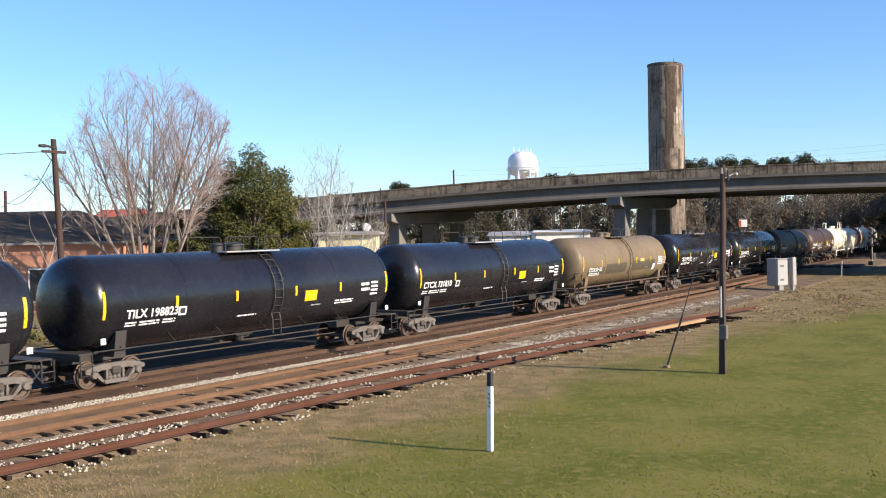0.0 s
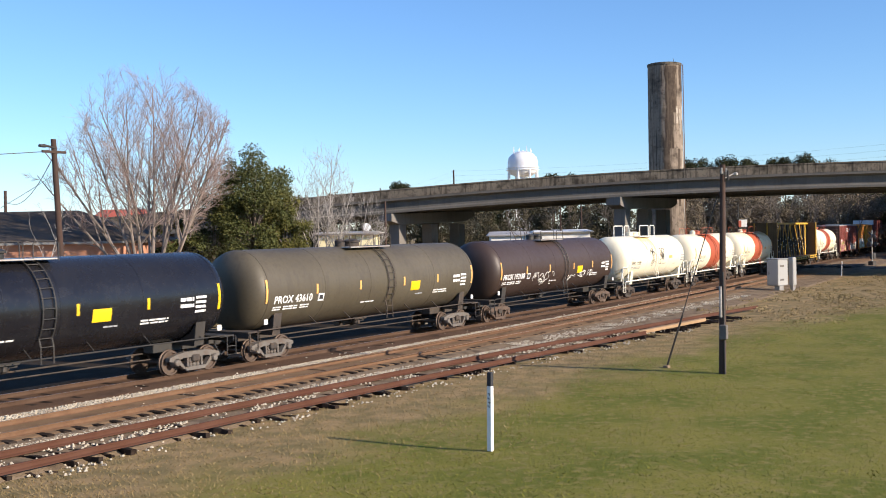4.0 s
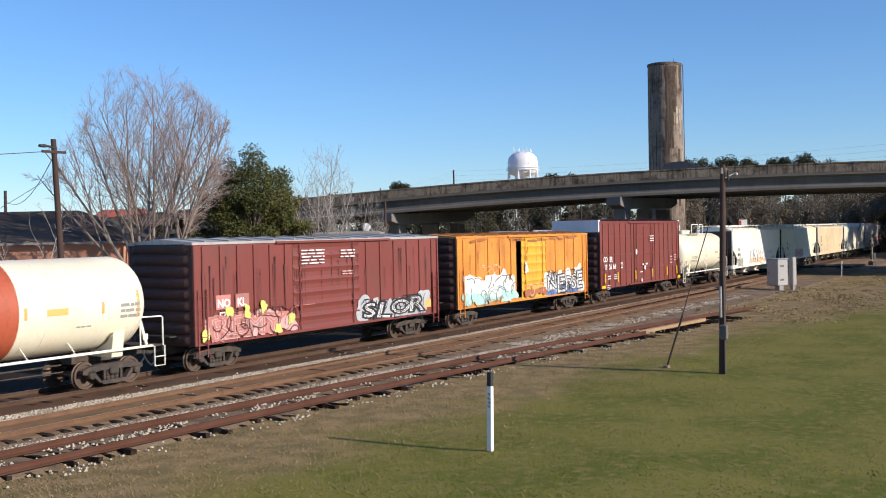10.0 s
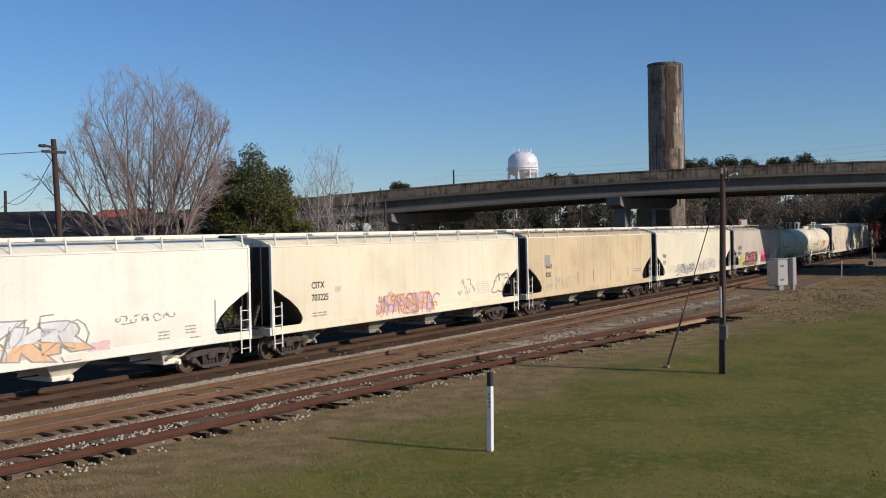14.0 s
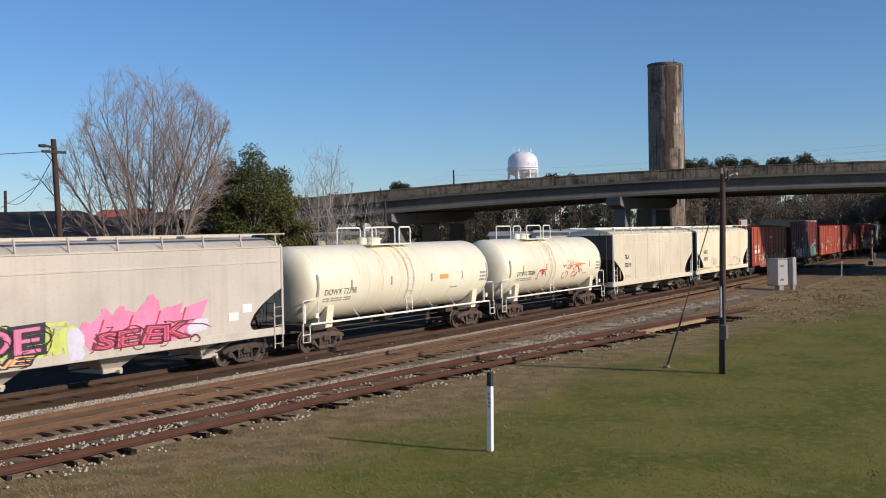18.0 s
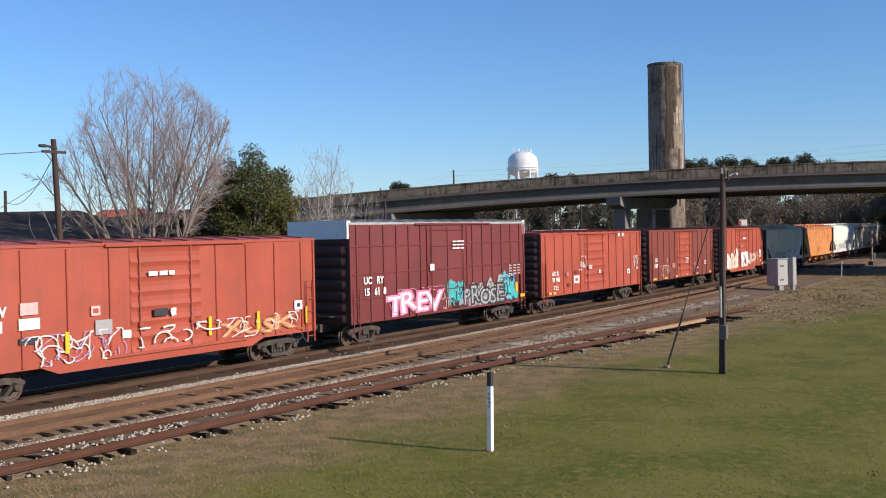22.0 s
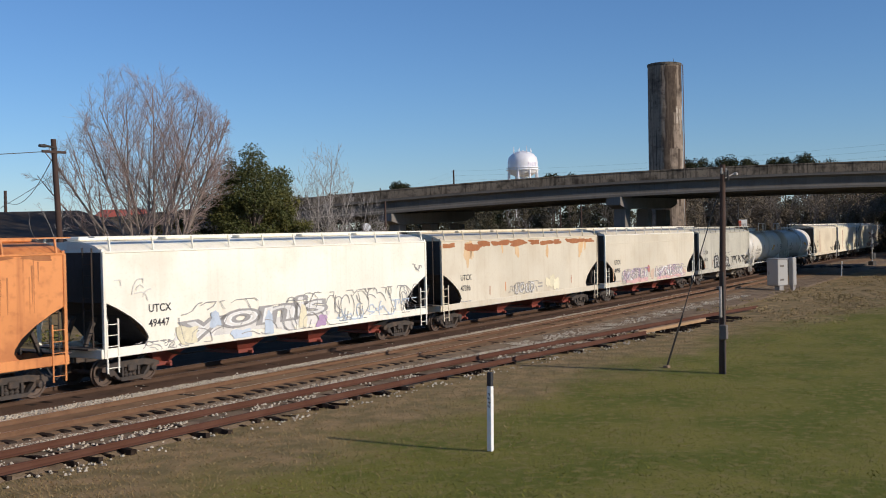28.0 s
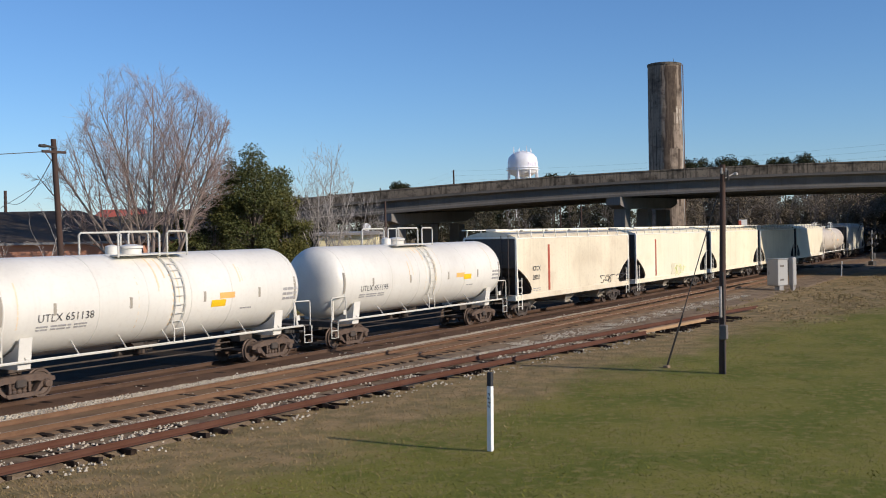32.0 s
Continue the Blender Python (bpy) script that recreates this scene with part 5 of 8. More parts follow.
def scrawl(car, x, z, w, h, material, seed, strokes=9, thick=0.05, y=-1.615, label="sprayed graffiti line"):
    """Sprayed strokes like a tag that cannot be read."""
    rnd = random.Random(seed)
    sh = Shape()
    for line in tag_lines(rnd, x, z, w, h, strokes):
        for (a, b), (c, d) in zip(line, line[1:]):
            if abs(a - c) + abs(b - d) > 0.004:
                sh.beam((a, y, b), (c, y, d), 0.006, thick * rnd.uniform(0.6, 1.1))
    return tagged(part("graffiti", sh, material, car, label), kind="stuff")


def wild(word, size, bold, spread, seed, lean=0.0):
    """A word of loose, tilted letters in one flat mesh; bold swells them in place."""
    rnd = random.Random(seed)
    sh, x = Shape(), 0.0
    for ch in word:
        thin, me = letters(ch, size, 0.0), letters(ch, size, bold)
        k, turn, lift = rnd.uniform(0.9, 1.18), radians(rnd.uniform(-13, 13)), rnd.uniform(-0.06, 0.06) * size
        wide = rnd.uniform(1.1, 1.45)
        w = max((v.co.x for v in thin.vertices), default=0.3)
        ca, sa = math.cos(turn), math.sin(turn)
        sh.add([(x + (v.co.x * ca * wide - v.co.y * sa) * k + lean * v.co.y, ((v.co.x * sa + v.co.y * ca) * k + lift) * 0.74, 0) for v in me.vertices], [tuple(p.vertices) for p in me.polygons])
        x += w * k * wide * spread + 0.03 * size
        bpy.data.meshes.remove(me)
        bpy.data.meshes.remove(thin)
    return sh, x


def piece(car, word, x0, x1, z0, z1, fill, line, back=None, y=-1.606, spread=1.0, fat=0.05, rise=0.0, seed=0, shade=None, lean=0.08, wing=1.0, dip=None):
    """A bubble-letter graffiti word that fills a field of the side: cloud of colour, outline, fill and shaded middles; rise lifts its right end."""
    coats = [(line, fat * 1.25, 0.006, "dark outline of a graffiti word"), (fill, fat * (0.85 if dip else 0.1), 0.012, "fill of a graffiti word")]
    if shade:
        coats.append((shade, -0.02, 0.016, "shaded middle of graffiti letters"))
    if dip:
        coats.append((dip, fat * 0.85, 0.014, "coloured lower half of graffiti letters"))
    if back:
        cloud(car, (x0 + x1) / 2, (z0 + z1) / 2, (x1 - x0) * 1.03, (z1 - z0) * wing, back, seed + 5, max(4, int((x1 - x0) * 1.6)))
    box = None
    for paint, swell, lift, label in coats:
        sh, _ = wild(word, 1.0, swell, spread, seed, lean)
        if box is None:
            xs, zs = [v[0] for v in sh.v], [v[1] for v in sh.v]
            box = (min(xs), max(xs), min(zs), max(zs))
        kx, kz = (x1 - x0) / (box[1] - box[0]), (z1 - z0) / (box[3] - box[2])
        sh.v = [(x0 + (a - box[0]) * kx, y - lift, z0 + (b - box[2]) * kz + rise * (a - box[0]) / (box[1] - box[0])) for a, b, _ in sh.v]
        if dip and paint == dip:
            top = z0 + (z1 - z0) * 0.42
            sh.v = [(a, b, min(d, top + 0.08 * math.sin(a * 2.1))) for a, b, d in sh.v]
        part("graffiti", sh, paint, car, label)
    scrawl(car, x0, z0, x1 - x0, z1 - z0 + rise, line, seed + 9, len(word) * 2, 0.03, y - 0.02)


def drips(car, x0, x1, z0, z1, material, n, seed, y=-1.602, label="thin run of spray paint"):
    """Runs of paint and dirty water down a side."""
    rnd = random.Random(seed)
    sh = Shape()
    for _ in range(n):
        x, top, w = rnd.uniform(x0, x1), rnd.uniform((z0 + z1) / 2, z1), rnd.uniform(0.008, 0.03)
        low = max(z0, top - rnd.uniform(0.2, 1.0) * (z1 - z0))
        sh.prism([(x - w * 0.3, low), (x + w * 0.3, low), (x + w, top), (x - w, top)], y - 0.002, y + 0.002)
    return tagged(part("stain", sh, material, car, label), kind="stuff")


# tank cars
def shell_patch(car, x0, x1, a0, a1, r, zc, material, name="marking", label="", thick=0.008, n=8):
    """A thin curved sheet on the shell between two angles."""
    rings = []
    for i in range(n + 1):
        a = a0 + (a1 - a0) * i / n
        c, s = math.cos(a), math.sin(a)
        rings.append([(x0, -r * c, zc + r * s), (x1, -r * c, zc + r * s), (x1, -(r + thick) * c, zc + (r + thick) * s), (x0, -(r + thick) * c, zc + (r + thick) * s)])
    return part(name, Shape().loft(rings), material, car, label)


def shell_text(car, word, x, phi, size, r, zc, material, bold=0.0, spread=1.0):
    me = letters(word, size, bold, spread)
    me.materials.clear()
    me.materials.append(material)
    a0 = phi
    for v in me.vertices:
        a = a0 + v.co.y / r
        v.co = (v.co.x + x, -(r + 0.012) * math.cos(a), zc + (r + 0.012) * math.sin(a))
    return part("lettering", me, None, car)


def shell_bars(car, x, phi, rows, w, h, r, zc, material, seed=0):
    rnd = random.Random(seed)
    sh = Shape()
    for k in range(rows):
        a = phi - k * h * 1.8 / r
        p = x
        while p < x + w - 0.02:
            q = min(rnd.uniform(0.2, 0.5) * w, x + w - p)
            rings = [[(p, -(r + e) * math.cos(b), zc + (r + e) * math.sin(b)) for b, e in ((a, 0.004), (a + h / r, 0.004), (a + h / r, 0.01), (a, 0.01))],
                     [(p + q * 0.85, -(r + e) * math.cos(b), zc + (r + e) * math.sin(b)) for b, e in ((a, 0.004), (a + h / r, 0.004), (a + h / r, 0.01), (a, 0.01))]]
            sh.loft(rings)
            p += q
    return tagged(part("small_lettering", sh, material, car), kind="stuff")


def shell_scrawl(car, x, phi, w, h, r, zc, material, seed, strokes=7, thick=0.05):
    """The same strokes on the curve of a tank, from the angle phi upwards."""
    rnd = random.Random(seed)
    sh = Shape()
    on_shell = lambda a, b: (a, -(r + 0.012) * math.cos(phi + b / r), zc + (r + 0.012) * math.sin(phi + b / r))
    for line in tag_lines(rnd, x, 0.0, w, h, strokes):
        for (a, b), (c, d) in zip(line, line[1:]):
            if abs(a - c) + abs(b - d) > 0.004:
                sh.beam(on_shell(a, b), on_shell(c, d), 0.01, thick * 0.9)
    return tagged(part("graffiti", sh, material, car, "sprayed graffiti line"), kind="stuff")


def tank_car(label, length, paint, r=1.55, zc=2.63, frames="grey", gear=None, mark=None, fitted="black", word="", word2="", band=None, rail_mat=None,
             stripes=yellow_mark, seed=0, ladder_x=0.28, top_rails=None, text=(0.42, -0.2), text_x=None):
    gear, mark = gear or dark_steel, mark or white_mark
    length, body = length
    rail_mat = rail_mat or gear
    c = wagon("tank_car", label, "tank car", length)
    hl = length / 2
    e = body / 2
    head = 0.72
    prof = []
    for i in range(9):
        a = math.pi / 2 * i / 8
        prof.append((-e + head * (1 - math.sin(a)), max(0.02, r * math.cos(a) ** 0.62 if i else r)))
    prof = prof[::-1]
    mid = [(x, r) for x in (-e + head + 2.2, -0.9, 0.9, e - head - 2.2)]
    full = prof + mid + [(-x, q) for x, q in prof[::-1]]
    part("tank_shell", Shape().lathe_x(full, zc, 56), paint, c, smooth=True)
    for x in (-e + head, -e + head + 3.4, -0.95, 0.95, e - head - 3.4, e - head):
        part("weld_seam", Shape().lathe_x([(x - 0.03, r - 0.01), (x - 0.02, r + 0.008), (x + 0.02, r + 0.008), (x + 0.03, r - 0.01)], zc, 56), paint, c, smooth=True)
    if band:
        part("painted_band", Shape().lathe_x([(band[0], r - 0.01), (band[0] + 0.001, r + 0.012), (band[1] - 0.001, r + 0.012), (band[1], r - 0.01)], zc, 56), band_red, c, "rust-red painted band", smooth=True)
    tx = hl - (2.15 if fitted == "black" else 2.35)
    truck(c, -tx, frames)
    truck(c, tx, frames)
    couplers(c, hl)
    brake_gear(c, hl)
    for k in (-1, 1):
        part("stub_sill", Shape().box(k * (hl - 2.0), 0, 0.93, 2.6, 0.5, 0.4, 0.03), gear, c)
        sad = [(-1.25, 0.95), (1.25, 0.95), (1.38, zc - r * 0.55), (1.05, zc - r * 0.8), (0.5, zc - r * 0.97), (-0.5, zc - r * 0.97), (-1.05, zc - r * 0.8), (-1.38, zc - r * 0.55)]
        x = k * tx
        part("saddle", Shape().loft([[(x - 0.22, y, z) for y, z in sad], [(x + 0.22, y, z) for y, z in sad]]), gear if fitted == "black" else paint, c)
        part("end_platform", Shape().box(k * (hl - 0.85), 0, 1.16, 0.7, 2.7, 0.06, 0.01).box(k * (hl - 0.52), 0, 1.05, 0.06, 2.7, 0.2), gear, c)
        for y in (-1.42, 1.42):
            st = Shape()
            x = k * (hl - 0.72)
            st.path([(x - 0.22, y, 1.15), (x - 0.22, y, 0.5), (x + 0.22, y, 0.5), (x + 0.22, y, 1.15)], 0.025, 5)
            st.rod((x - 0.22, y, 0.8), (x + 0.22, y, 0.8), 0.02, 5)
            part("step", st, rail_mat, c)
        x = k * (hl - 0.55)
        if fitted != "black":
            for y in (-1.4, 1.4):
                part("end_handrail", Shape().path([(x, y, 1.15), (x, y, 2.05), (x - k * 0.06, y, 2.12), (x - k * 0.9, y, 2.14), (x - k * 0.96, y, 2.05), (x - k * 0.96, y, 1.2)], 0.026, 6), rail_mat, c)
            for y in (-1.1, 1.1):
                part("brace", Shape().beam((k * (hl - 1.0), y, 1.2), (k * (e - 0.3), y, 2.0), 0.06, 0.1), rail_mat, c)
        part("placard_holder", Shape().box(k * (hl - 1.35), -1.46, 1.5, 0.2, 0.03, 0.2, 0.01), white_mark if fitted == "black" else rail_mat, c, "white placard plate")
    # running gear along the side
    sr = Shape()
    zr = 1.2 if fitted == "black" else 1.18
    for y in (-1.4, 1.4):
        sr.rod((-hl + 1.0, y, zr), (hl - 1.0, y, zr), 0.025 if fitted == "black" else 0.045, 6)
        for i in range(7):
            x = -tx + 2 * tx * i / 6
            sr.rod((x, y, zr), (x, y * 0.72, zc - r * 0.72), 0.02, 4)
    part("side_rail", sr, rail_mat, c)
    part("bottom_outlet", Shape().lathe_z([(0.75, 0.12), (0.8, 0.16), (1.0, 0.16), (1.05, 0.26), (1.3, 0.3)], 0, 0, 16).box(0.25, 0, 0.9, 0.5, 0.06, 0.06), gear, c)
    part("skid", Shape().prism([(-0.8, 1.32), (-0.4, 0.98), (0.4, 0.98), (0.8, 1.32)], -0.25, 0.25), gear, c)
    # dome, platform and ladder
    top = zc + r
    px = ladder_x - 0.35 if fitted == "black" else ladder_x - 0.3    # middle of the platform
    part("manway", Shape().lathe_z([(top - 0.05, 0.36), (top + 0.16, 0.36), (top + 0.17, 0.42), (top + 0.24, 0.42), (top + 0.3, 0.2), (top + 0.31, 0.02)], px - 0.2, 0, 20), band_red if band else (gear if fitted == "black" else paint), c, smooth=True)
    part("valve_housing", Shape().lathe_z([(top - 0.05, 0.22), (top + 0.25, 0.22), (top + 0.3, 0.1), (top + 0.31, 0.02)], px - 1.0, 0, 16), gear if fitted == "black" else paint, c, smooth=True)
    for y in (-0.72, 0.72):
        part("top_platform", Shape().box(px - 0.05, y, top - 0.04, 2.9, 0.5, 0.05, 0.01), band_red if band else (galvanised if fitted == "black" else rail_mat), c)
    hz = 0.5 if fitted == "black" or top_rails else 0.72
    for y in (-0.95, 0.95):
        for x0, x1 in ((px - 1.55, px + 0.2), (px + 0.55, px + 1.45)):
            hr = Shape().path([(x0, y, top - 0.1), (x0, y, top + hz - 0.08), (x0 + 0.08, y, top + hz), (x1 - 0.08, y, top + hz), (x1, y, top + hz - 0.08), (x1, y, top - 0.1)], 0.02 if fitted == "black" or top_rails else 0.035, 6)
            part("platform_rail", hr, top_rails or (gear if fitted == "black" else rail_mat), c)
    ladder_paint = band_red if band else (gear if fitted == "black" else rail_mat)
    for sgn in (-1, 1):
        stiles = {ladder_x: [], ladder_x + 0.45: []}
        for i in range(11):
            a0, a1 = math.radians(68 - i * 11), math.radians(68 - (i + 1) * 11)
            p0 = (sgn * (r + 0.07) * math.cos(a0), zc + (r + 0.07) * math.sin(a0))
            p1 = (sgn * (r + 0.07) * math.cos(a1), zc + (r + 0.07) * math.sin(a1))
            if i > 8:
                p0, p1 = (p0[0] if i == 9 else sgn * 1.45, p0[1]), (sgn * 1.45, p1[1] - 0.3)
            for x, line in stiles.items():
                line.append((x, *p0))
                if i == 10:
                    line.append((x, *p1))
            part("ladder_rung", Shape().rod((ladder_x, *p0), (ladder_x + 0.45, *p0), 0.016, 4), ladder_paint, c)
        for line in stiles.values():
            part("ladder_stile", Shape().path(line, 0.025, 5), ladder_paint, c)
    # markings
    if stripes:
        for x in (-e + 0.62, -4.6, -1.7, 1.57, 4.35, e - 0.7):
            big = abs(x) > 5.0
            if abs(x) < e - 0.5:
                shell_patch(c, x - 0.055, x + 0.055, -0.3 if big else -0.16, 0.28 if big else 0.08, r, zc, stripes)
    if fitted == "black":
        shell_patch(c, 2.12, 2.85, -0.33, -0.06, r, zc, yellow_mark, label="bright yellow square panel")
        shell_bars(c, 5.75, -0.06, 2, 0.62, 0.12, r, zc, mark, seed)
        shell_bars(c, 6.45, -0.02, 4, 0.5, 0.09, r, zc, mark, seed + 3)
        shell_bars(c, 4.1, -0.42, 2, 1.2, 0.06, r, zc, mark, seed + 1)
        shell_bars(c, 2.6, -0.47, 1, 0.6, 0.05, r, zc, PAINTS["silver"], seed + 4)
        shell_bars(c, -1.5, -0.56, 1, 1.0, 0.06, r, zc, mark, seed + 5)
        shell_patch(c, -4.5, -4.15, -0.36, -0.16, r, zc, mark, label="white stencilled square")
        shell_patch(c, -4.44, -4.21, -0.32, -0.2, r, zc, dark_mark, label="black inside of the stencilled square", thick=0.011)
    else:
        shell_patch(c, 2.3, 3.05, -0.12, 0.02, r, zc, orange_mark, label="faded orange panel")
        shell_bars(c, e - 1.4, -0.05, 3, 0.8, 0.1, r, zc, PAINTS["dim"], seed + 3)
        shell_bars(c, 3.4, -0.42, 1, 0.6, 0.05, r, zc, PAINTS["dim"], seed + 4)
    # thin streaks of dirt that run down from the platform and the seams
    rnd = random.Random(seed + 400)
    if fitted == "white":
        for _ in range(9):
            x = px + rnd.uniform(-1.5, 1.2) if rnd.random() < 0.6 else rnd.uniform(-e + 1, e - 1)
            a1 = rnd.uniform(0.5, 1.25)
            shell_patch(c, x, x + rnd.uniform(0.02, 0.09), a1 - rnd.uniform(0.35, 1.3), a1, r, zc, rust_run, "stain", "faint rust run", 0.002)
    if word:
        tx0 = -e + 1.05 if text_x is None else text_x
        shell_text(c, word, tx0, text[1], text[0], r, zc, mark, 0.01 if fitted == "black" else 0.0, 1.05)
        for k, w in ((0, text[0] * 1.2), (1, text[0] * 2.2), (2, text[0] * 1.4)):
            shell_bars(c, tx0 + (0, 1.5, 4.0)[k] * text[0], text[1] - 0.12, 2, w, 0.055, r, zc, mark if fitted == "black" else PAINTS["dim"], seed + 2 + k)
    return c


# box cars
def ribbed_end(car, x, k, w, z0, z1, material):
    """A pressed steel end: one sheet with horizontal corrugations."""
    n, rings = 9, []
    for i in range(n * 6 + 1):
        z = z0 + (z1 - z0) * i / (n * 6)
        bulge = 0.1 * abs(math.sin(math.pi * i / 6)) ** 0.7
        rings.append([(x - k * 0.06, -w / 2, z), (x, -w / 2 + 0.02, z), (x + k * 0.01, -w / 2 + 0.12, z), (x + k * bulge, -w / 2 + 0.35, z), (x + k * bulge, w / 2 - 0.35, z),
                      (x + k * 0.01, w / 2 - 0.12, z), (x, w / 2 - 0.02, z), (x - k * 0.06, w / 2, z)])
    sh = Shape().loft(rings)
    if k < 0:
        sh.f = [f[::-1] for f in sh.f]
    return part("end_wall", sh, material, car)


def side_ladder(car, x, z0, z1, material, y=-1.66, w=0.42, n=5):
    sh = Shape()
    for xx in (x, x + w):
        sh.beam((xx, y, z0), (xx, y, z1), 0.03, 0.05)
    for i in range(n):
        z = z0 + (z1 - z0) * (i + 0.5) / n
        sh.rod((x, y, z), (x + w, y, z), 0.016, 4)
    return part("ladder", sh, material, car)


def box_car(label, length, paint, roof_z=4.5, door_paint=None, roof_paint=None, door=(-0.1, 2.95), ribs=7, seed=0, frames="dark", grid=False, end_paint=None,
            gap=0.0, upper=0.0, deep=False):
    length, body_len = length
    roof_z += 0.1
    c = wagon("box_car", label, "box car", length)
    hl, hb, hw = length / 2, body_len / 2, 1.55
    z0, zt = 0.95, roof_z - 0.22
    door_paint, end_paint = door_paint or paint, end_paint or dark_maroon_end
    d0, d1 = door[0] - door[1] / 2, door[0] + door[1] / 2
    for k in (-1, 1):
        y = k * (hw - 0.03)
        part("side_wall", Shape().box((-hb + d0) / 2, y, (z0 + zt) / 2, d0 + hb, 0.06, zt - z0), paint, c)
        part("side_wall", Shape().box((hb + d1) / 2, y, (z0 + zt) / 2, hb - d1, 0.06, zt - z0), paint, c)
        part("door_header", Shape().box(door[0], y, zt - 0.11, door[1], 0.06, 0.22), paint, c)
        part("door_sill", Shape().box(door[0], y, z0 + 0.09, door[1], 0.06, 0.18), paint, c)
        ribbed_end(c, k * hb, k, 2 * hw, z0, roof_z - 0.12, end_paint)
    part("floor", Shape().box(0, 0, z0 + 0.1, body_len - 0.2, 2 * hw - 0.14, 0.2), running_gear, c)
    # shallow gable roof with cross seams
    sec = lambda x: [(x, -hw - 0.04, zt), (x, hw + 0.04, zt), (x, hw + 0.04, zt + 0.09), (x, 0, roof_z), (x, -hw - 0.04, zt + 0.09)]
    part("roof", Shape().loft([sec(-hb - 0.06), sec(hb + 0.06)]), roof_paint or galvanised, c)
    for i in range(13):
        x = -hb + body_len * (i + 0.5) / 13
        part("roof_seam", Shape().beam((x, -hw, zt + 0.11), (x, 0, roof_z + 0.02), 0.05, 0.05).beam((x, 0, roof_z + 0.02), (x, hw, zt + 0.11), 0.05, 0.05), roof_paint or galvanised, c)
    if upper:
        for k in (-1, 1):
            part("end_panel", Shape().box(k * (hb + 0.02), 0, roof_z - upper / 2 - 0.05, 0.26, 2 * hw + 0.02, upper), white_mark, c, "white painted upper end")
    # door
    for k in (-1, 1):
        yo = k * (hw + 0.02)
        rings, nrow, dz = [], 7, zt - z0 - 0.18
        for i in range(nrow * 6 + 1):
            z = z0 + 0.11 + dz * i / (nrow * 6)
            y = yo + (0.0 if grid else k * 0.05 * abs(math.cos(math.pi * i / 6)) ** 6)
            rings.append([(d0 + gap, k * (hw - 0.02), z), (d1 + gap, k * (hw - 0.02), z), (d1 + gap, yo, z), (d1 + gap - 0.04, y, z), (d0 + gap + 0.04, y, z), (d0 + gap, yo, z)])
        dr = Shape().loft(rings)
        if k > 0:
            dr.f = [f[::-1] for f in dr.f]
        dp = part("sliding_door", dr, door_paint, c)
        for x in (d0 + 0.35 + gap, d1 - 0.5 + gap):
            part("locking_bar", Shape().rod((x, k * (hw + 0.09), z0 + 0.1), (x, k * (hw + 0.09), zt - 0.05), 0.025, 6).box(x, k * (hw + 0.1), z0 + 1.0, 0.16, 0.08, 0.2, 0.02), door_paint, dp)
        if grid:
            for x in (d0 + gap + 0.05, (d0 + d1) / 2 + gap, d1 + gap - 0.05):
                part("door_stile", Shape().box(x, k * (hw + 0.035), (z0 + zt) / 2, 0.09, 0.06, zt - z0 - 0.3, 0.01), door_paint, dp)
            for f in (0.03, 0.25, 0.5, 0.78, 0.97):
                part("door_rail", Shape().box((d0 + d1) / 2 + gap, k * (hw + 0.03), z0 + 0.1 + (zt - z0 - 0.25) * f, door[1] - 0.12, 0.06, 0.07, 0.01), door_paint, dp)
        part("door_track", Shape().box(door[0] + 0.6, k * (hw + 0.07), zt + 0.01, door[1] + 3.2, 0.08, 0.09, 0.01), paint, c)
        part("door_track", Shape().box(door[0] + 0.6, k * (hw + 0.06), z0 + 0.06, door[1] + 3.2, 0.08, 0.1, 0.01), paint, c)
        rm = Shape().box(0, 0, (zt - z0 - 0.1) / 2, 0.09, 0.09, zt - z0 - 0.1, 0.02).mesh("rib", paint)
        for a, b in ((-hb, d0), (d1, hb)):
            for i in range(ribs):
                x = a + (b - a) * (i + 0.5) / ribs
                part("rib", rm, None, c, at=pose(x, k * (hw + 0.009), z0 + 0.05))
            if grid:
                for z in (z0 + (zt - z0) * f for f in (0.25, 0.5, 0.78)):
                    part("side_stringer", Shape().box((a + b) / 2, k * (hw + 0.012), z, b - a - 0.1, 0.05, 0.07, 0.01), paint, c)
        side_ladder(c, -hb + 0.12, 0.55, zt - 1.55 if not grid else 2.4, paint, k * (hw + 0.09))
        side_ladder(c, hb - 0.54, 0.55, zt - 1.55 if not grid else 2.4, paint, k * (hw + 0.09))
        for x in (-hb + 0.03, hb - 0.03):
            part("corner_post", Shape().box(x, k * (hw + 0.01), (z0 + zt) / 2, 0.1, 0.1, zt - z0, 0.02), paint, c)
        # a deeper sill between the trucks on some cars
        if deep:
            part("side_sill", Shape().prism([(-hb + 3.6, 0.72), (hb - 3.6, 0.72), (hb - 2.9, 0.99), (-hb + 2.9, 0.99)], k * hw - 0.03, k * hw + 0.03), paint, c)
    part("centre_sill", Shape().box(0, 0, 0.8, 2 * hl - 1.6, 0.4, 0.35, 0.02), running_gear, c)
    part("brake_wheel", Shape().lathe_x([(hb + 0.2, 0.26), (hb + 0.24, 0.28), (hb + 0.26, 0.24)], 3.2, 18, 0.6), dark_steel, c)
    for k in (-1, 1):
        part("end_platform", Shape().box(k * (hb + 0.22), 0, 1.3, 0.4, 1.6, 0.05), dark_steel, c)
    tx = hb - 1.6
    truck(c, -tx, frames)
    truck(c, tx, frames)
    couplers(c, hl)
    brake_gear(c, hl)
    return c


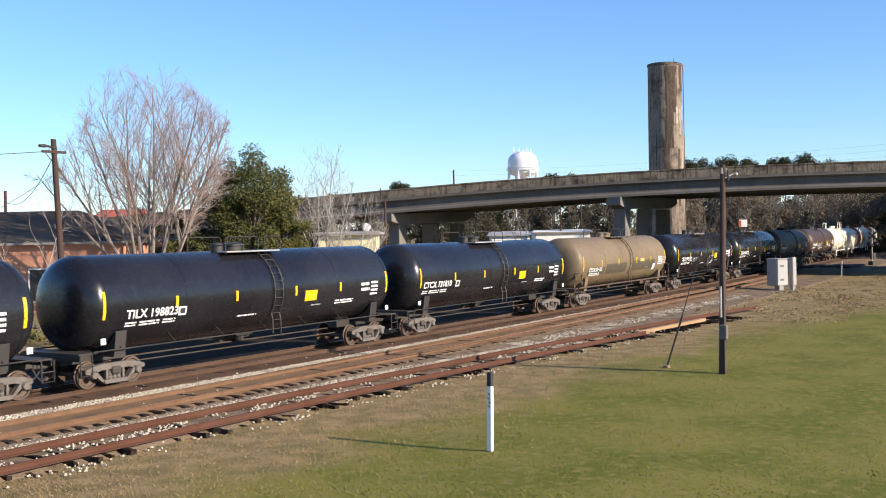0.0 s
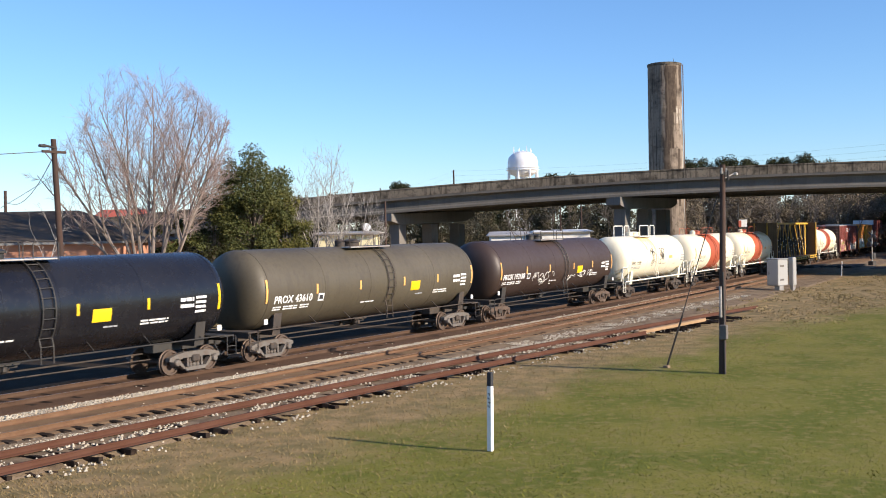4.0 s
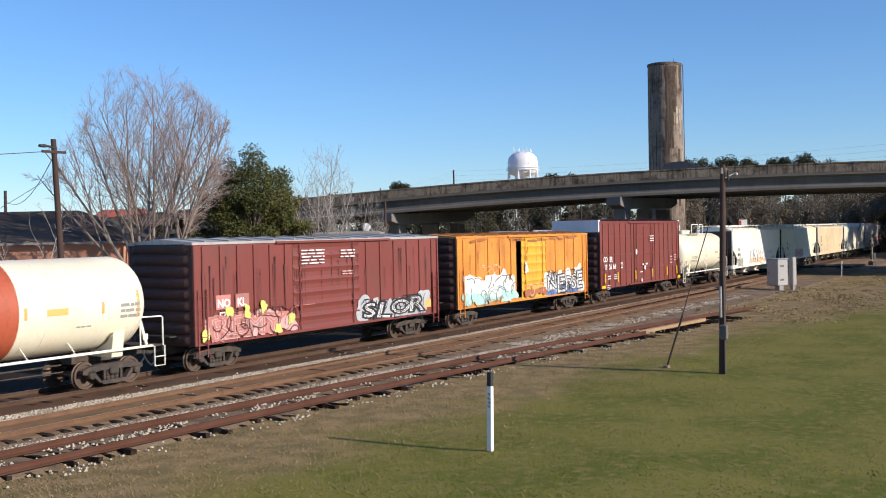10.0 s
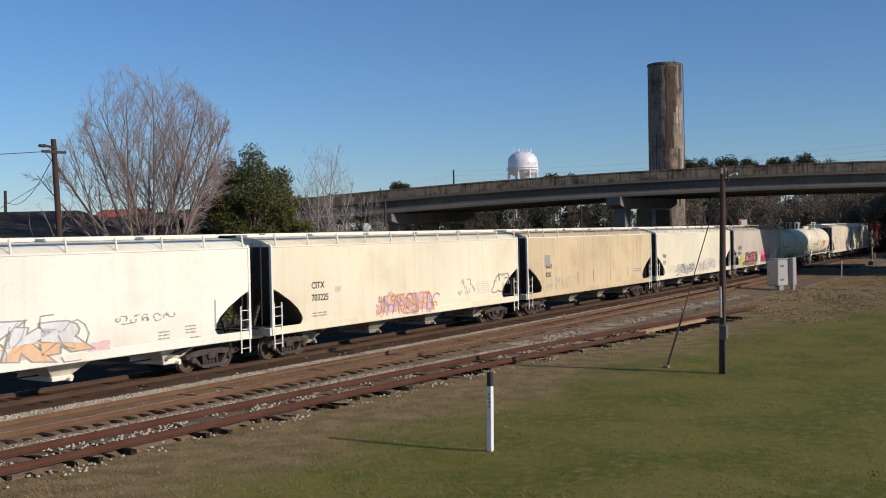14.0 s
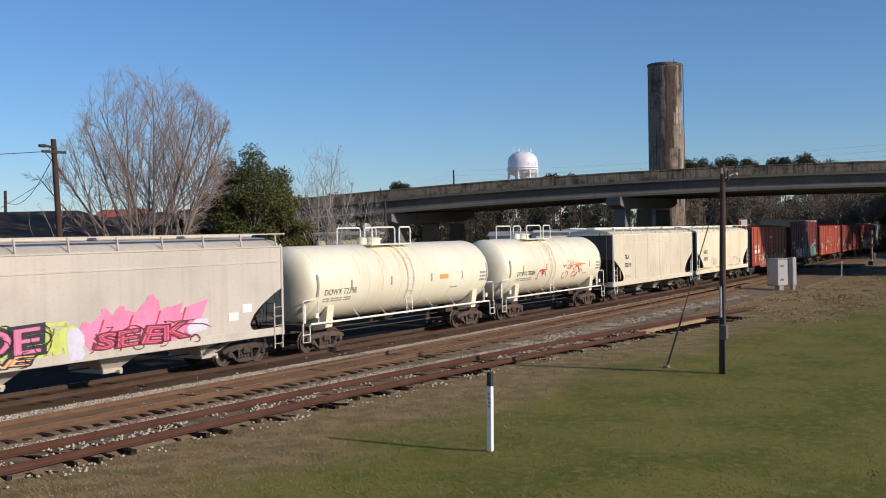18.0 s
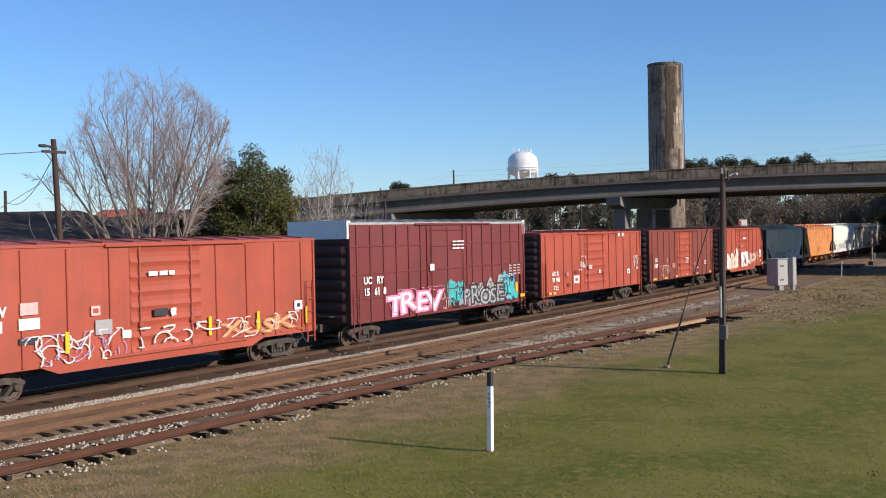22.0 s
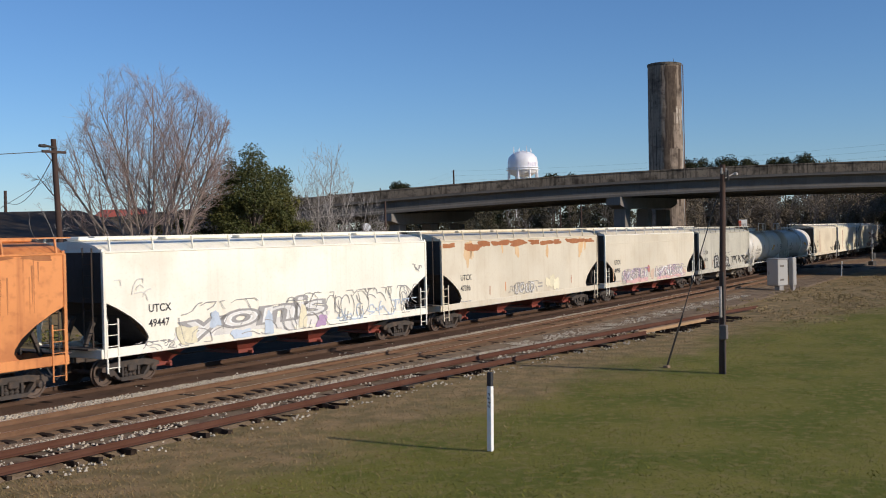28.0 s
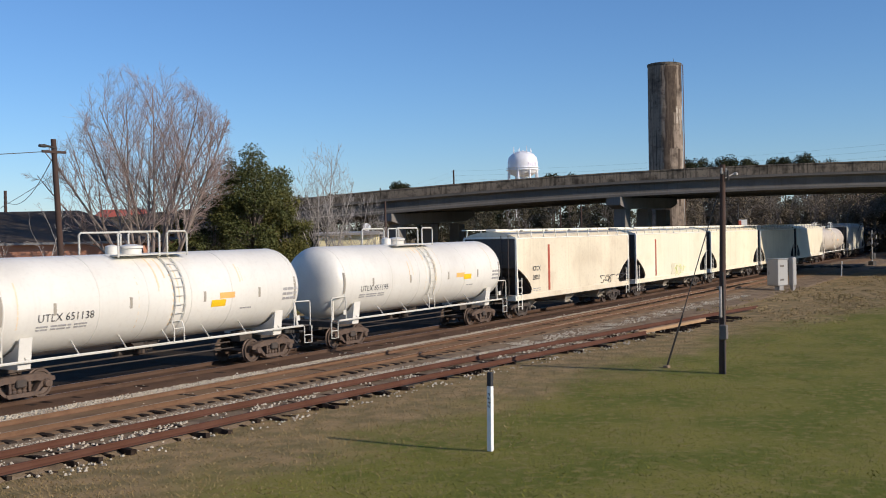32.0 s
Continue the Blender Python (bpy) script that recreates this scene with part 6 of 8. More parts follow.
# Every box car's ends take this one dark colour, whatever its sides' paint.
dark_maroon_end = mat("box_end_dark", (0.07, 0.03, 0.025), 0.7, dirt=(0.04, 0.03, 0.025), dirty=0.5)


# covered hoppers
def hopper(label, length, paint, roof_z=4.7, bays=4, frames="dark", gear=None, chute=None, seam=False, trim=None, seed=0, end_dark=None):
    length, body = length
    c = wagon("hopper_car", label, "covered hopper", length)
    hl = length / 2
    hb, hw = body / 2, 1.57
    gear, trim = gear or running_gear, trim or paint
    chute = chute or bay_grey
    zt, zl, zs = roof_z - 0.42, 2.75, 1.28      # top of side, foot of end wall, top of sill
    cut = 1.8
    # body between the sloping ends
    ear = [(0, zl), (0.5, zl - 0.22), (1.1, zl - 0.55), (1.55, zl - 0.88), (1.76, zl - 1.15), (cut, zs + 0.2), (1.72, zs + 0.06), (1.6, zs - 0.02)]
    out = [(-hb + q, z) for q, z in ear] + [(hb - q, z) for q, z in ear[::-1]] + [(hb, zt), (-hb, zt)]
    for k in (-1, 1):
        side = Shape().prism(out, k * hw - 0.02, k * hw + 0.02)
        part("side_sheet", side, paint, c)
    for k in (-1, 1):
        x = lambda q: k * (hb - q)
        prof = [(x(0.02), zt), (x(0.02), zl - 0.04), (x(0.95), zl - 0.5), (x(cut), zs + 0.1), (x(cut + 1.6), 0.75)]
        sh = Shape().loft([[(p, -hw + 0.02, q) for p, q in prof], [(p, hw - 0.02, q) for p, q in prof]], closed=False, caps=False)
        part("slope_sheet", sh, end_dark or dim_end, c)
        for s in (-hw, hw):
            part("end_post", Shape().beam((k * (hb - 0.03), s, 0.98), (k * (hb - 0.03), s, zt), 0.1, 0.1), trim, c)
        part("end_header", Shape().box(k * (hb - 0.03), 0, zt + 0.05, 0.1, 2 * hw, 0.1), trim, c)
        part("end_sill", Shape().box(k * (hb + 0.02), 0, 1.12, 0.16, 2 * hw, 0.3, 0.02), trim, c)
        for s in (-1, 1):
            side_ladder(c, k * (hb - 0.3) - 0.22, 0.5, 2.2, trim, s * (hw + 0.05), 0.44, 5)
        el = Shape()
        for y in (-1.15, -0.72):
            el.rod((k * (hb + 0.06), y, 1.2), (k * (hb + 0.06), y, zt + 0.15), 0.024, 5)
        for i in range(8):
            el.rod((k * (hb + 0.06), -1.15, 1.4 + i * 0.36), (k * (hb + 0.06), -0.72, 1.4 + i * 0.36), 0.016, 4)
        part("end_ladder", el, gear, c)
        part("end_platform", Shape().box(k * (hb + 0.15), 0, 1.28, 0.5, 2.6, 0.05), gear, c)
        for y in (-0.5, 0.5):
            part("slope_brace", Shape().beam((k * (hb - 0.1), y, 1.2), (k * (hb - 0.55), y, 2.2), 0.12, 0.12), gear, c)
    for k in (-1, 1):
        part("side_sill", Shape().box(0, k * (hw - 0.01), 1.13, 2 * hb, 0.1, 0.3, 0.02), paint, c)
        part("top_chord", Shape().box(0, k * (hw + 0.01), zt, 2 * hb, 0.07, 0.07, 0.02), trim, c)
        if seam:
            part("side_seam", Shape().box(0, k * (hw + 0.03), zt - 0.55, 2 * hb - 0.1, 0.02, 0.05), paint, c)
    # arched roof
    sec = lambda x: [(x, -hw, zt + 0.02), (x, -hw * 0.8, zt + 0.2), (x, -hw * 0.45, zt + 0.33), (x, 0, zt + 0.37), (x, hw * 0.45, zt + 0.33), (x, hw * 0.8, zt + 0.2), (x, hw, zt + 0.02)]
    part("roof", Shape().loft([sec(-hb), sec(hb)]), paint, c, smooth=True)
    for y in (-hw + 0.16, hw - 0.16):
        part("running_board", Shape().box(0, y, roof_z + 0.06, 2 * hb + 0.5, 0.3, 0.04), trim, c)
    for i in range(11):
        x = -hb + 0.3 + (2 * hb - 0.6) * i / 10
        for k in (-1, 1):
            part("board_bracket", Shape().beam((x, k * (hw + 0.02), zt + 0.02), (x, k * (hw - 0.05), roof_z + 0.05), 0.05, 0.05), trim, c)
    for i in range(5):
        x = -hb + 2 * hb * (i + 0.5) / 5
        part("hatch", Shape().box(x, 0, roof_z + 0.02, 2 * hb / 5 - 0.35, 0.62, 0.14, 0.04), trim, c)
    # discharge bays
    span = 2 * (hb - cut - 1.3)
    for i in range(bays):
        x = -span / 2 + span * i / (bays - 1)
        bay = Shape().loft([[(x - 1.0, -1.3, 1.1), (x + 1.0, -1.3, 1.1), (x + 1.0, 1.3, 1.1), (x - 1.0, 1.3, 1.1)], [(x - 0.32, -0.75, 0.5), (x + 0.32, -0.75, 0.5), (x + 0.32, 0.75, 0.5), (x - 0.32, 0.75, 0.5)]])
        bay.f = [f[::-1] for f in bay.f]
        b = part("discharge_bay", bay, chute or gear, c)
        part("outlet_gate", Shape().box(x, 0, 0.46, 0.8, 1.7, 0.14, 0.02).rod((x + 0.15, -1.05, 0.42), (x + 0.15, 1.05, 0.42), 0.06, 8), chute or gear, b)
    part("centre_sill", Shape().box(0, 0, 0.9, 2 * hl - 1.5, 0.36, 0.3, 0.02), running_gear, c)
    tx = hb - 1.5
    truck(c, -tx, frames)
    truck(c, tx, frames)
    couplers(c, hl)
    brake_gear(c, hl)
    return c


# Near-black: the deep shade of the end openings is painted in with the grime.
dim_end = mat("hopper_end_shade_grime", (0.05, 0.047, 0.045), 0.7, dirt=(0.025, 0.022, 0.02), dirty=0.5)


# centre-beam flat car
def centre_beam(label, length):
    length, body = length
    c = wagon("centre_beam_flat_car", label, "flat car", length)
    hl = length / 2
    hb, hw, zd, zt = body / 2, 1.45, 1.12, 5.0
    for k in (-1, 1):
        part("side_sill", Shape().prism([(-hb, zd - 0.32), (hb, zd - 0.32), (hb, zd), (-hb, zd)], k * hw - 0.05, k * hw + 0.05), beam_yellow, c)
        for i in range(16):
            x = -hb + 0.7 + (2 * hb - 1.4) * i / 15
            part("winch", Shape().box(x, k * (hw + 0.1), zd - 0.16, 0.22, 0.14, 0.16, 0.03).rod((x - 0.2, k * (hw + 0.12), zd - 0.16), (x + 0.2, k * (hw + 0.12), zd - 0.16), 0.05, 8), dark_steel, c)
    part("deck", Shape().box(0, 0, zd - 0.05, 2 * hb, 2 * hw - 0.1, 0.08), deck_rust, c, "rusty brown deck")
    part("top_chord", Shape().box(0, 0, zt - 0.08, 2 * hb - 0.2, 0.95, 0.1, 0.02).box(0, -0.47, zt - 0.13, 2 * hb - 0.2, 0.05, 0.2).box(0, 0.47, zt - 0.13, 2 * hb - 0.2, 0.05, 0.2), beam_yellow, c)
    n = 14
    at = lambda i: -hb + 1.75 + (2 * hb - 3.5) * i / n
    for i in range(n + 1):
        x = at(i)
        for y in (-1, 1):
            part("riser", Shape().loft([[(x - 0.09, y * 0.46, zd), (x + 0.09, y * 0.46, zd), (x + 0.09, y * 0.34, zd), (x - 0.09, y * 0.34, zd)],
                                        [(x - 0.075, y * 0.3, zt - 0.2), (x + 0.075, y * 0.3, zt - 0.2), (x + 0.075, y * 0.22, zt - 0.2), (x - 0.075, y * 0.22, zt - 0.2)]]), running_gear, c, "dark steel riser")
        for j, z in enumerate((1.75, 2.35, 2.95)):
            part("strap_end", Shape().box(x + 0.03, -0.5 + 0.05 * j, z + (i * 7 % 5) * 0.09, 0.16, 0.1, 0.1, 0.03), lumber_strap, c, "pale strap end tied to the riser")
    for i in range(0, 7):
        for lo, hi in ((2 * i, 2 * i + 2),) if 2 * i < n / 2 - 1 else (((2 * i, 2 * i + 2), (2 * i + 2, 2 * i)) if 2 * i == 6 else ((2 * i + 2, 2 * i),)):
            part("diagonal", Shape().beam((at(lo), -0.36, zd + 0.02), (at(hi), -0.3, zt - 0.3), 0.06, 0.16), beam_yellow, c)
            k = 1 if hi > lo else -1
            part("gusset", Shape().prism([(at(hi) - k * 0.02, zt - 0.75), (at(hi) + k * 0.12, zt - 0.75), (at(hi) + k * 0.12, zt - 0.2), (at(hi) - k * 0.3, zt - 0.2)][::k], -0.36, -0.3), beam_yellow, c)
    for k in (-1, 1):
        x = k * (hb - 0.12)
        for z in (1.9, 2.6, 3.3, 4.0):
            part("bulkhead_rib", Shape().box(x + k * 0.07, 0, z, 0.05, 2 * hw - 0.1, 0.06, 0.01), bulkhead_brown, c)
        part("bulkhead", Shape().box(x, 0, (zd + zt) / 2, 0.1, 2 * hw + 0.1, zt - zd, 0.02), bulkhead_brown, c, "dark brown bulkhead sheet")
        for y in (-1, 1):
            part("bulkhead_flange", Shape().box(x - k * 0.16, y * hw, (zd + zt) / 2, 0.32, 0.08, zt - zd, 0.02), beam_yellow, c)
        for y in (-0.55, 0.75):
            part("bulkhead_post", Shape().box(x + k * 0.1, y, (zd + zt) / 2, 0.1, 0.1, zt - zd - 0.1, 0.02), beam_yellow, c)
        part("end_panel", Shape().box(x - k * 1.1, -0.36, (zd + zt) / 2 - 0.1, 0.55, 0.06, zt - zd - 0.2, 0.01), beam_yellow, c)
        for y in (-hw - 0.04, hw + 0.04):
            st = Shape().path([(x - 0.2, y, zd - 0.3), (x - 0.2, y, 0.45), (x + 0.2, y, 0.45), (x + 0.2, y, zd - 0.3)], 0.025, 5)
            part("step", st, beam_yellow, c)
    part("centre_sill", Shape().box(0, 0, 0.85, 2 * hl - 1.6, 0.5, 0.4, 0.02), running_gear, c)
    tx = hb - 1.9
    truck(c, -tx, "dark")
    truck(c, tx, "dark")
    couplers(c, hl)
    brake_gear(c, hl)
    lay(c, "TTZX 86484", -4.9, zd - 0.28, 0.3, white_mark, -hw - 0.06, 0.01)
    return c


# ---- the train: its cars in order, with the place of their middles along the line at the start and the length of their bodies ----
STOCK = [(11.5, 16.54), (29.55, 16.54), (47.55, 16.54), (65.6, 16.2), (83.8, 16.54), (101.95, 16.54), (119.6, 16.4), (137.75, 16.3),
         (154.4, 12.85), (169.25, 12.9), (184.6, 12.95), (204.05, 22.82), (224.02, 12.9), (239.95, 15.6), (257.27, 15.5), (274.83, 15.5),
         (290.4, 11.95), (307.6, 19.6), (328.43, 19.7), (349.1, 19.4), (369.7, 19.55), (390.38, 19.2), (409.03, 14.9), (424.48, 13.4),
         (440.81, 16.55), (458.51, 16.26), (476.33, 15.6), (494.28, 15.6), (511.96, 15.6), (529.33, 15.6), (547.13, 15.6), (566.18, 18.24),
         (585.88, 18.6), (605.78, 18.4), (625.58, 18.45), (645.33, 18.4), (664.06, 16.33), (680.8, 14.1), (696.93, 14.5), (713.38, 16.24),
         (731.08, 16.3), (748.78, 16.3), (766.38, 16.3), (784.18, 16.3), (802.18, 16.4), (820.18, 16.4), (838.18, 16.4), (856.18, 16.4),
         (874.18, 16.4), (892.18, 16.4), (910.18, 16.4)]
FRONT = [a - b / 2 for a, b in STOCK] + [STOCK[-1][0] + 10.0]
BACK = [STOCK[0][0] - 10.0] + [a + b / 2 for a, b in STOCK]
GAPS = [(u + v) / 2 for u, v in zip(BACK, FRONT)]      # where the couplers meet
LEN = [v - u for u, v in zip(GAPS, GAPS[1:])]
CARS = []
W = white_mark
P_ = PAINTS


def L_():
    """Length over the couplers and length of the body of the next car."""
    return LEN[len(CARS)], STOCK[len(CARS)][1]


def put(c):
    CARS.append(c)
    return c


def stencil(c, x, z, rows, size, material=dark_mark, y=-1.6, gap=1.35):
    """Stacked lines of stencilled lettering."""
    for i, word in enumerate(rows):
        lay(c, word, x, z - i * size * gap, size, material, y, 0.006)
    bars(c, x, z - len(rows) * size * gap, 2, size * 2.6, 0.06, PAINTS["dim"] if material is dark_mark else material, y, int(abs(x) * 10))


BLACK_LABEL = "glossy black tank car with yellow reflector stripes"
BT = dict(text=(0.4, -0.32))
put(tank_car(BLACK_LABEL, L_(), black_paint, word="TILX 198801", seed=1, **BT))
put(tank_car(BLACK_LABEL + " and yellow square", L_(), black_paint, word="TILX 198823", seed=2, text_x=-6.75, **BT))
put(tank_car(BLACK_LABEL + " and white lettering", L_(), black_paint, word="CTCX 731810", seed=3, text_x=-7.4, **BT))
c = put(tank_car("dirty tan tank car with weathered panels", L_(), tan_paint, gear=brown_gear, frames="grey", stripes=yellow_mark, seed=4, fitted="tan", top_rails=dark_steel))
for x0, x1, a0, a1 in ((-6.7, -4.0, -0.5, -0.2), (-3.75, -0.2, -0.52, -0.1), (0.85, 5.2, -0.5, -0.06)):
    shell_patch(c, x0, x1, a0, a1, 1.55, 2.63, olive_paint, label="dark weathered repaint panel")
shell_text(c, "CTCX 301135", -6.6, -0.36, 0.34, 1.558, 2.63, white_mark, 0.01, 1.05)
shell_bars(c, -6.4, -0.46, 2, 1.6, 0.06, 1.558, 2.63, white_mark, 6)
shell_patch(c, 4.9, 5.35, -0.55, -0.26, 1.558, 2.63, white_mark, label="white stencilled panel")
shell_bars(c, 5.9, -0.02, 4, 0.9, 0.09, 1.55, 2.63, white_mark, 7)
c = put(tank_car(BLACK_LABEL + " and white graffiti", L_(), black_paint, word="TILX 199537", seed=5, text_x=-6.7, **BT))
shell_scrawl(c, -4.2, -0.5, 1.9, 0.45, 1.55, 2.63, P_["silver"], 3, 5, 0.045)
shell_scrawl(c, 0.4, -0.75, 1.3, 0.9, 1.55, 2.63, P_["silver"], 4, 6, 0.06)
c = put(tank_car(BLACK_LABEL + ", dusty", L_(), black_paint, word="TCBX 304857", seed=6, text_x=-7.2, **BT))
shell_scrawl(c, -4.7, -0.5, 1.5, 0.5, 1.55, 2.63, P_["dim"], 5, 6, 0.03)
put(tank_car("dull olive-brown tank car", L_(), olive_paint, gear=running_gear, word="PROX 43610", stripes=orange_mark, seed=7, **BT))
c = put(tank_car("dirty brown-black tank car with grey graffiti", L_(), brown_black, frames="brown", word="PROX 192188", stripes=orange_mark, seed=8, text_x=-7.3, **BT))
shell_scrawl(c, -4.1, -0.66, 2.9, 0.75, 1.55, 2.63, P_["ghost"], 7, 7, 0.04)
shell_scrawl(c, 0.6, -0.62, 1.2, 0.35, 1.55, 2.63, P_["ghost"], 17, 5, 0.035)
shell_scrawl(c, 2.3, -0.52, 2.2, 0.4, 1.55, 2.63, P_["ghost"], 18, 7, 0.04)
RB = dict(gear=running_gear, rail_mat=white_paint, frames="dark", fitted="white", mark=dark_mark, stripes=None, text=(0.33, -0.3))
RO = {**RB, "stripes": orange_mark}
c = put(tank_car("white tank car with high platform rails and black graffiti", L_(), ivory_paint, r=1.5, zc=2.66, word="PVSX 72398", seed=9, ladder_x=-0.48, text_x=-5.3, **RB))
shell_scrawl(c, -1.5, -0.4, 0.9, 1.2, 1.5, 2.66, P_["black"], 11, 7, 0.03)
shell_scrawl(c, 0.3, -0.35, 0.8, 1.1, 1.5, 2.66, P_["black"], 12, 7, 0.03)
rnd = random.Random(7)
for k in range(16):
    x = -1.2 + rnd.gauss(0, 0.7)
    shell_patch(c, x, x + rnd.uniform(0.1, 0.5), 1.35 - rnd.uniform(0.3, 1.1), 1.4, 1.5, 2.66, spill_stain, "stain", "rusty spill stain below the dome", 0.003 + 0.0002 * k)
put(tank_car("white tank car with a rust-red band round its middle", L_(), ivory_paint, r=1.5, zc=2.62, word="GATX 61347", band=(-1.7, 1.4), seed=10, top_rails=band_red, ladder_x=-0.38, text_x=-5.05, **RO))
put(tank_car("cream tank car with a rust-red band round its middle", L_(), cream_paint, r=1.5, zc=2.62, word="PVSX 33247", band=(-1.6, 1.43), seed=11, top_rails=band_red, ladder_x=0.18, text_x=-5.5, **RO))
put(centre_beam("empty yellow centre-beam lumber flat car", L_()))
put(tank_car("white tank car with rust-red band and end handrails", L_(), ivory_paint, r=1.5, zc=2.62, word="GATX 15487", band=(-1.6, 1.35), seed=12, top_rails=band_red, ladder_x=-0.28, text_x=-5.4, **RO))
c = put(box_car("maroon ribbed box car with pale graffiti along the sill", L_(), maroon, seed=13, roof_z=4.55, door=(-0.45, 4.25), ribs=6))
for x0, x1, z in ((-6.8, -6.05, 2.15), (-5.8, -5.1, 2.15)):
    patch(c, x0, x1, z, z + 0.5, P_["dusty_rose"], -1.604, name="repaint_patch")
lay(c, "NO", -6.72, 2.22, 0.4, W, -1.61, 0.012)
lay(c, "KL", -5.72, 2.22, 0.4, W, -1.61, 0.012)
lay(c, "578", -6.65, 1.8, 0.36, W, -1.61, 0.012)
piece(c, "REMY", -7.2, -2.8, 1.02, 2.0, P_["blush"], P_["dusty_rose"], P_["blush"], seed=2, spread=0.85, fat=0.08, shade=P_["dusty_rose"])
scrawl(c, -7.4, 1.05, 5.0, 1.0, P_["maroon_spray"], 28, 9, 0.05, -1.63)
for k, x in enumerate((-7.3, -6.2, -4.3, -3.6, -2.8, -5.2)):
    blob(c, x, (1.3, 2.05, 2.1, 1.25, 1.5, 2.0)[k], 0.32, 0.4, P_["lime"], 220 + k, -1.634, 0.6, "lime sprayed patch", 20)
piece(c, "SLOR", 1.75, 6.75, 0.98, 1.95, P_["white"], P_["black"], P_["silver"], seed=3, spread=0.95, fat=0.07, shade=P_["silver"])
scrawl(c, 1.9, 1.05, 4.6, 0.8, P_["black"], 29, 10, 0.035, -1.63)
patch(c, 6.6, 7.1, 1.3, 1.65, orange_mark, -1.612)
bars(c, -2.2, 4.1, 5, 1.5, 0.07, W, -1.66, 4)
bars(c, 0.3, 4.05, 3, 1.0, 0.07, W, -1.66, 5)
bars(c, 0.4, 3.2, 2, 0.7, 0.06, P_["rose"], -1.66, 6)
drips(c, -7.5, 7.5, 1.9, 4.3, PAINTS["maroon_spray"], 40, 13)
c = put(box_car("orange-yellow ribbed box car with an open door and graffiti", L_(), box_orange, door_paint=door_yellow, door=(-0.05, 2.94), gap=0.58, roof_z=4.5, roof_paint=box_orange, seed=14, ribs=5))
cloud(c, -4.5, 2.0, 5.4, 0.95, P_["white"], 20, 7)
cloud(c, -4.4, 1.35, 5.6, 0.8, P_["mint"], 21, 7, -1.61)
scrawl(c, -7.0, 1.0, 5.2, 1.4, P_["black"], 23, 7, 0.035, -1.63)
cloud(c, -4.6, 1.75, 4.6, 0.5, P_["pale_mint"], 230, 6, -1.616)
scrawl(c, -6.9, 1.0, 5.0, 0.9, P_["dim"], 26, 7, 0.03, -1.632)
scrawl(c, -5.2, 2.6, 1.6, 0.4, P_["peach"], 261, 4, 0.04, -1.61)
cloud(c, 4.4, 1.2, 5.0, 0.5, P_["blue"], 24, 8)
piece(c, "NEPSE", 2.0, 7.0, 1.05, 2.35, P_["silver"], P_["black"], P_["white"], spread=0.9, seed=25, fat=0.035, shade=P_["white"])
scrawl(c, 2.1, 1.2, 4.8, 1.2, P_["black"], 262, 11, 0.03, -1.63)
cloud(c, 0.5, 1.35, 2.6, 0.35, P_["rust_spray"], 27, 4, -1.69)
scrawl(c, -0.6, 1.2, 2.4, 0.6, P_["peach"], 263, 5, 0.05, -1.7)
blob(c, -0.55, 2.75, 0.3, 0.5, P_["white"], 264, -1.69, 0.5, "white sprayed patch", 24)
drips(c, -7.5, 7.5, 2.6, 4.3, rust_spots, 18, 14)
for k in range(12):
    rnd = random.Random(140 + k)
    blob(c, rnd.uniform(-7.4, 7.4), rnd.uniform(4.15, 4.3), rnd.uniform(0.4, 1.3), 0.12, rust_spots, 900 + k, -1.598, 0.5, "rust along the eave", 20)
c = put(box_car("tall maroon box car with stringer panels and white lettering", L_(), maroon, roof_z=5.2, door=(0.1, 3.7), ribs=6, grid=True, seed=15, roof_paint=maroon, upper=0.75))
lay(c, "CO   ER", -7.3, 2.62, 0.44, W, -1.61, 0.015)
lay(c, "17   26  84", -7.15, 2.14, 0.44, W, -1.61, 0.015)
patch(c, -4.3, -3.95, 2.14, 2.5, W, -1.607, name="marking", label="white stencilled square")
patch(c, -4.24, -4.01, 2.2, 2.44, maroon, -1.613)
for x in (-7.2, -5.0, -1.75, 1.6, 4.7, 6.9):
    patch(c, x, x + 0.16, 1.3, 1.9, yellow_mark, -1.65)
for x in (-7.7, 7.1):
    patch(c, x, x + 0.6, 0.98, 1.16, yellow_mark, -1.66)
bars(c, 1.05, 4.15, 3, 0.85, 0.09, W, -1.69, 5)
bars(c, -6.6, 1.7, 2, 0.5, 0.09, W, -1.61, 6)
bars(c, -5.6, 1.75, 3, 0.6, 0.07, W, -1.61, 16)
bars(c, 5.6, 2.6, 3, 0.5, 0.12, P_["rose"], -1.61, 7)
bars(c, 6.5, 2.7, 3, 0.5, 0.1, P_["rose"], -1.61, 8)
bars(c, -6.7, 1.12, 3, 0.5, 0.06, W, -1.61, 9)
for x, z, w, h in ((0.05, 2.0, 0.3, 0.25), (-0.35, 2.25, 0.25, 0.12), (0.35, 2.25, 0.3, 0.12), (-1.55, 3.1, 0.3, 0.3), (-0.7, 1.75, 0.6, 0.05), (-0.6, 1.2, 0.2, 0.2)):
    blob(c, x, z, w, h, W, int(900 + 10 * x), -1.69, 0.4, "white chalk mark", 16)
c = put(tank_car("short cream-white tank car with high platform rails", L_(), ivory_paint, r=1.5, zc=2.68, word="TLX 95674", seed=16, ladder_x=-0.6, text_x=-4.1, **RB))
c = put(hopper("cream covered hopper with pastel graffiti", L_(), white_paint, seed=17, chute=white_paint, trim=white_paint))
stencil(c, -7.9, 2.5, ["ECUX", "880995"], 0.34)
cloud(c, -7.1, 1.5, 2.2, 0.75, P_["ghost"], 31, 5)
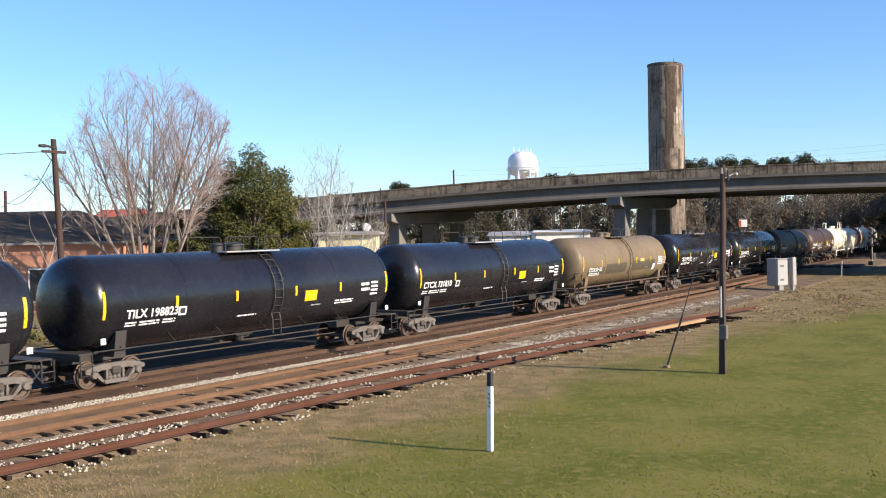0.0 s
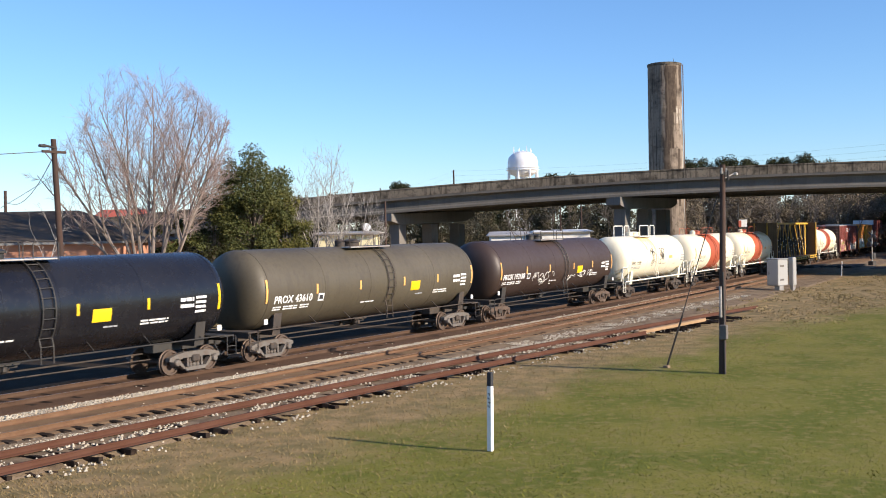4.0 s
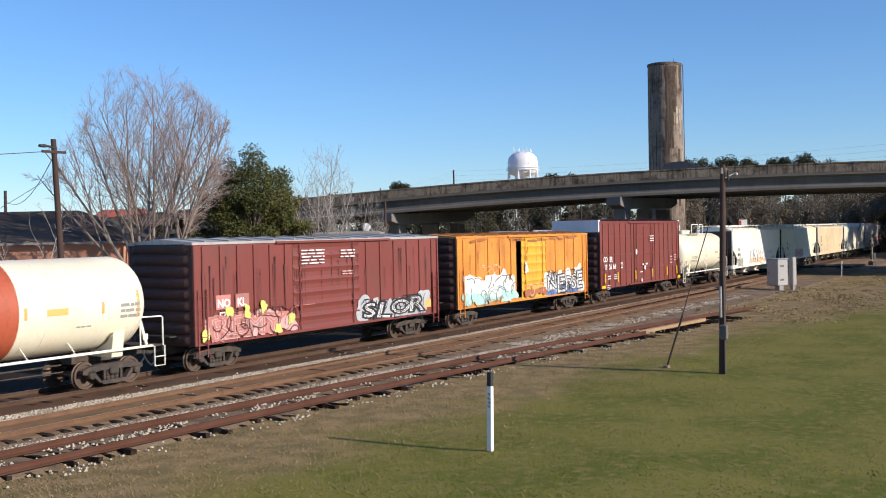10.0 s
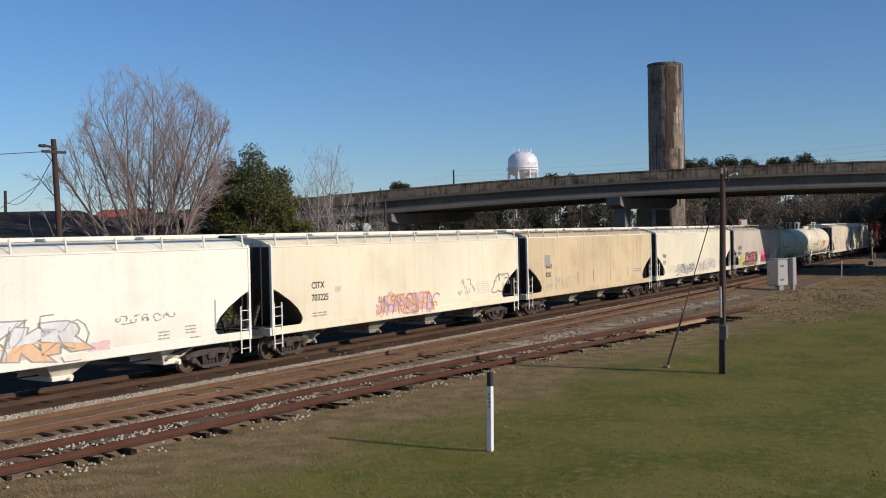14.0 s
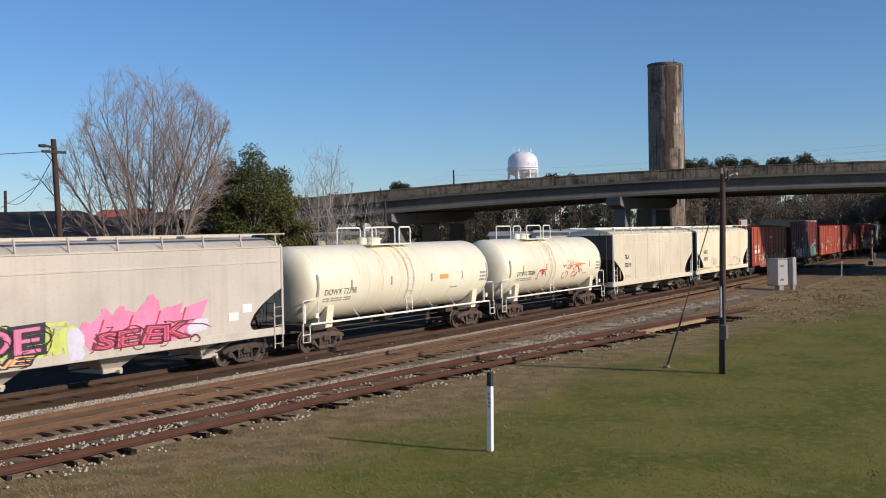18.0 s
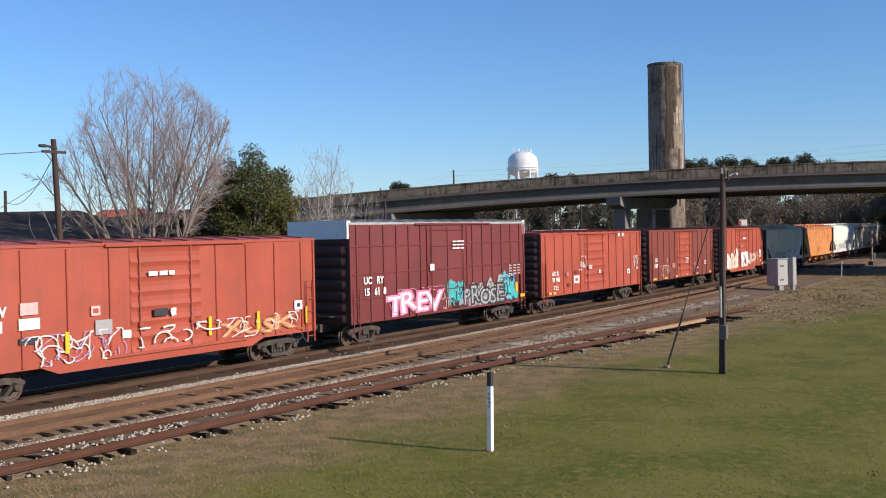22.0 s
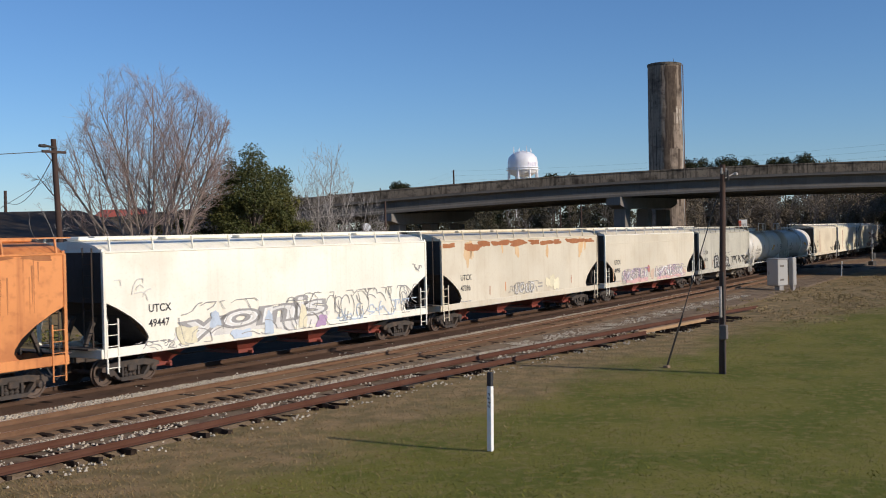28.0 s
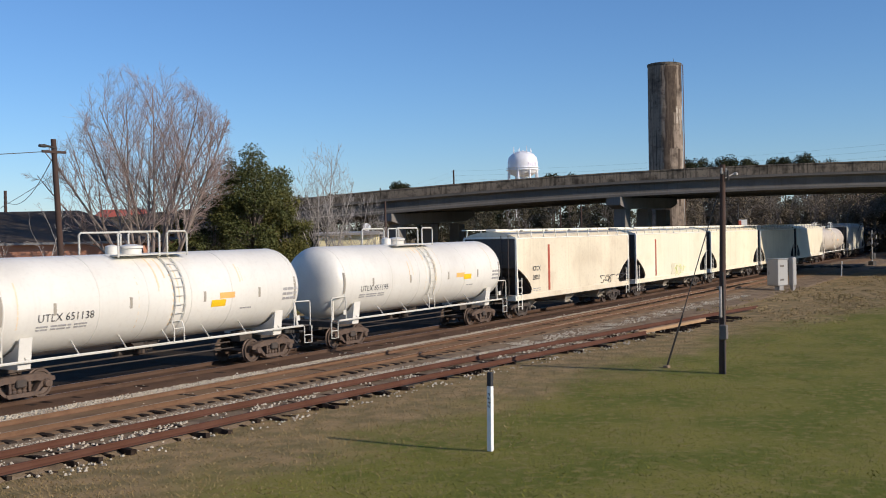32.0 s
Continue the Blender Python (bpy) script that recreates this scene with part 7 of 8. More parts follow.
piece(c, "VIBE", -8.1, -5.95, 1.05, 1.8, P_["silver"], P_["dim"], None, seed=32, shade=P_["ghost"])
piece(c, "EYKR", -3.1, 2.9, 1.06, 2.5, P_["white"], P_["dim"], None, seed=34, spread=0.9, fat=0.09, dip=P_["peach"], lean=0.04)
for k, (x, z, w, h) in enumerate(((-3.3, 1.3, 0.7, 0.5), (3.1, 1.35, 0.7, 0.4), (0.0, 1.3, 0.8, 0.35), (-4.4, 1.25, 1.2, 0.25))):
    blob(c, x, z, w, h, P_["faded_rose"] if k < 3 else P_["pale_ghost"], 330 + k, -1.604, 0.5, "faded pink spray mist", 24)
scrawl(c, 3.6, 2.0, 2.6, 0.25, P_["dim"], 35, 8, 0.03)
patch(c, 8.0, 8.06, 1.5, 2.5, P_["dim"], -1.6)
for x, z in ((5.4, 1.6), (6.6, 1.7), (6.8, 1.3)):
    bars(c, x, z, 3, 0.5, 0.06, P_["dim"], -1.6, int(x * 10))
c = put(hopper("pale beige covered hopper with faded pink graffiti", L_(), cream_paint, seed=18, trim=white_paint))
stencil(c, -7.5, 2.6, ["CITX", "703225"], 0.36)
cloud(c, -0.9, 1.55, 4.4, 0.85, P_["faded_rose"], 41, 9)
scrawl(c, -3.1, 1.15, 4.6, 0.85, P_["lilac"], 43, 14, 0.06)
scrawl(c, -3.1, 1.15, 4.6, 0.85, P_["peach"], 44, 14, 0.09)
scrawl(c, -3.0, 1.2, 4.4, 0.75, P_["orange"], 46, 10, 0.05, -1.62)
scrawl(c, 3.9, 1.7, 1.2, 0.7, P_["ghost"], 42, 5, 0.06)
bars(c, 5.4, 2.2, 6, 1.3, 0.06, P_["ghost"], -1.6, 47)
scrawl(c, 7.0, 1.6, 1.6, 0.9, P_["dim"], 45, 5, 0.06)
bars(c, -6.0, 2.5, 1, 0.4, 0.3, P_["ghost"], -1.6, 48)
c = put(hopper("sandy tan covered hopper", L_(), sand_paint, seed=19, trim=white_paint))
stencil(c, -7.4, 2.55, ["BNLX", "5250"], 0.34)
patch(c, -7.5, -6.8, 2.7, 3.3, P_["dim"], -1.6)
scrawl(c, -7.0, 1.4, 3.6, 0.6, P_["ghost"], 49, 6, 0.04)
for x in (-3.0, -0.6, 2.2, 5.2):
    patch(c, x, x + 0.05, 1.5, 2.2, rust_spots, -1.594, name="stain")
bars(c, 6.2, 2.0, 2, 1.5, 0.08, P_["dim"], -1.6, 50)
c = put(hopper("cream covered hopper with grey tags along its sill", L_(), ivory_paint, seed=20, trim=white_paint))
stencil(c, -8.4, 2.55, ["PAIX", "1037"], 0.36)
cloud(c, -6.6, 1.7, 2.6, 0.5, P_["faded_yellow"], 58, 4)
scrawl(c, -5.8, 1.15, 1.0, 0.8, P_["dim"], 55, 4, 0.04)
piece(c, "NEWEYS", -5.0, -0.7, 1.12, 1.95, P_["white"], P_["dim"], None, seed=53, spread=0.85, fat=0.06, shade=P_["pale_ghost"])
piece(c, "NEOWE", 0.5, 5.3, 1.15, 2.0, P_["fawn"], P_["pale_ghost"], None, seed=56, spread=0.9, fat=0.06, shade=P_["rose"], lean=0.3, rise=0.15)
scrawl(c, 0.5, 1.15, 4.8, 0.9, P_["white"], 59, 10, 0.05, -1.63)
scrawl(c, 6.9, 1.6, 1.0, 0.6, P_["black"], 57, 4, 0.03)
patch(c, 6.4, 6.8, 1.65, 1.95, P_["black"], -1.6)
patch(c, 6.5, 7.3, 1.28, 1.36, P_["yellow"], -1.6)
c = put(hopper("light grey covered hopper with pink and orange graffiti", L_(), grey_paint, seed=21, seam=True, trim=grey_paint, chute=grey_paint))
lay(c, "AOKX", -7.95, 2.6, 0.46, dark_mark, -1.6, 0.006)
lay(c, "90016", -8.0, 2.1, 0.46, dark_mark, -1.6, 0.006)
blob(c, -8.55, 2.25, 0.4, 0.5, P_["dim"], 69, -1.6, 0.5, "small grey emblem", 24)
bars(c, -8.0, 1.85, 3, 1.0, 0.05, P_["dim"], -1.6, 70)
cloud(c, -6.4, 1.55, 1.4, 0.9, P_["lime"], 66, 3)
cloud(c, -0.6, 1.6, 1.7, 0.9, P_["lime"], 60, 3)
scrawl(c, -7.2, 1.2, 7.4, 1.0, P_["lime"], 61, 14, 0.12, -1.604)
piece(c, "AFIDE", -6.0, -0.9, 1.2, 2.3, P_["pink"], P_["black"], None, y=-1.618, seed=63, spread=0.88, fat=0.08, shade=P_["hot_pink"])
piece(c, "NWNE", -6.5, -1.2, 1.06, 1.5, P_["orange"], P_["black"], None, y=-1.64, seed=67, spread=0.9, fat=0.06, shade=P_["peach"])
cloud(c, 2.8, 1.85, 4.6, 1.2, P_["hot_pink"], 64, 6)
for k in range(4):
    x = 1.0 + 1.15 * k
    part("graffiti", Shape().prism([(x, 1.75 + 0.04 * k), (x + 0.9, 1.8 + 0.04 * k), (x + 1.25, 2.42 + 0.05 * k), (x + 0.2, 2.2 + 0.05 * k)], -1.618, -1.612), P_["hot_pink"], c, "pink slanting block")
    part("graffiti", Shape().prism([(x - 0.03, 1.75 + 0.04 * k), (x + 0.03, 1.75 + 0.04 * k), (x + 0.24, 2.2 + 0.05 * k), (x + 0.17, 2.2 + 0.05 * k)], -1.624, -1.619), P_["red"], c, "dark edge of a pink block")
piece(c, "SEEK", 0.7, 5.0, 1.15, 1.85, P_["pink"], P_["dark_red"], None, y=-1.622, seed=65, spread=1.0, fat=0.06, rise=0.1, shade=P_["red"])
blob(c, 0.25, 1.5, 0.7, 0.9, P_["lilac_white"], 68, -1.612, 0.4, "pale sprayed wing", 30)
blob(c, 5.35, 1.75, 0.8, 0.5, P_["lilac_white"], 680, -1.612, 0.4, "pale sprayed wing", 30)
for x, z in ((6.7, 1.7), (7.4, 1.95)):
    patch(c, x, x + 0.5, z, z + 0.3, W, -1.6, "white stencilled panel")
patch(c, -8.2, -7.4, 1.12, 1.22, orange_mark, -1.64)
WT = dict(gear=running_gear, rail_mat=white_paint, frames="brown", fitted="white", mark=dark_mark, stripes=dark_streak, text=(0.34, -0.28))
put(tank_car("cream-white tank car with ladder and platform rails", L_(), ivory_paint, r=1.55, zc=2.7, word="DOWX 72398", seed=22, ladder_x=-0.42, text_x=-6.4, **WT))
c = put(tank_car("cream-white tank car with red graffiti", L_(), ivory_paint, r=1.55, zc=2.7, word="DOWX 70288", seed=23, ladder_x=-1.1, text_x=-5.3, **WT))
shell_scrawl(c, 0.5, -0.55, 3.0, 0.8, 1.55, 2.7, P_["red"], 71, 10, 0.045)
shell_scrawl(c, 1.2, -0.2, 0.8, 0.5, 1.55, 2.7, P_["peach"], 73, 4, 0.06)
shell_scrawl(c, -2.9, -0.45, 0.8, 0.5, 1.55, 2.7, P_["red"], 72, 4, 0.07)
c = put(hopper("weathered beige-grey covered hopper", L_(), beige_paint, seed=24, trim=white_paint, seam=True))
stencil(c, -6.25, 2.7, ["TILX", "525149"], 0.4)
for x in (-4.3, -1.8, 0.6, 3.0, 5.4):
    part("panel_seam", Shape().box(x, -1.596, 2.8, 0.03, 0.02, 2.8), beige_paint, c)
drips(c, -6.5, 7.5, 1.4, 2.4, P_["fawn"], 9, 240, -1.593, "dark streak of dirt")
bars(c, 4.4, 3.0, 5, 0.6, 0.06, P_["ghost"], -1.6, 241)
patch(c, -7.2, -7.12, 1.4, 2.1, P_["peach"], -1.6)
c = put(hopper("cream covered hopper with dark end openings", L_(), cream_paint, seed=25, trim=white_paint, bays=3))
stencil(c, -6.25, 2.55, ["AOKX", "206432"], 0.4)
scrawl(c, -4.2, 1.6, 1.7, 0.6, P_["ghost"], 171, 6, 0.03)
scrawl(c, -1.5, 1.5, 2.0, 0.6, P_["dim"], 172, 6, 0.025)
scrawl(c, 1.8, 1.4, 2.6, 0.7, P_["ghost"], 173, 6, 0.03)
patch(c, 4.9, 5.3, 1.5, 1.85, P_["dim"], -1.6)
for i, x in enumerate((-7.0, -5.6, -4.4, -2.2, -0.6, 1.9, 4.4)):
    blob(c, x, 1.36, 1.4, 0.14, pale_rust, 350 + i, -1.593, 0.5, "faint rust above the sill")
c = put(box_car("red-orange ribbed box car with graffiti on its lower panels", L_(), box_red, seed=26, door=(0.13, 3.1), ribs=4, roof_paint=box_red, roof_z=4.6, deep=True))
lay(c, "ATW", -6.88, 2.55, 0.4, W, -1.61, 0.015)
for x0, x1, z in ((-6.85, -6.1, 2.1), (-5.55, -4.85, 2.12)):
    patch(c, x0, x1, z, z + 0.33, W, -1.61)
for x0, x1, z0, z1, m in ((-5.55, -4.95, 1.7, 1.9, dark_mark), (-5.5, -4.9, 2.55, 2.9, P_["rose"]), (-3.0, -2.65, 2.35, 2.65, P_["rose"]), (-2.85, -2.2, 1.75, 2.2, P_["dim"]), (-1.8, -1.45, 1.55, 1.8, W)):
    patch(c, x0, x1, z0, z1, m, -1.611, name="repaint_patch")
patch(c, -2.93, -2.72, 2.43, 2.57, box_red, -1.616)
scrawl(c, -5.2, 1.0, 3.4, 0.9, P_["pale_ghost"], 81, 9, 0.05, -1.62)
scrawl(c, -5.2, 1.0, 3.4, 0.9, P_["lilac"], 85, 9, 0.035, -1.616)
bars(c, -0.8, 3.55, 1, 1.2, 0.2, W, -1.71, 10)
patch(c, -0.55, 0.05, 2.15, 2.4, dark_mark, -1.7)
blob(c, 0.3, 2.25, 0.25, 0.25, W, 86, -1.7, 0.3, "white chalk mark", 16)
scrawl(c, -1.3, 1.2, 3.0, 0.6, P_["pale_ghost"], 82, 4, 0.06, -1.7)
piece(c, "XUSK", 2.4, 6.8, 1.1, 1.75, P_["peach"], P_["rust_spray"], None, seed=83, spread=0.95, fat=0.05, shade=P_["orange"])
scrawl(c, 2.2, 1.1, 4.6, 0.7, P_["pale_ghost"], 87, 9, 0.04, -1.63)
cloud(c, 1.2, 0.9, 7.0, 0.16, P_["ghost"], 84, 10, -1.64)
for x in (-6.9, -4.0, 1.95, 4.4, 7.15):
    patch(c, x, x + 0.14, 1.3, 1.95, yellow_mark, -1.65)
patch(c, 6.55, 7.0, 1.85, 2.2, W, -1.612)
patch(c, 6.68, 6.88, 1.95, 2.1, dark_mark, -1.617)
c = put(box_car("tall dark maroon box car with white and teal graffiti", L_(), deep_maroon, seed=27, roof_z=5.2, door=(-0.06, 3.7), ribs=6, grid=True, roof_paint=galvanised, upper=0.75))
lay(c, "UC   RY", -6.9, 2.58, 0.42, W, -1.61, 0.015)
lay(c, "15   61  8", -6.9, 2.1, 0.42, W, -1.61, 0.015)
piece(c, "TREV", -5.3, -0.45, 0.98, 2.15, P_["white"], P_["hot_pink"], None, seed=92, spread=0.85, fat=0.06, rise=0.05)
scrawl(c, -0.9, 1.1, 0.9, 0.7, P_["rose"], 91, 4, 0.03, -1.63)
cloud(c, 0.6, 1.75, 1.5, 1.3, P_["teal"], 93, 3)
scrawl(c, -0.1, 1.1, 1.4, 1.2, P_["black"], 94, 4, 0.08)
scrawl(c, -0.1, 1.2, 1.4, 1.1, P_["sky"], 97, 3, 0.1)
cloud(c, 6.0, 1.75, 1.7, 1.4, P_["teal"], 95, 3)
scrawl(c, 5.3, 1.1, 1.5, 1.2, P_["black"], 901, 3, 0.07)
scrawl(c, 5.3, 1.2, 1.6, 1.2, P_["sky"], 98, 3, 0.1)
piece(c, "PROSE", 1.2, 5.6, 0.98, 2.15, P_["silver"], P_["black"], P_["dim"], seed=96, spread=0.92, fat=0.07, shade=P_["dim"])
bars(c, 0.2, 4.25, 3, 1.1, 0.09, W, -1.69, 11)
patch(c, -1.8, -1.45, 2.95, 3.25, W, -1.69)
patch(c, 6.65, 6.9, 1.5, 2.0, yellow_mark, -1.64)
patch(c, 7.15, 7.65, 1.2, 1.36, yellow_mark, -1.66)
for x in (6.0, 6.5, 6.95):
    bars(c, x, 2.9, 4, 0.3, 0.08, P_["ghost"], -1.61, int(x * 10))
c = put(box_car("orange-red ribbed box car with white stencils", L_(), box_red, seed=28, door=(-0.1, 3.26), ribs=5, roof_paint=box_red, roof_z=4.55))
lay(c, "AG  R", -6.45, 2.1, 0.34, W, -1.61, 0.012)
lay(c, "78  986", -6.45, 1.75, 0.34, W, -1.61, 0.012)
bars(c, -6.3, 1.5, 3, 0.7, 0.05, W, -1.61, 280)
patch(c, -3.45, -2.65, 1.54, 1.98, W, -1.61)
patch(c, -3.25, -2.85, 1.66, 1.84, box_red, -1.615)
for x0, x1, z0, z1, m in ((-4.5, -4.2, 2.0, 2.25, P_["dusty_rose"]), (-4.3, -3.9, 1.4, 1.6, box_brown), (-3.3, -2.7, 2.1, 2.3, box_brown), (-1.4, -0.9, 2.3, 2.55, P_["rose"]), (0.2, 0.4, 2.0, 2.2, W)):
    patch(c, x0, x1, z0, z1, m, -1.611 if x1 < -1.7 else -1.7, name="repaint_patch")
patch(c, 5.2, 5.65, 1.75, 2.05, W, -1.61)
patch(c, 5.32, 5.53, 1.83, 1.97, dark_mark, -1.615)
for x in (-7.0, -6.4):
    patch(c, x, x + 0.4, 1.05, 1.2, orange_mark, -1.64)
scrawl(c, -2.4, 2.3, 0.7, 0.8, P_["pale_ghost"], 99, 3, 0.05)
scrawl(c, 6.3, 2.0, 0.8, 0.9, P_["pale_ghost"], 100, 4, 0.05)
for x in (3.6, 4.3):
    patch(c, x, x + 0.3, 4.2, 4.42, W, -1.62, name="marking")
c = put(box_car("brown-red ribbed box car with a brighter red door", L_(), box_brown, seed=29, door=(0.18, 3.3), ribs=5, door_paint=box_red, roof_paint=box_brown, roof_z=4.55))
lay(c, "LRS", -6.75, 2.3, 0.36, W, -1.61, 0.012)
lay(c, "3787", -6.85, 1.88, 0.36, W, -1.61, 0.012)
scrawl(c, -5.7, 1.1, 1.8, 0.9, P_["rose"], 101, 4, 0.035)
scrawl(c, -5.6, 1.05, 1.6, 0.9, P_["peach"], 107, 3, 0.03)
for x0, x1, z0, z1, m in ((-2.9, -2.2, 1.75, 2.1, P_["dusty_rose"]), (-4.2, -3.9, 2.2, 2.5, P_["dusty_rose"]), (2.5, 2.8, 1.75, 2.0, P_["dusty_rose"]), (3.1, 3.6, 1.5, 1.6, P_["rose"]), (6.4, 6.9, 1.6, 1.9, box_red)):
    patch(c, x0, x1, z0, z1, m, -1.611, name="repaint_patch")
patch(c, 5.3, 5.75, 1.75, 2.05, W, -1.61)
patch(c, 5.42, 5.63, 1.83, 1.97, dark_mark, -1.615)
for x in (-7.3, -6.9, -4.6, -2.2, 0.4, 3.0, 6.5):
    patch(c, x, x + 0.45, 1.02, 1.17, orange_mark, -1.64)
bars(c, 0.0, 2.4, 5, 0.8, 0.05, W, -1.71, 12)
bars(c, 0.2, 3.2, 1, 0.5, 0.05, W, -1.71, 17)
c = put(box_car("red ribbed box car with large white graffiti", L_(), box_red, seed=30, door=(0.02, 3.2), ribs=4, roof_paint=box_red, roof_z=4.55, deep=True))
lay(c, "ATW", -6.95, 2.5, 0.4, W, -1.61, 0.015)
patch(c, -6.9, -6.05, 2.02, 2.32, W, -1.61)
patch(c, -5.65, -5.15, 2.0, 2.35, W, -1.61)
piece(c, "HUL", -5.2, -1.75, 0.98, 2.2, P_["white"], P_["peach"], P_["white"], seed=102, fat=0.06, spread=0.95, shade=P_["ghost"], wing=1.15)
patch(c, -3.35, -3.05, 2.35, 2.65, P_["rose"], -1.611, name="repaint_patch")
blob(c, 0.45, 1.5, 2.9, 1.4, P_["white"], 105, -1.69, 0.3, "white sprayed bubble")
scrawl(c, -0.6, 1.1, 2.2, 1.0, P_["black"], 106, 4, 0.04, -1.71)
blob(c, 0.4, 1.5, 0.5, 0.5, P_["red"], 108, -1.7, 0.4, "red sprayed heart", 24)
piece(c, "JUB", 2.1, 4.8, 1.25, 2.2, P_["peach"], P_["pale_ghost"], None, seed=103, fat=0.06, shade=P_["rust_spray"])
bars(c, 5.2, 2.2, 3, 0.5, 0.1, P_["peach"], -1.61, 109)
patch(c, 6.3, 6.9, 1.75, 2.45, W, -1.61)
patch(c, 6.45, 6.75, 1.85, 2.15, dark_mark, -1.615)
for x, z in ((-7.5, 1.15), (-6.6, 1.1), (6.35, 1.3), (7.1, 1.0)):
    patch(c, x, x + 0.5, z, z + 0.2, orange_mark, -1.64)
bars(c, -0.4, 3.6, 1, 1.2, 0.2, W, -1.71, 13)
bars(c, -1.2, 2.9, 1, 0.7, 0.07, W, -1.71, 18)
c = put(hopper("grey-white covered hopper with dark bubble graffiti", L_(), pale_grey, seed=31, trim=pale_grey))
stencil(c, -7.5, 2.5, ["OURX", "37139"], 0.34)
scrawl(c, -7.8, 1.2, 2.0, 0.6, P_["lime"], 113, 4, 0.06)
piece(c, "INEKTGESYOMB", -6.2, 6.6, 1.1, 2.05, P_["white"], P_["black"], P_["pale_ghost"], seed=111, spread=0.9, fat=0.05, shade=P_["white"])
c = put(hopper("rusty orange covered hopper", L_(), orange_hop, seed=32, trim=orange_hop, chute=orange_hop))
scrawl(c, -0.85, 1.45, 0.9, 0.55, P_["black"], 114, 4, 0.035)
for x, z in ((6.6, 1.95), (-6.6, 2.0)):
    patch(c, x, x + 0.4, z, z + 0.35, W, -1.6, "white stencilled panel")
    patch(c, x + 0.06, x + 0.34, z + 0.06, z + 0.29, dark_mark, -1.606)
drips(c, -9.0, 9.0, 2.6, 4.3, rust_spots, 34, 115, -1.593, "dark rust run")
drips(c, -9.0, 9.0, 1.4, 4.2, P_["peach"], 14, 116, -1.5935, "pale worn streak")
for k in range(14):
    rnd = random.Random(1150 + k)
    blob(c, -8.6 + 1.3 * k, 4.2, rnd.uniform(0.9, 1.5), rnd.uniform(0.12, 0.3), rust_spots, 960 + k, -1.592, 0.5, "rust below the roof edge", 24)
c = put(hopper("white covered hopper with large pale graffiti letters", L_(), white_paint, seed=33, trim=white_paint, chute=box_brown))
stencil(c, -7.4, 2.3, ["UTCX", "49447"], 0.36)
cloud(c, -2.1, 1.45, 8.0, 0.6, P_["pale_ghost"], 124, 9)
piece(c, "yonis", -6.2, 1.95, 1.1, 2.25, P_["white"], P_["dim"], None, y=-1.616, seed=121, spread=0.98, fat=0.06, rise=0.2, shade=P_["pale_ghost"])
for k, (x, z, w, h, m) in enumerate(((-5.7, 1.35, 0.9, 0.6, "faded_yellow"), (-3.0, 1.25, 0.9, 0.35, "pale_blue"), (-1.6, 1.5, 0.5, 0.8, "pale_blue"), (0.3, 1.6, 0.4, 0.9, "faded_yellow"), (1.5, 1.35, 0.6, 0.4, "lilac"), (-4.4, 1.9, 0.5, 0.5, "pale_blue"))):
    blob(c, x, z, w, h, P_[m], 128 + k, -1.634, 0.4, "pastel sprayed fill", 24)
scrawl(c, 2.2, 1.2, 6.2, 1.2, P_["dim"], 122, 20, 0.035)
scrawl(c, 2.4, 1.2, 5.6, 0.6, P_["pale_blue"], 126, 14, 0.06)
scrawl(c, -8.6, 2.6, 1.1, 0.8, P_["ghost"], 123, 4, 0.05)
scrawl(c, -8.0, 1.05, 2.0, 0.3, P_["dim"], 129, 6, 0.03)
scrawl(c, 8.0, 2.9, 0.9, 0.4, P_["dim"], 127, 3, 0.04)
c = put(hopper("pale covered hopper with rust running down from its roof", L_(), worn_cream, seed=34, trim=beige_paint, chute=box_brown))
stencil(c, -7.5, 2.35, ["UTCX", "47396"], 0.38)
for i, (x, w, h) in enumerate(((-8.5, 1.3, 0.2), (-6.5, 1.5, 0.35), (-5.0, 1.2, 0.25), (-3.4, 1.5, 0.28), (-1.6, 1.9, 0.3), (0.4, 1.2, 0.24), (2.0, 1.4, 0.26), (3.6, 1.1, 0.24), (5.1, 1.2, 0.26), (6.6, 1.2, 0.28), (8.1, 1.1, 0.24))):
    blob(c, x, 4.17 - h / 2, w, h, rust_spots, 300 + i, -1.592, 0.5, "rust stain below the roof edge")
for i, (x, w, h) in enumerate(((-6.7, 0.7, 1.0), (-6.3, 0.3, 0.7), (-1.6, 0.5, 0.6), (2.2, 0.3, 0.7), (6.8, 0.7, 0.9), (-3.2, 0.2, 0.4), (7.4, 0.3, 0.6))):
    blob(c, x, 4.0 - h / 2, w, h, pale_rust, 330 + i, -1.5915, 0.6, "faint rust run")
cloud(c, 2.8, 1.7, 1.4, 0.6, P_["faded_yellow"], 132, 3)
piece(c, "UOUD", -1.9, 0.5, 1.35, 1.95, P_["pale_ghost"], P_["dim"], None, seed=131, fat=0.03)
scrawl(c, -2.4, 1.5, 0.5, 0.4, P_["dim"], 133, 3, 0.02)
bars(c, 0.9, 1.8, 2, 0.6, 0.1, P_["dim"], -1.6, 134)
for x, z, m in ((-4.6, 1.5, "rust_spray"), (-2.9, 1.6, "orange"), (2.9, 1.6, "yellow"), (5.3, 1.6, "rust_spray")):
    patch(c, x, x + 0.06, z, z + 0.45, P_[m], -1.6)
c = put(hopper("cream covered hopper with lilac and pink graffiti", L_(), worn_cream, seed=35, trim=white_paint, chute=box_brown, seam=True))
stencil(c, -7.65, 2.4, ["UTCX", "49790"], 0.4)
blob(c, -6.6, 1.1, 0.8, 0.5, P_["fawn"], 147, -1.604, 0.3, "tan sprayed patch", 28)
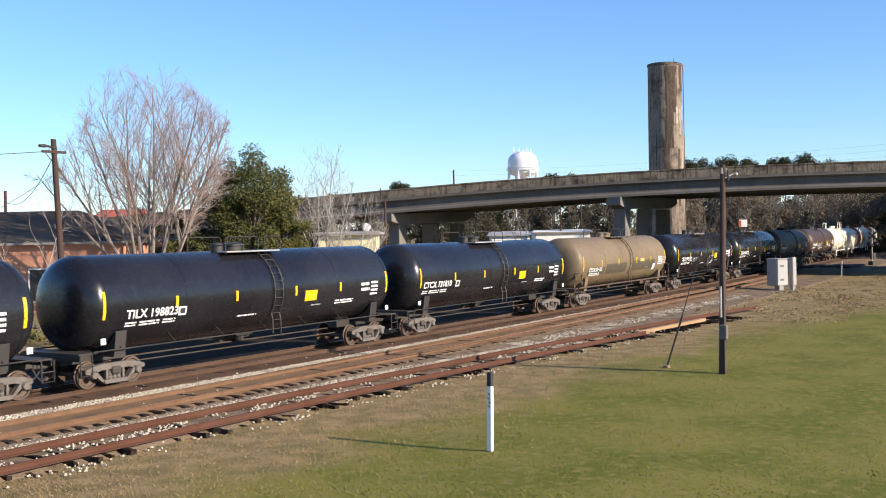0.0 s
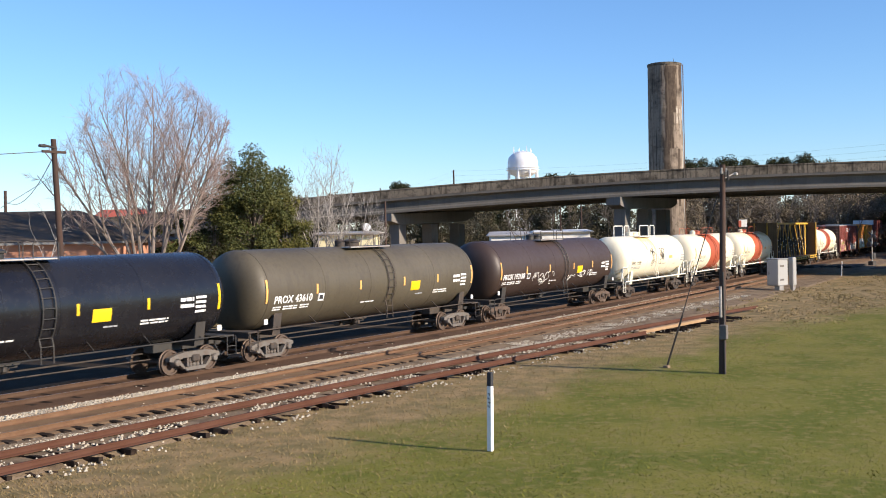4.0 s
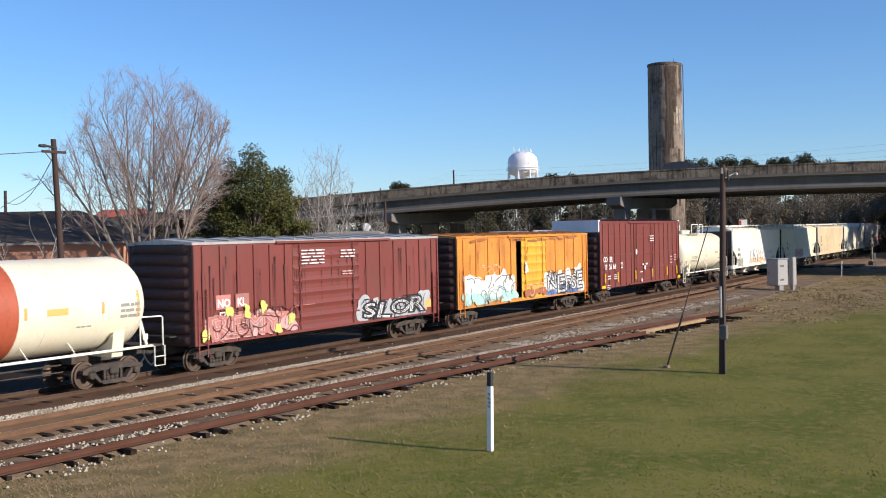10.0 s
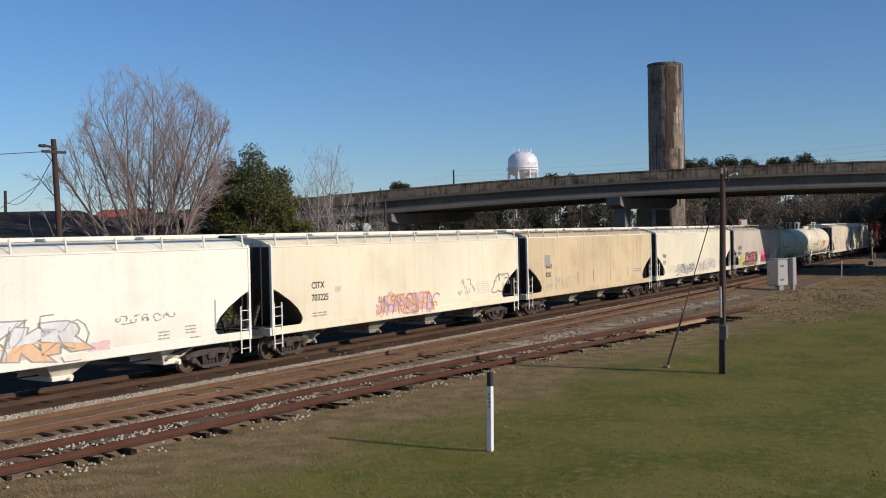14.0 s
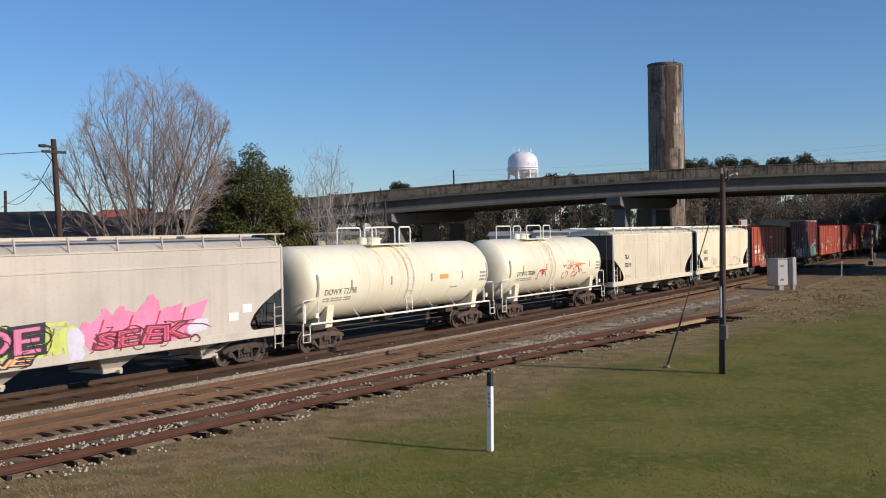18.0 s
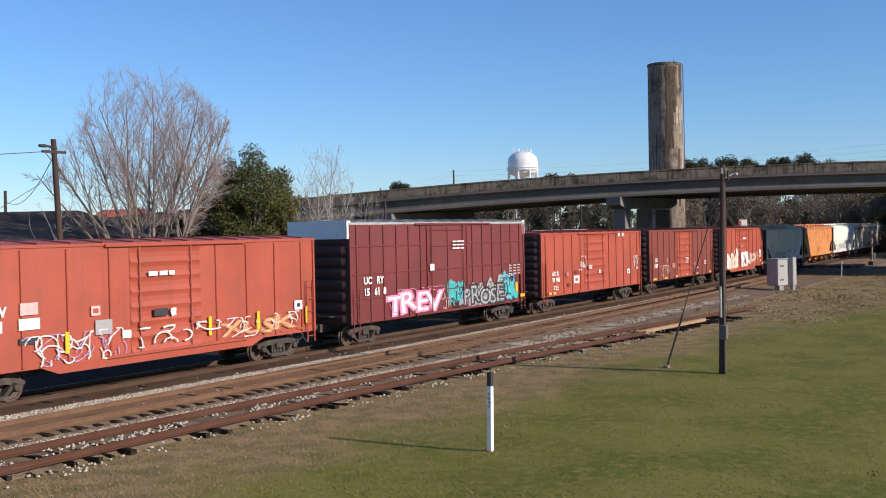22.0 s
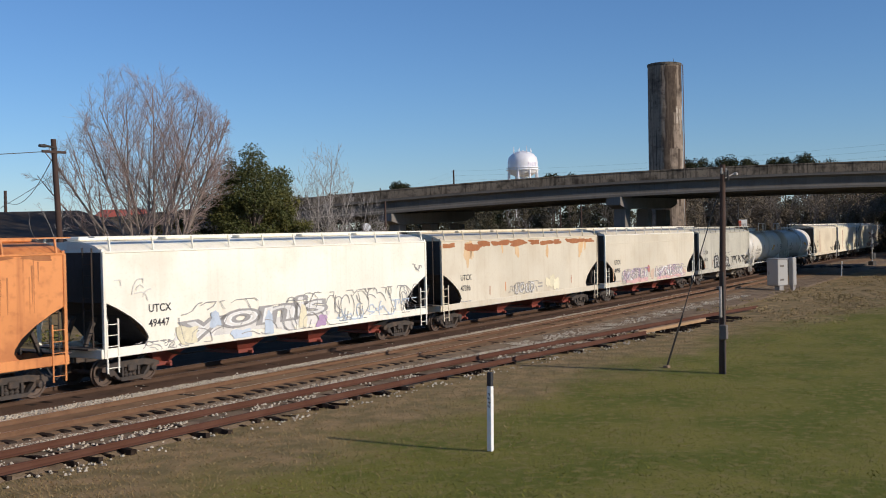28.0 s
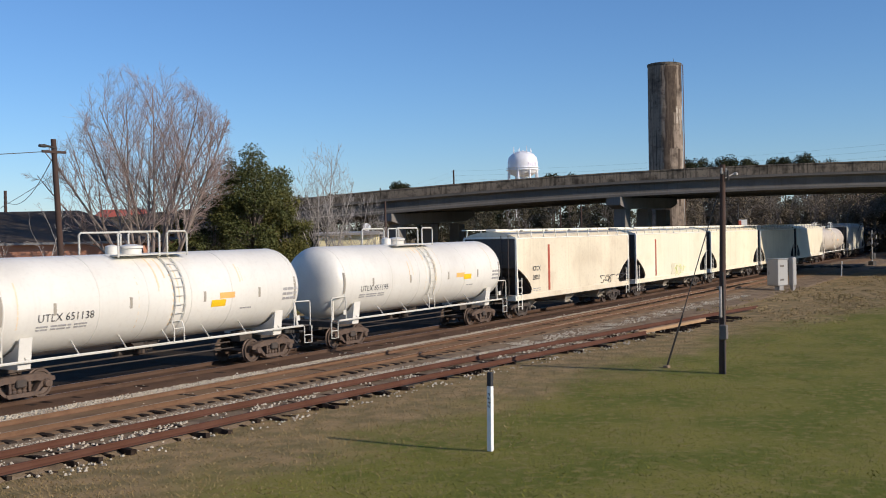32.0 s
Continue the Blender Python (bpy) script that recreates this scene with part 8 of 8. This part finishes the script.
piece(c, "SLATER", -6.4, -1.75, 1.08, 1.95, P_["faded_rose"], P_["dim"], P_["pale_ghost"], seed=142, spread=0.82, fat=0.06, rise=0.08, shade=P_["pale_ghost"])
cloud(c, -3.5, 1.2, 4.0, 0.3, P_["rose"], 141, 7, -1.63)
scrawl(c, -6.3, 1.1, 4.6, 0.9, P_["lilac"], 148, 10, 0.035, -1.64)
blob(c, -1.3, 1.85, 0.5, 0.4, P_["dusty_rose"], 146, -1.61, 0.4)
blob(c, -0.5, 1.45, 0.7, 0.7, P_["fawn"], 149, -1.61, 0.4)
piece(c, "KATSK", 0.0, 6.2, 1.1, 1.95, P_["faded_rose"], P_["dim"], P_["pale_ghost"], seed=144, spread=0.85, fat=0.06, rise=0.05, shade=P_["pale_ghost"])
cloud(c, 3.1, 1.15, 5.4, 0.2, P_["rose"], 143, 8, -1.63)
scrawl(c, 0.1, 1.1, 6.0, 0.9, P_["lilac"], 1480, 12, 0.035, -1.64)
cloud(c, 6.6, 1.4, 0.9, 0.4, P_["fawn"], 145, 2)
patch(c, -7.9, -7.8, 1.35, 2.2, P_["peach"], -1.6)
c = put(hopper("weathered grey covered hopper with black bubble graffiti", L_(), dim_grey, seed=36, bays=3, trim=dim_grey, seam=True, roof_z=4.6))
stencil(c, -6.65, 2.5, ["ACFX", "66531"], 0.42)
piece(c, "FLTiR", -3.9, 1.2, 1.1, 2.35, P_["silver_grey"], P_["black"], None, seed=151, spread=0.9, fat=0.09, rise=0.15, shade=P_["silver_grey"])
scrawl(c, 1.6, 1.5, 5.1, 0.6, P_["black"], 152, 12, 0.06)
scrawl(c, -7.7, 2.5, 1.1, 0.8, P_["pale_ghost"], 153, 5, 0.05)
for x in (-6.7, -4.4, -1.6):
    patch(c, x, x + 0.05, 1.4, 2.0, P_["rust_spray"], -1.6)
WG = {**WT, "rail_mat": pale_grey}
c = put(tank_car("light grey-white tank car with orange panel", L_(), grey_white, r=1.5, zc=2.7, word="UTLX 651138", seed=37, ladder_x=0.15, text_x=-5.2, **WG))
shell_patch(c, 1.9, 2.6, -0.3, -0.14, 1.505, 2.7, yellow_mark, label="yellow stencilled panel")
c = put(tank_car("light grey-white tank car with twin platform rails", L_(), grey_white, r=1.5, zc=2.7, word="UTLX 651195", seed=38, ladder_x=-0.12, text_x=-5.5, **WG))
shell_patch(c, 3.0, 3.7, -0.2, -0.04, 1.505, 2.7, yellow_mark, label="yellow stencilled panel")
c = put(hopper("beige covered hopper with a red vertical stripe", L_(), beige_paint, seed=39, bays=3, trim=white_paint))
stencil(c, -6.2, 2.5, ["KTCX", "20051"], 0.36)
patch(c, -4.25, -4.0, 1.35, 3.9, box_red, -1.6)
scrawl(c, 3.0, 1.3, 4.0, 0.5, P_["black"], 162, 6, 0.05)
c = put(hopper("white covered hopper with a red stripe and yellow tag", L_(), ivory_paint, seed=40, bays=3, trim=white_paint))
patch(c, -4.25, -4.0, 1.35, 3.9, box_red, -1.6)
cloud(c, 0.6, 1.6, 2.6, 1.0, P_["faded_yellow"], 161, 3)
scrawl(c, 0.0, 1.2, 2.0, 0.7, P_["lime"], 163, 5, 0.06)
put(hopper("plain cream-coloured covered hopper car", L_(), cream_paint, seed=41, bays=3, trim=white_paint))
put(hopper("plain beige-coloured covered hopper car", L_(), beige_paint, seed=42, bays=3, trim=white_paint))
put(hopper("plain cream-white covered hopper car", L_(), ivory_paint, seed=43, bays=3, trim=white_paint))
put(tank_car("dull grey tank car with ladder", L_(), grey_paint, seed=44, r=1.5, zc=2.7, **WT))
put(hopper("weathered grey covered hopper", L_(), dim_grey, seed=45, bays=3))
for k in range(len(STOCK) - len(CARS)):
    put(tank_car("black tank car in the shade of trees", L_(), black_paint, seed=60 + k, word=""))


# ---- the car that crosses the overpass ----
car_grey = mat("car_paint", (0.045, 0.047, 0.055), 0.3, metal=0.3, dirty=0.15, bump=0.0)
road_car = thing("road_car", "dark grey estate car driving over the overpass", "car", pose(0, 0, 0))
side = [(-2.3, 0.35), (2.25, 0.35), (2.38, 0.6), (2.3, 0.82), (1.9, 0.98), (1.05, 1.1), (0.6, 1.38), (0.1, 1.58), (-0.6, 1.66), (-1.4, 1.62), (-1.9, 1.42), (-2.25, 1.12), (-2.38, 0.9)]
rings = []
for y, k in ((-0.9, 0.0), (-0.84, 1.0), (0.84, 1.0), (0.9, 0.0)):
    rings.append([(x, y * (0.82 if z > 1.3 else 1), z - (0.06 if k == 0 and z > 1.3 else 0)) for x, z in side])
body = Shape().loft(rings)
part("body", body, car_grey, road_car)
for y in (-1, 1):
    part("side_window", Shape().prism([(0.85, 1.08), (0.2, 1.45), (-1.35, 1.48), (-1.85, 1.1)], -0.02, 0.02).mesh("side_window", window_dark), None, road_car, at=pose(0, 0.845 * y, 0, 9 * y, 0, 0))
part("windscreen", Shape().add([(1.08, -0.74, 1.13), (1.08, 0.74, 1.13), (0.2, 0.62, 1.59), (0.2, -0.62, 1.59), (1.0, -0.72, 1.05), (1.0, 0.72, 1.05), (0.14, 0.6, 1.5), (0.14, -0.6, 1.5)],
                               [(0, 1, 2, 3), (7, 6, 5, 4), (0, 4, 5, 1), (1, 5, 6, 2), (2, 6, 7, 3), (3, 7, 4, 0)]), window_dark, road_car)
for x in (-1.4, 1.4):
    for y in (-0.82, 0.82):
        w = part("wheel", Shape().lathe_y([(-0.11, 0.2), (-0.11, 0.3), (-0.08, 0.33), (0.08, 0.33), (0.11, 0.3), (0.11, 0.2)], 0, 0, 20), dark_steel, road_car, at=pose(x, y, 0.34))
        part("rim", Shape().lathe_y([(-0.115, 0.02), (-0.12, 0.18), (-0.1, 0.2), (0.1, 0.2), (0.12, 0.18), (0.115, 0.02)], 0, 0, 14), galvanised, w)
for y in (-0.65, 0.65):
    part("headlight", Shape().box(2.28, y, 0.74, 0.12, 0.34, 0.16, 0.04), white_mark, road_car)
    part("tail_light", Shape().box(-2.3, y, 0.95, 0.1, 0.22, 0.26, 0.03), red_roof, road_car)


# ---- what moves ----
def run(t):
    """How far the train has run by t: it slows a little, most of all half way."""
    k = min(1.0, max(0.0, (t - 14) / 3))
    return 20.65 * t - 2.4 * (t / 30) ** 4 - 1.62 * k * k * (3 - 2 * k)


def motions():
    for c, (mid, body) in zip(CARS, STOCK):
        walk(c, [(t, line_pose(mid - run(t), 1.58, RAIL)) for t in np.arange(0, 32.01, 1.0)])
    # the road car keeps to the near lane
    drive = [(0, 122), (3, 114), (5, 91), (6, 72.3), (7, 53.5), (8, 34.2), (9, 14.6), (10, -3.1), (11, -25.0), (12, -46.0), (14, -80), (17, -121), (22, -148), (32, -160)]
    rows = []
    for (t0, v0), (t1, v1) in zip(drive, drive[1:]):
        for k in range(4):
            v = v0 + (v1 - v0) * k / 4
            p = span(B0 + 2.4, v)
            grade = math.degrees(math.atan(bridge_height(v + 0.5) - bridge_height(v - 0.5)))
            rows.append((t0 + (t1 - t0) * k / 4, pose(p.x, p.y, bridge_height(v) + 1.5, 0, grade, -68)))
    p = span(B0 + 2.4, -160)
    rows.append((32, pose(p.x, p.y, bridge_height(-160) + 1.5, 0, 0, -68)))
    walk(road_car, rows)
    # one turning wheel set, whose roll all the others share
    rows = []
    t = 0.0
    while t < 32.0:
        rows.append((t, pose(0, 0, 0, 0, -math.degrees(run(t) / 0.457), 0)))
        t += 1 / 30
    first = WHEELS[0]
    walk(first, rows)
    for w in WHEELS[1:]:
        w.rotation_mode = "QUATERNION"
        w.animation_data_create()
        w.animation_data.action = first.animation_data.action
        w.animation_data.action_slot = first.animation_data.action_slot


motions()
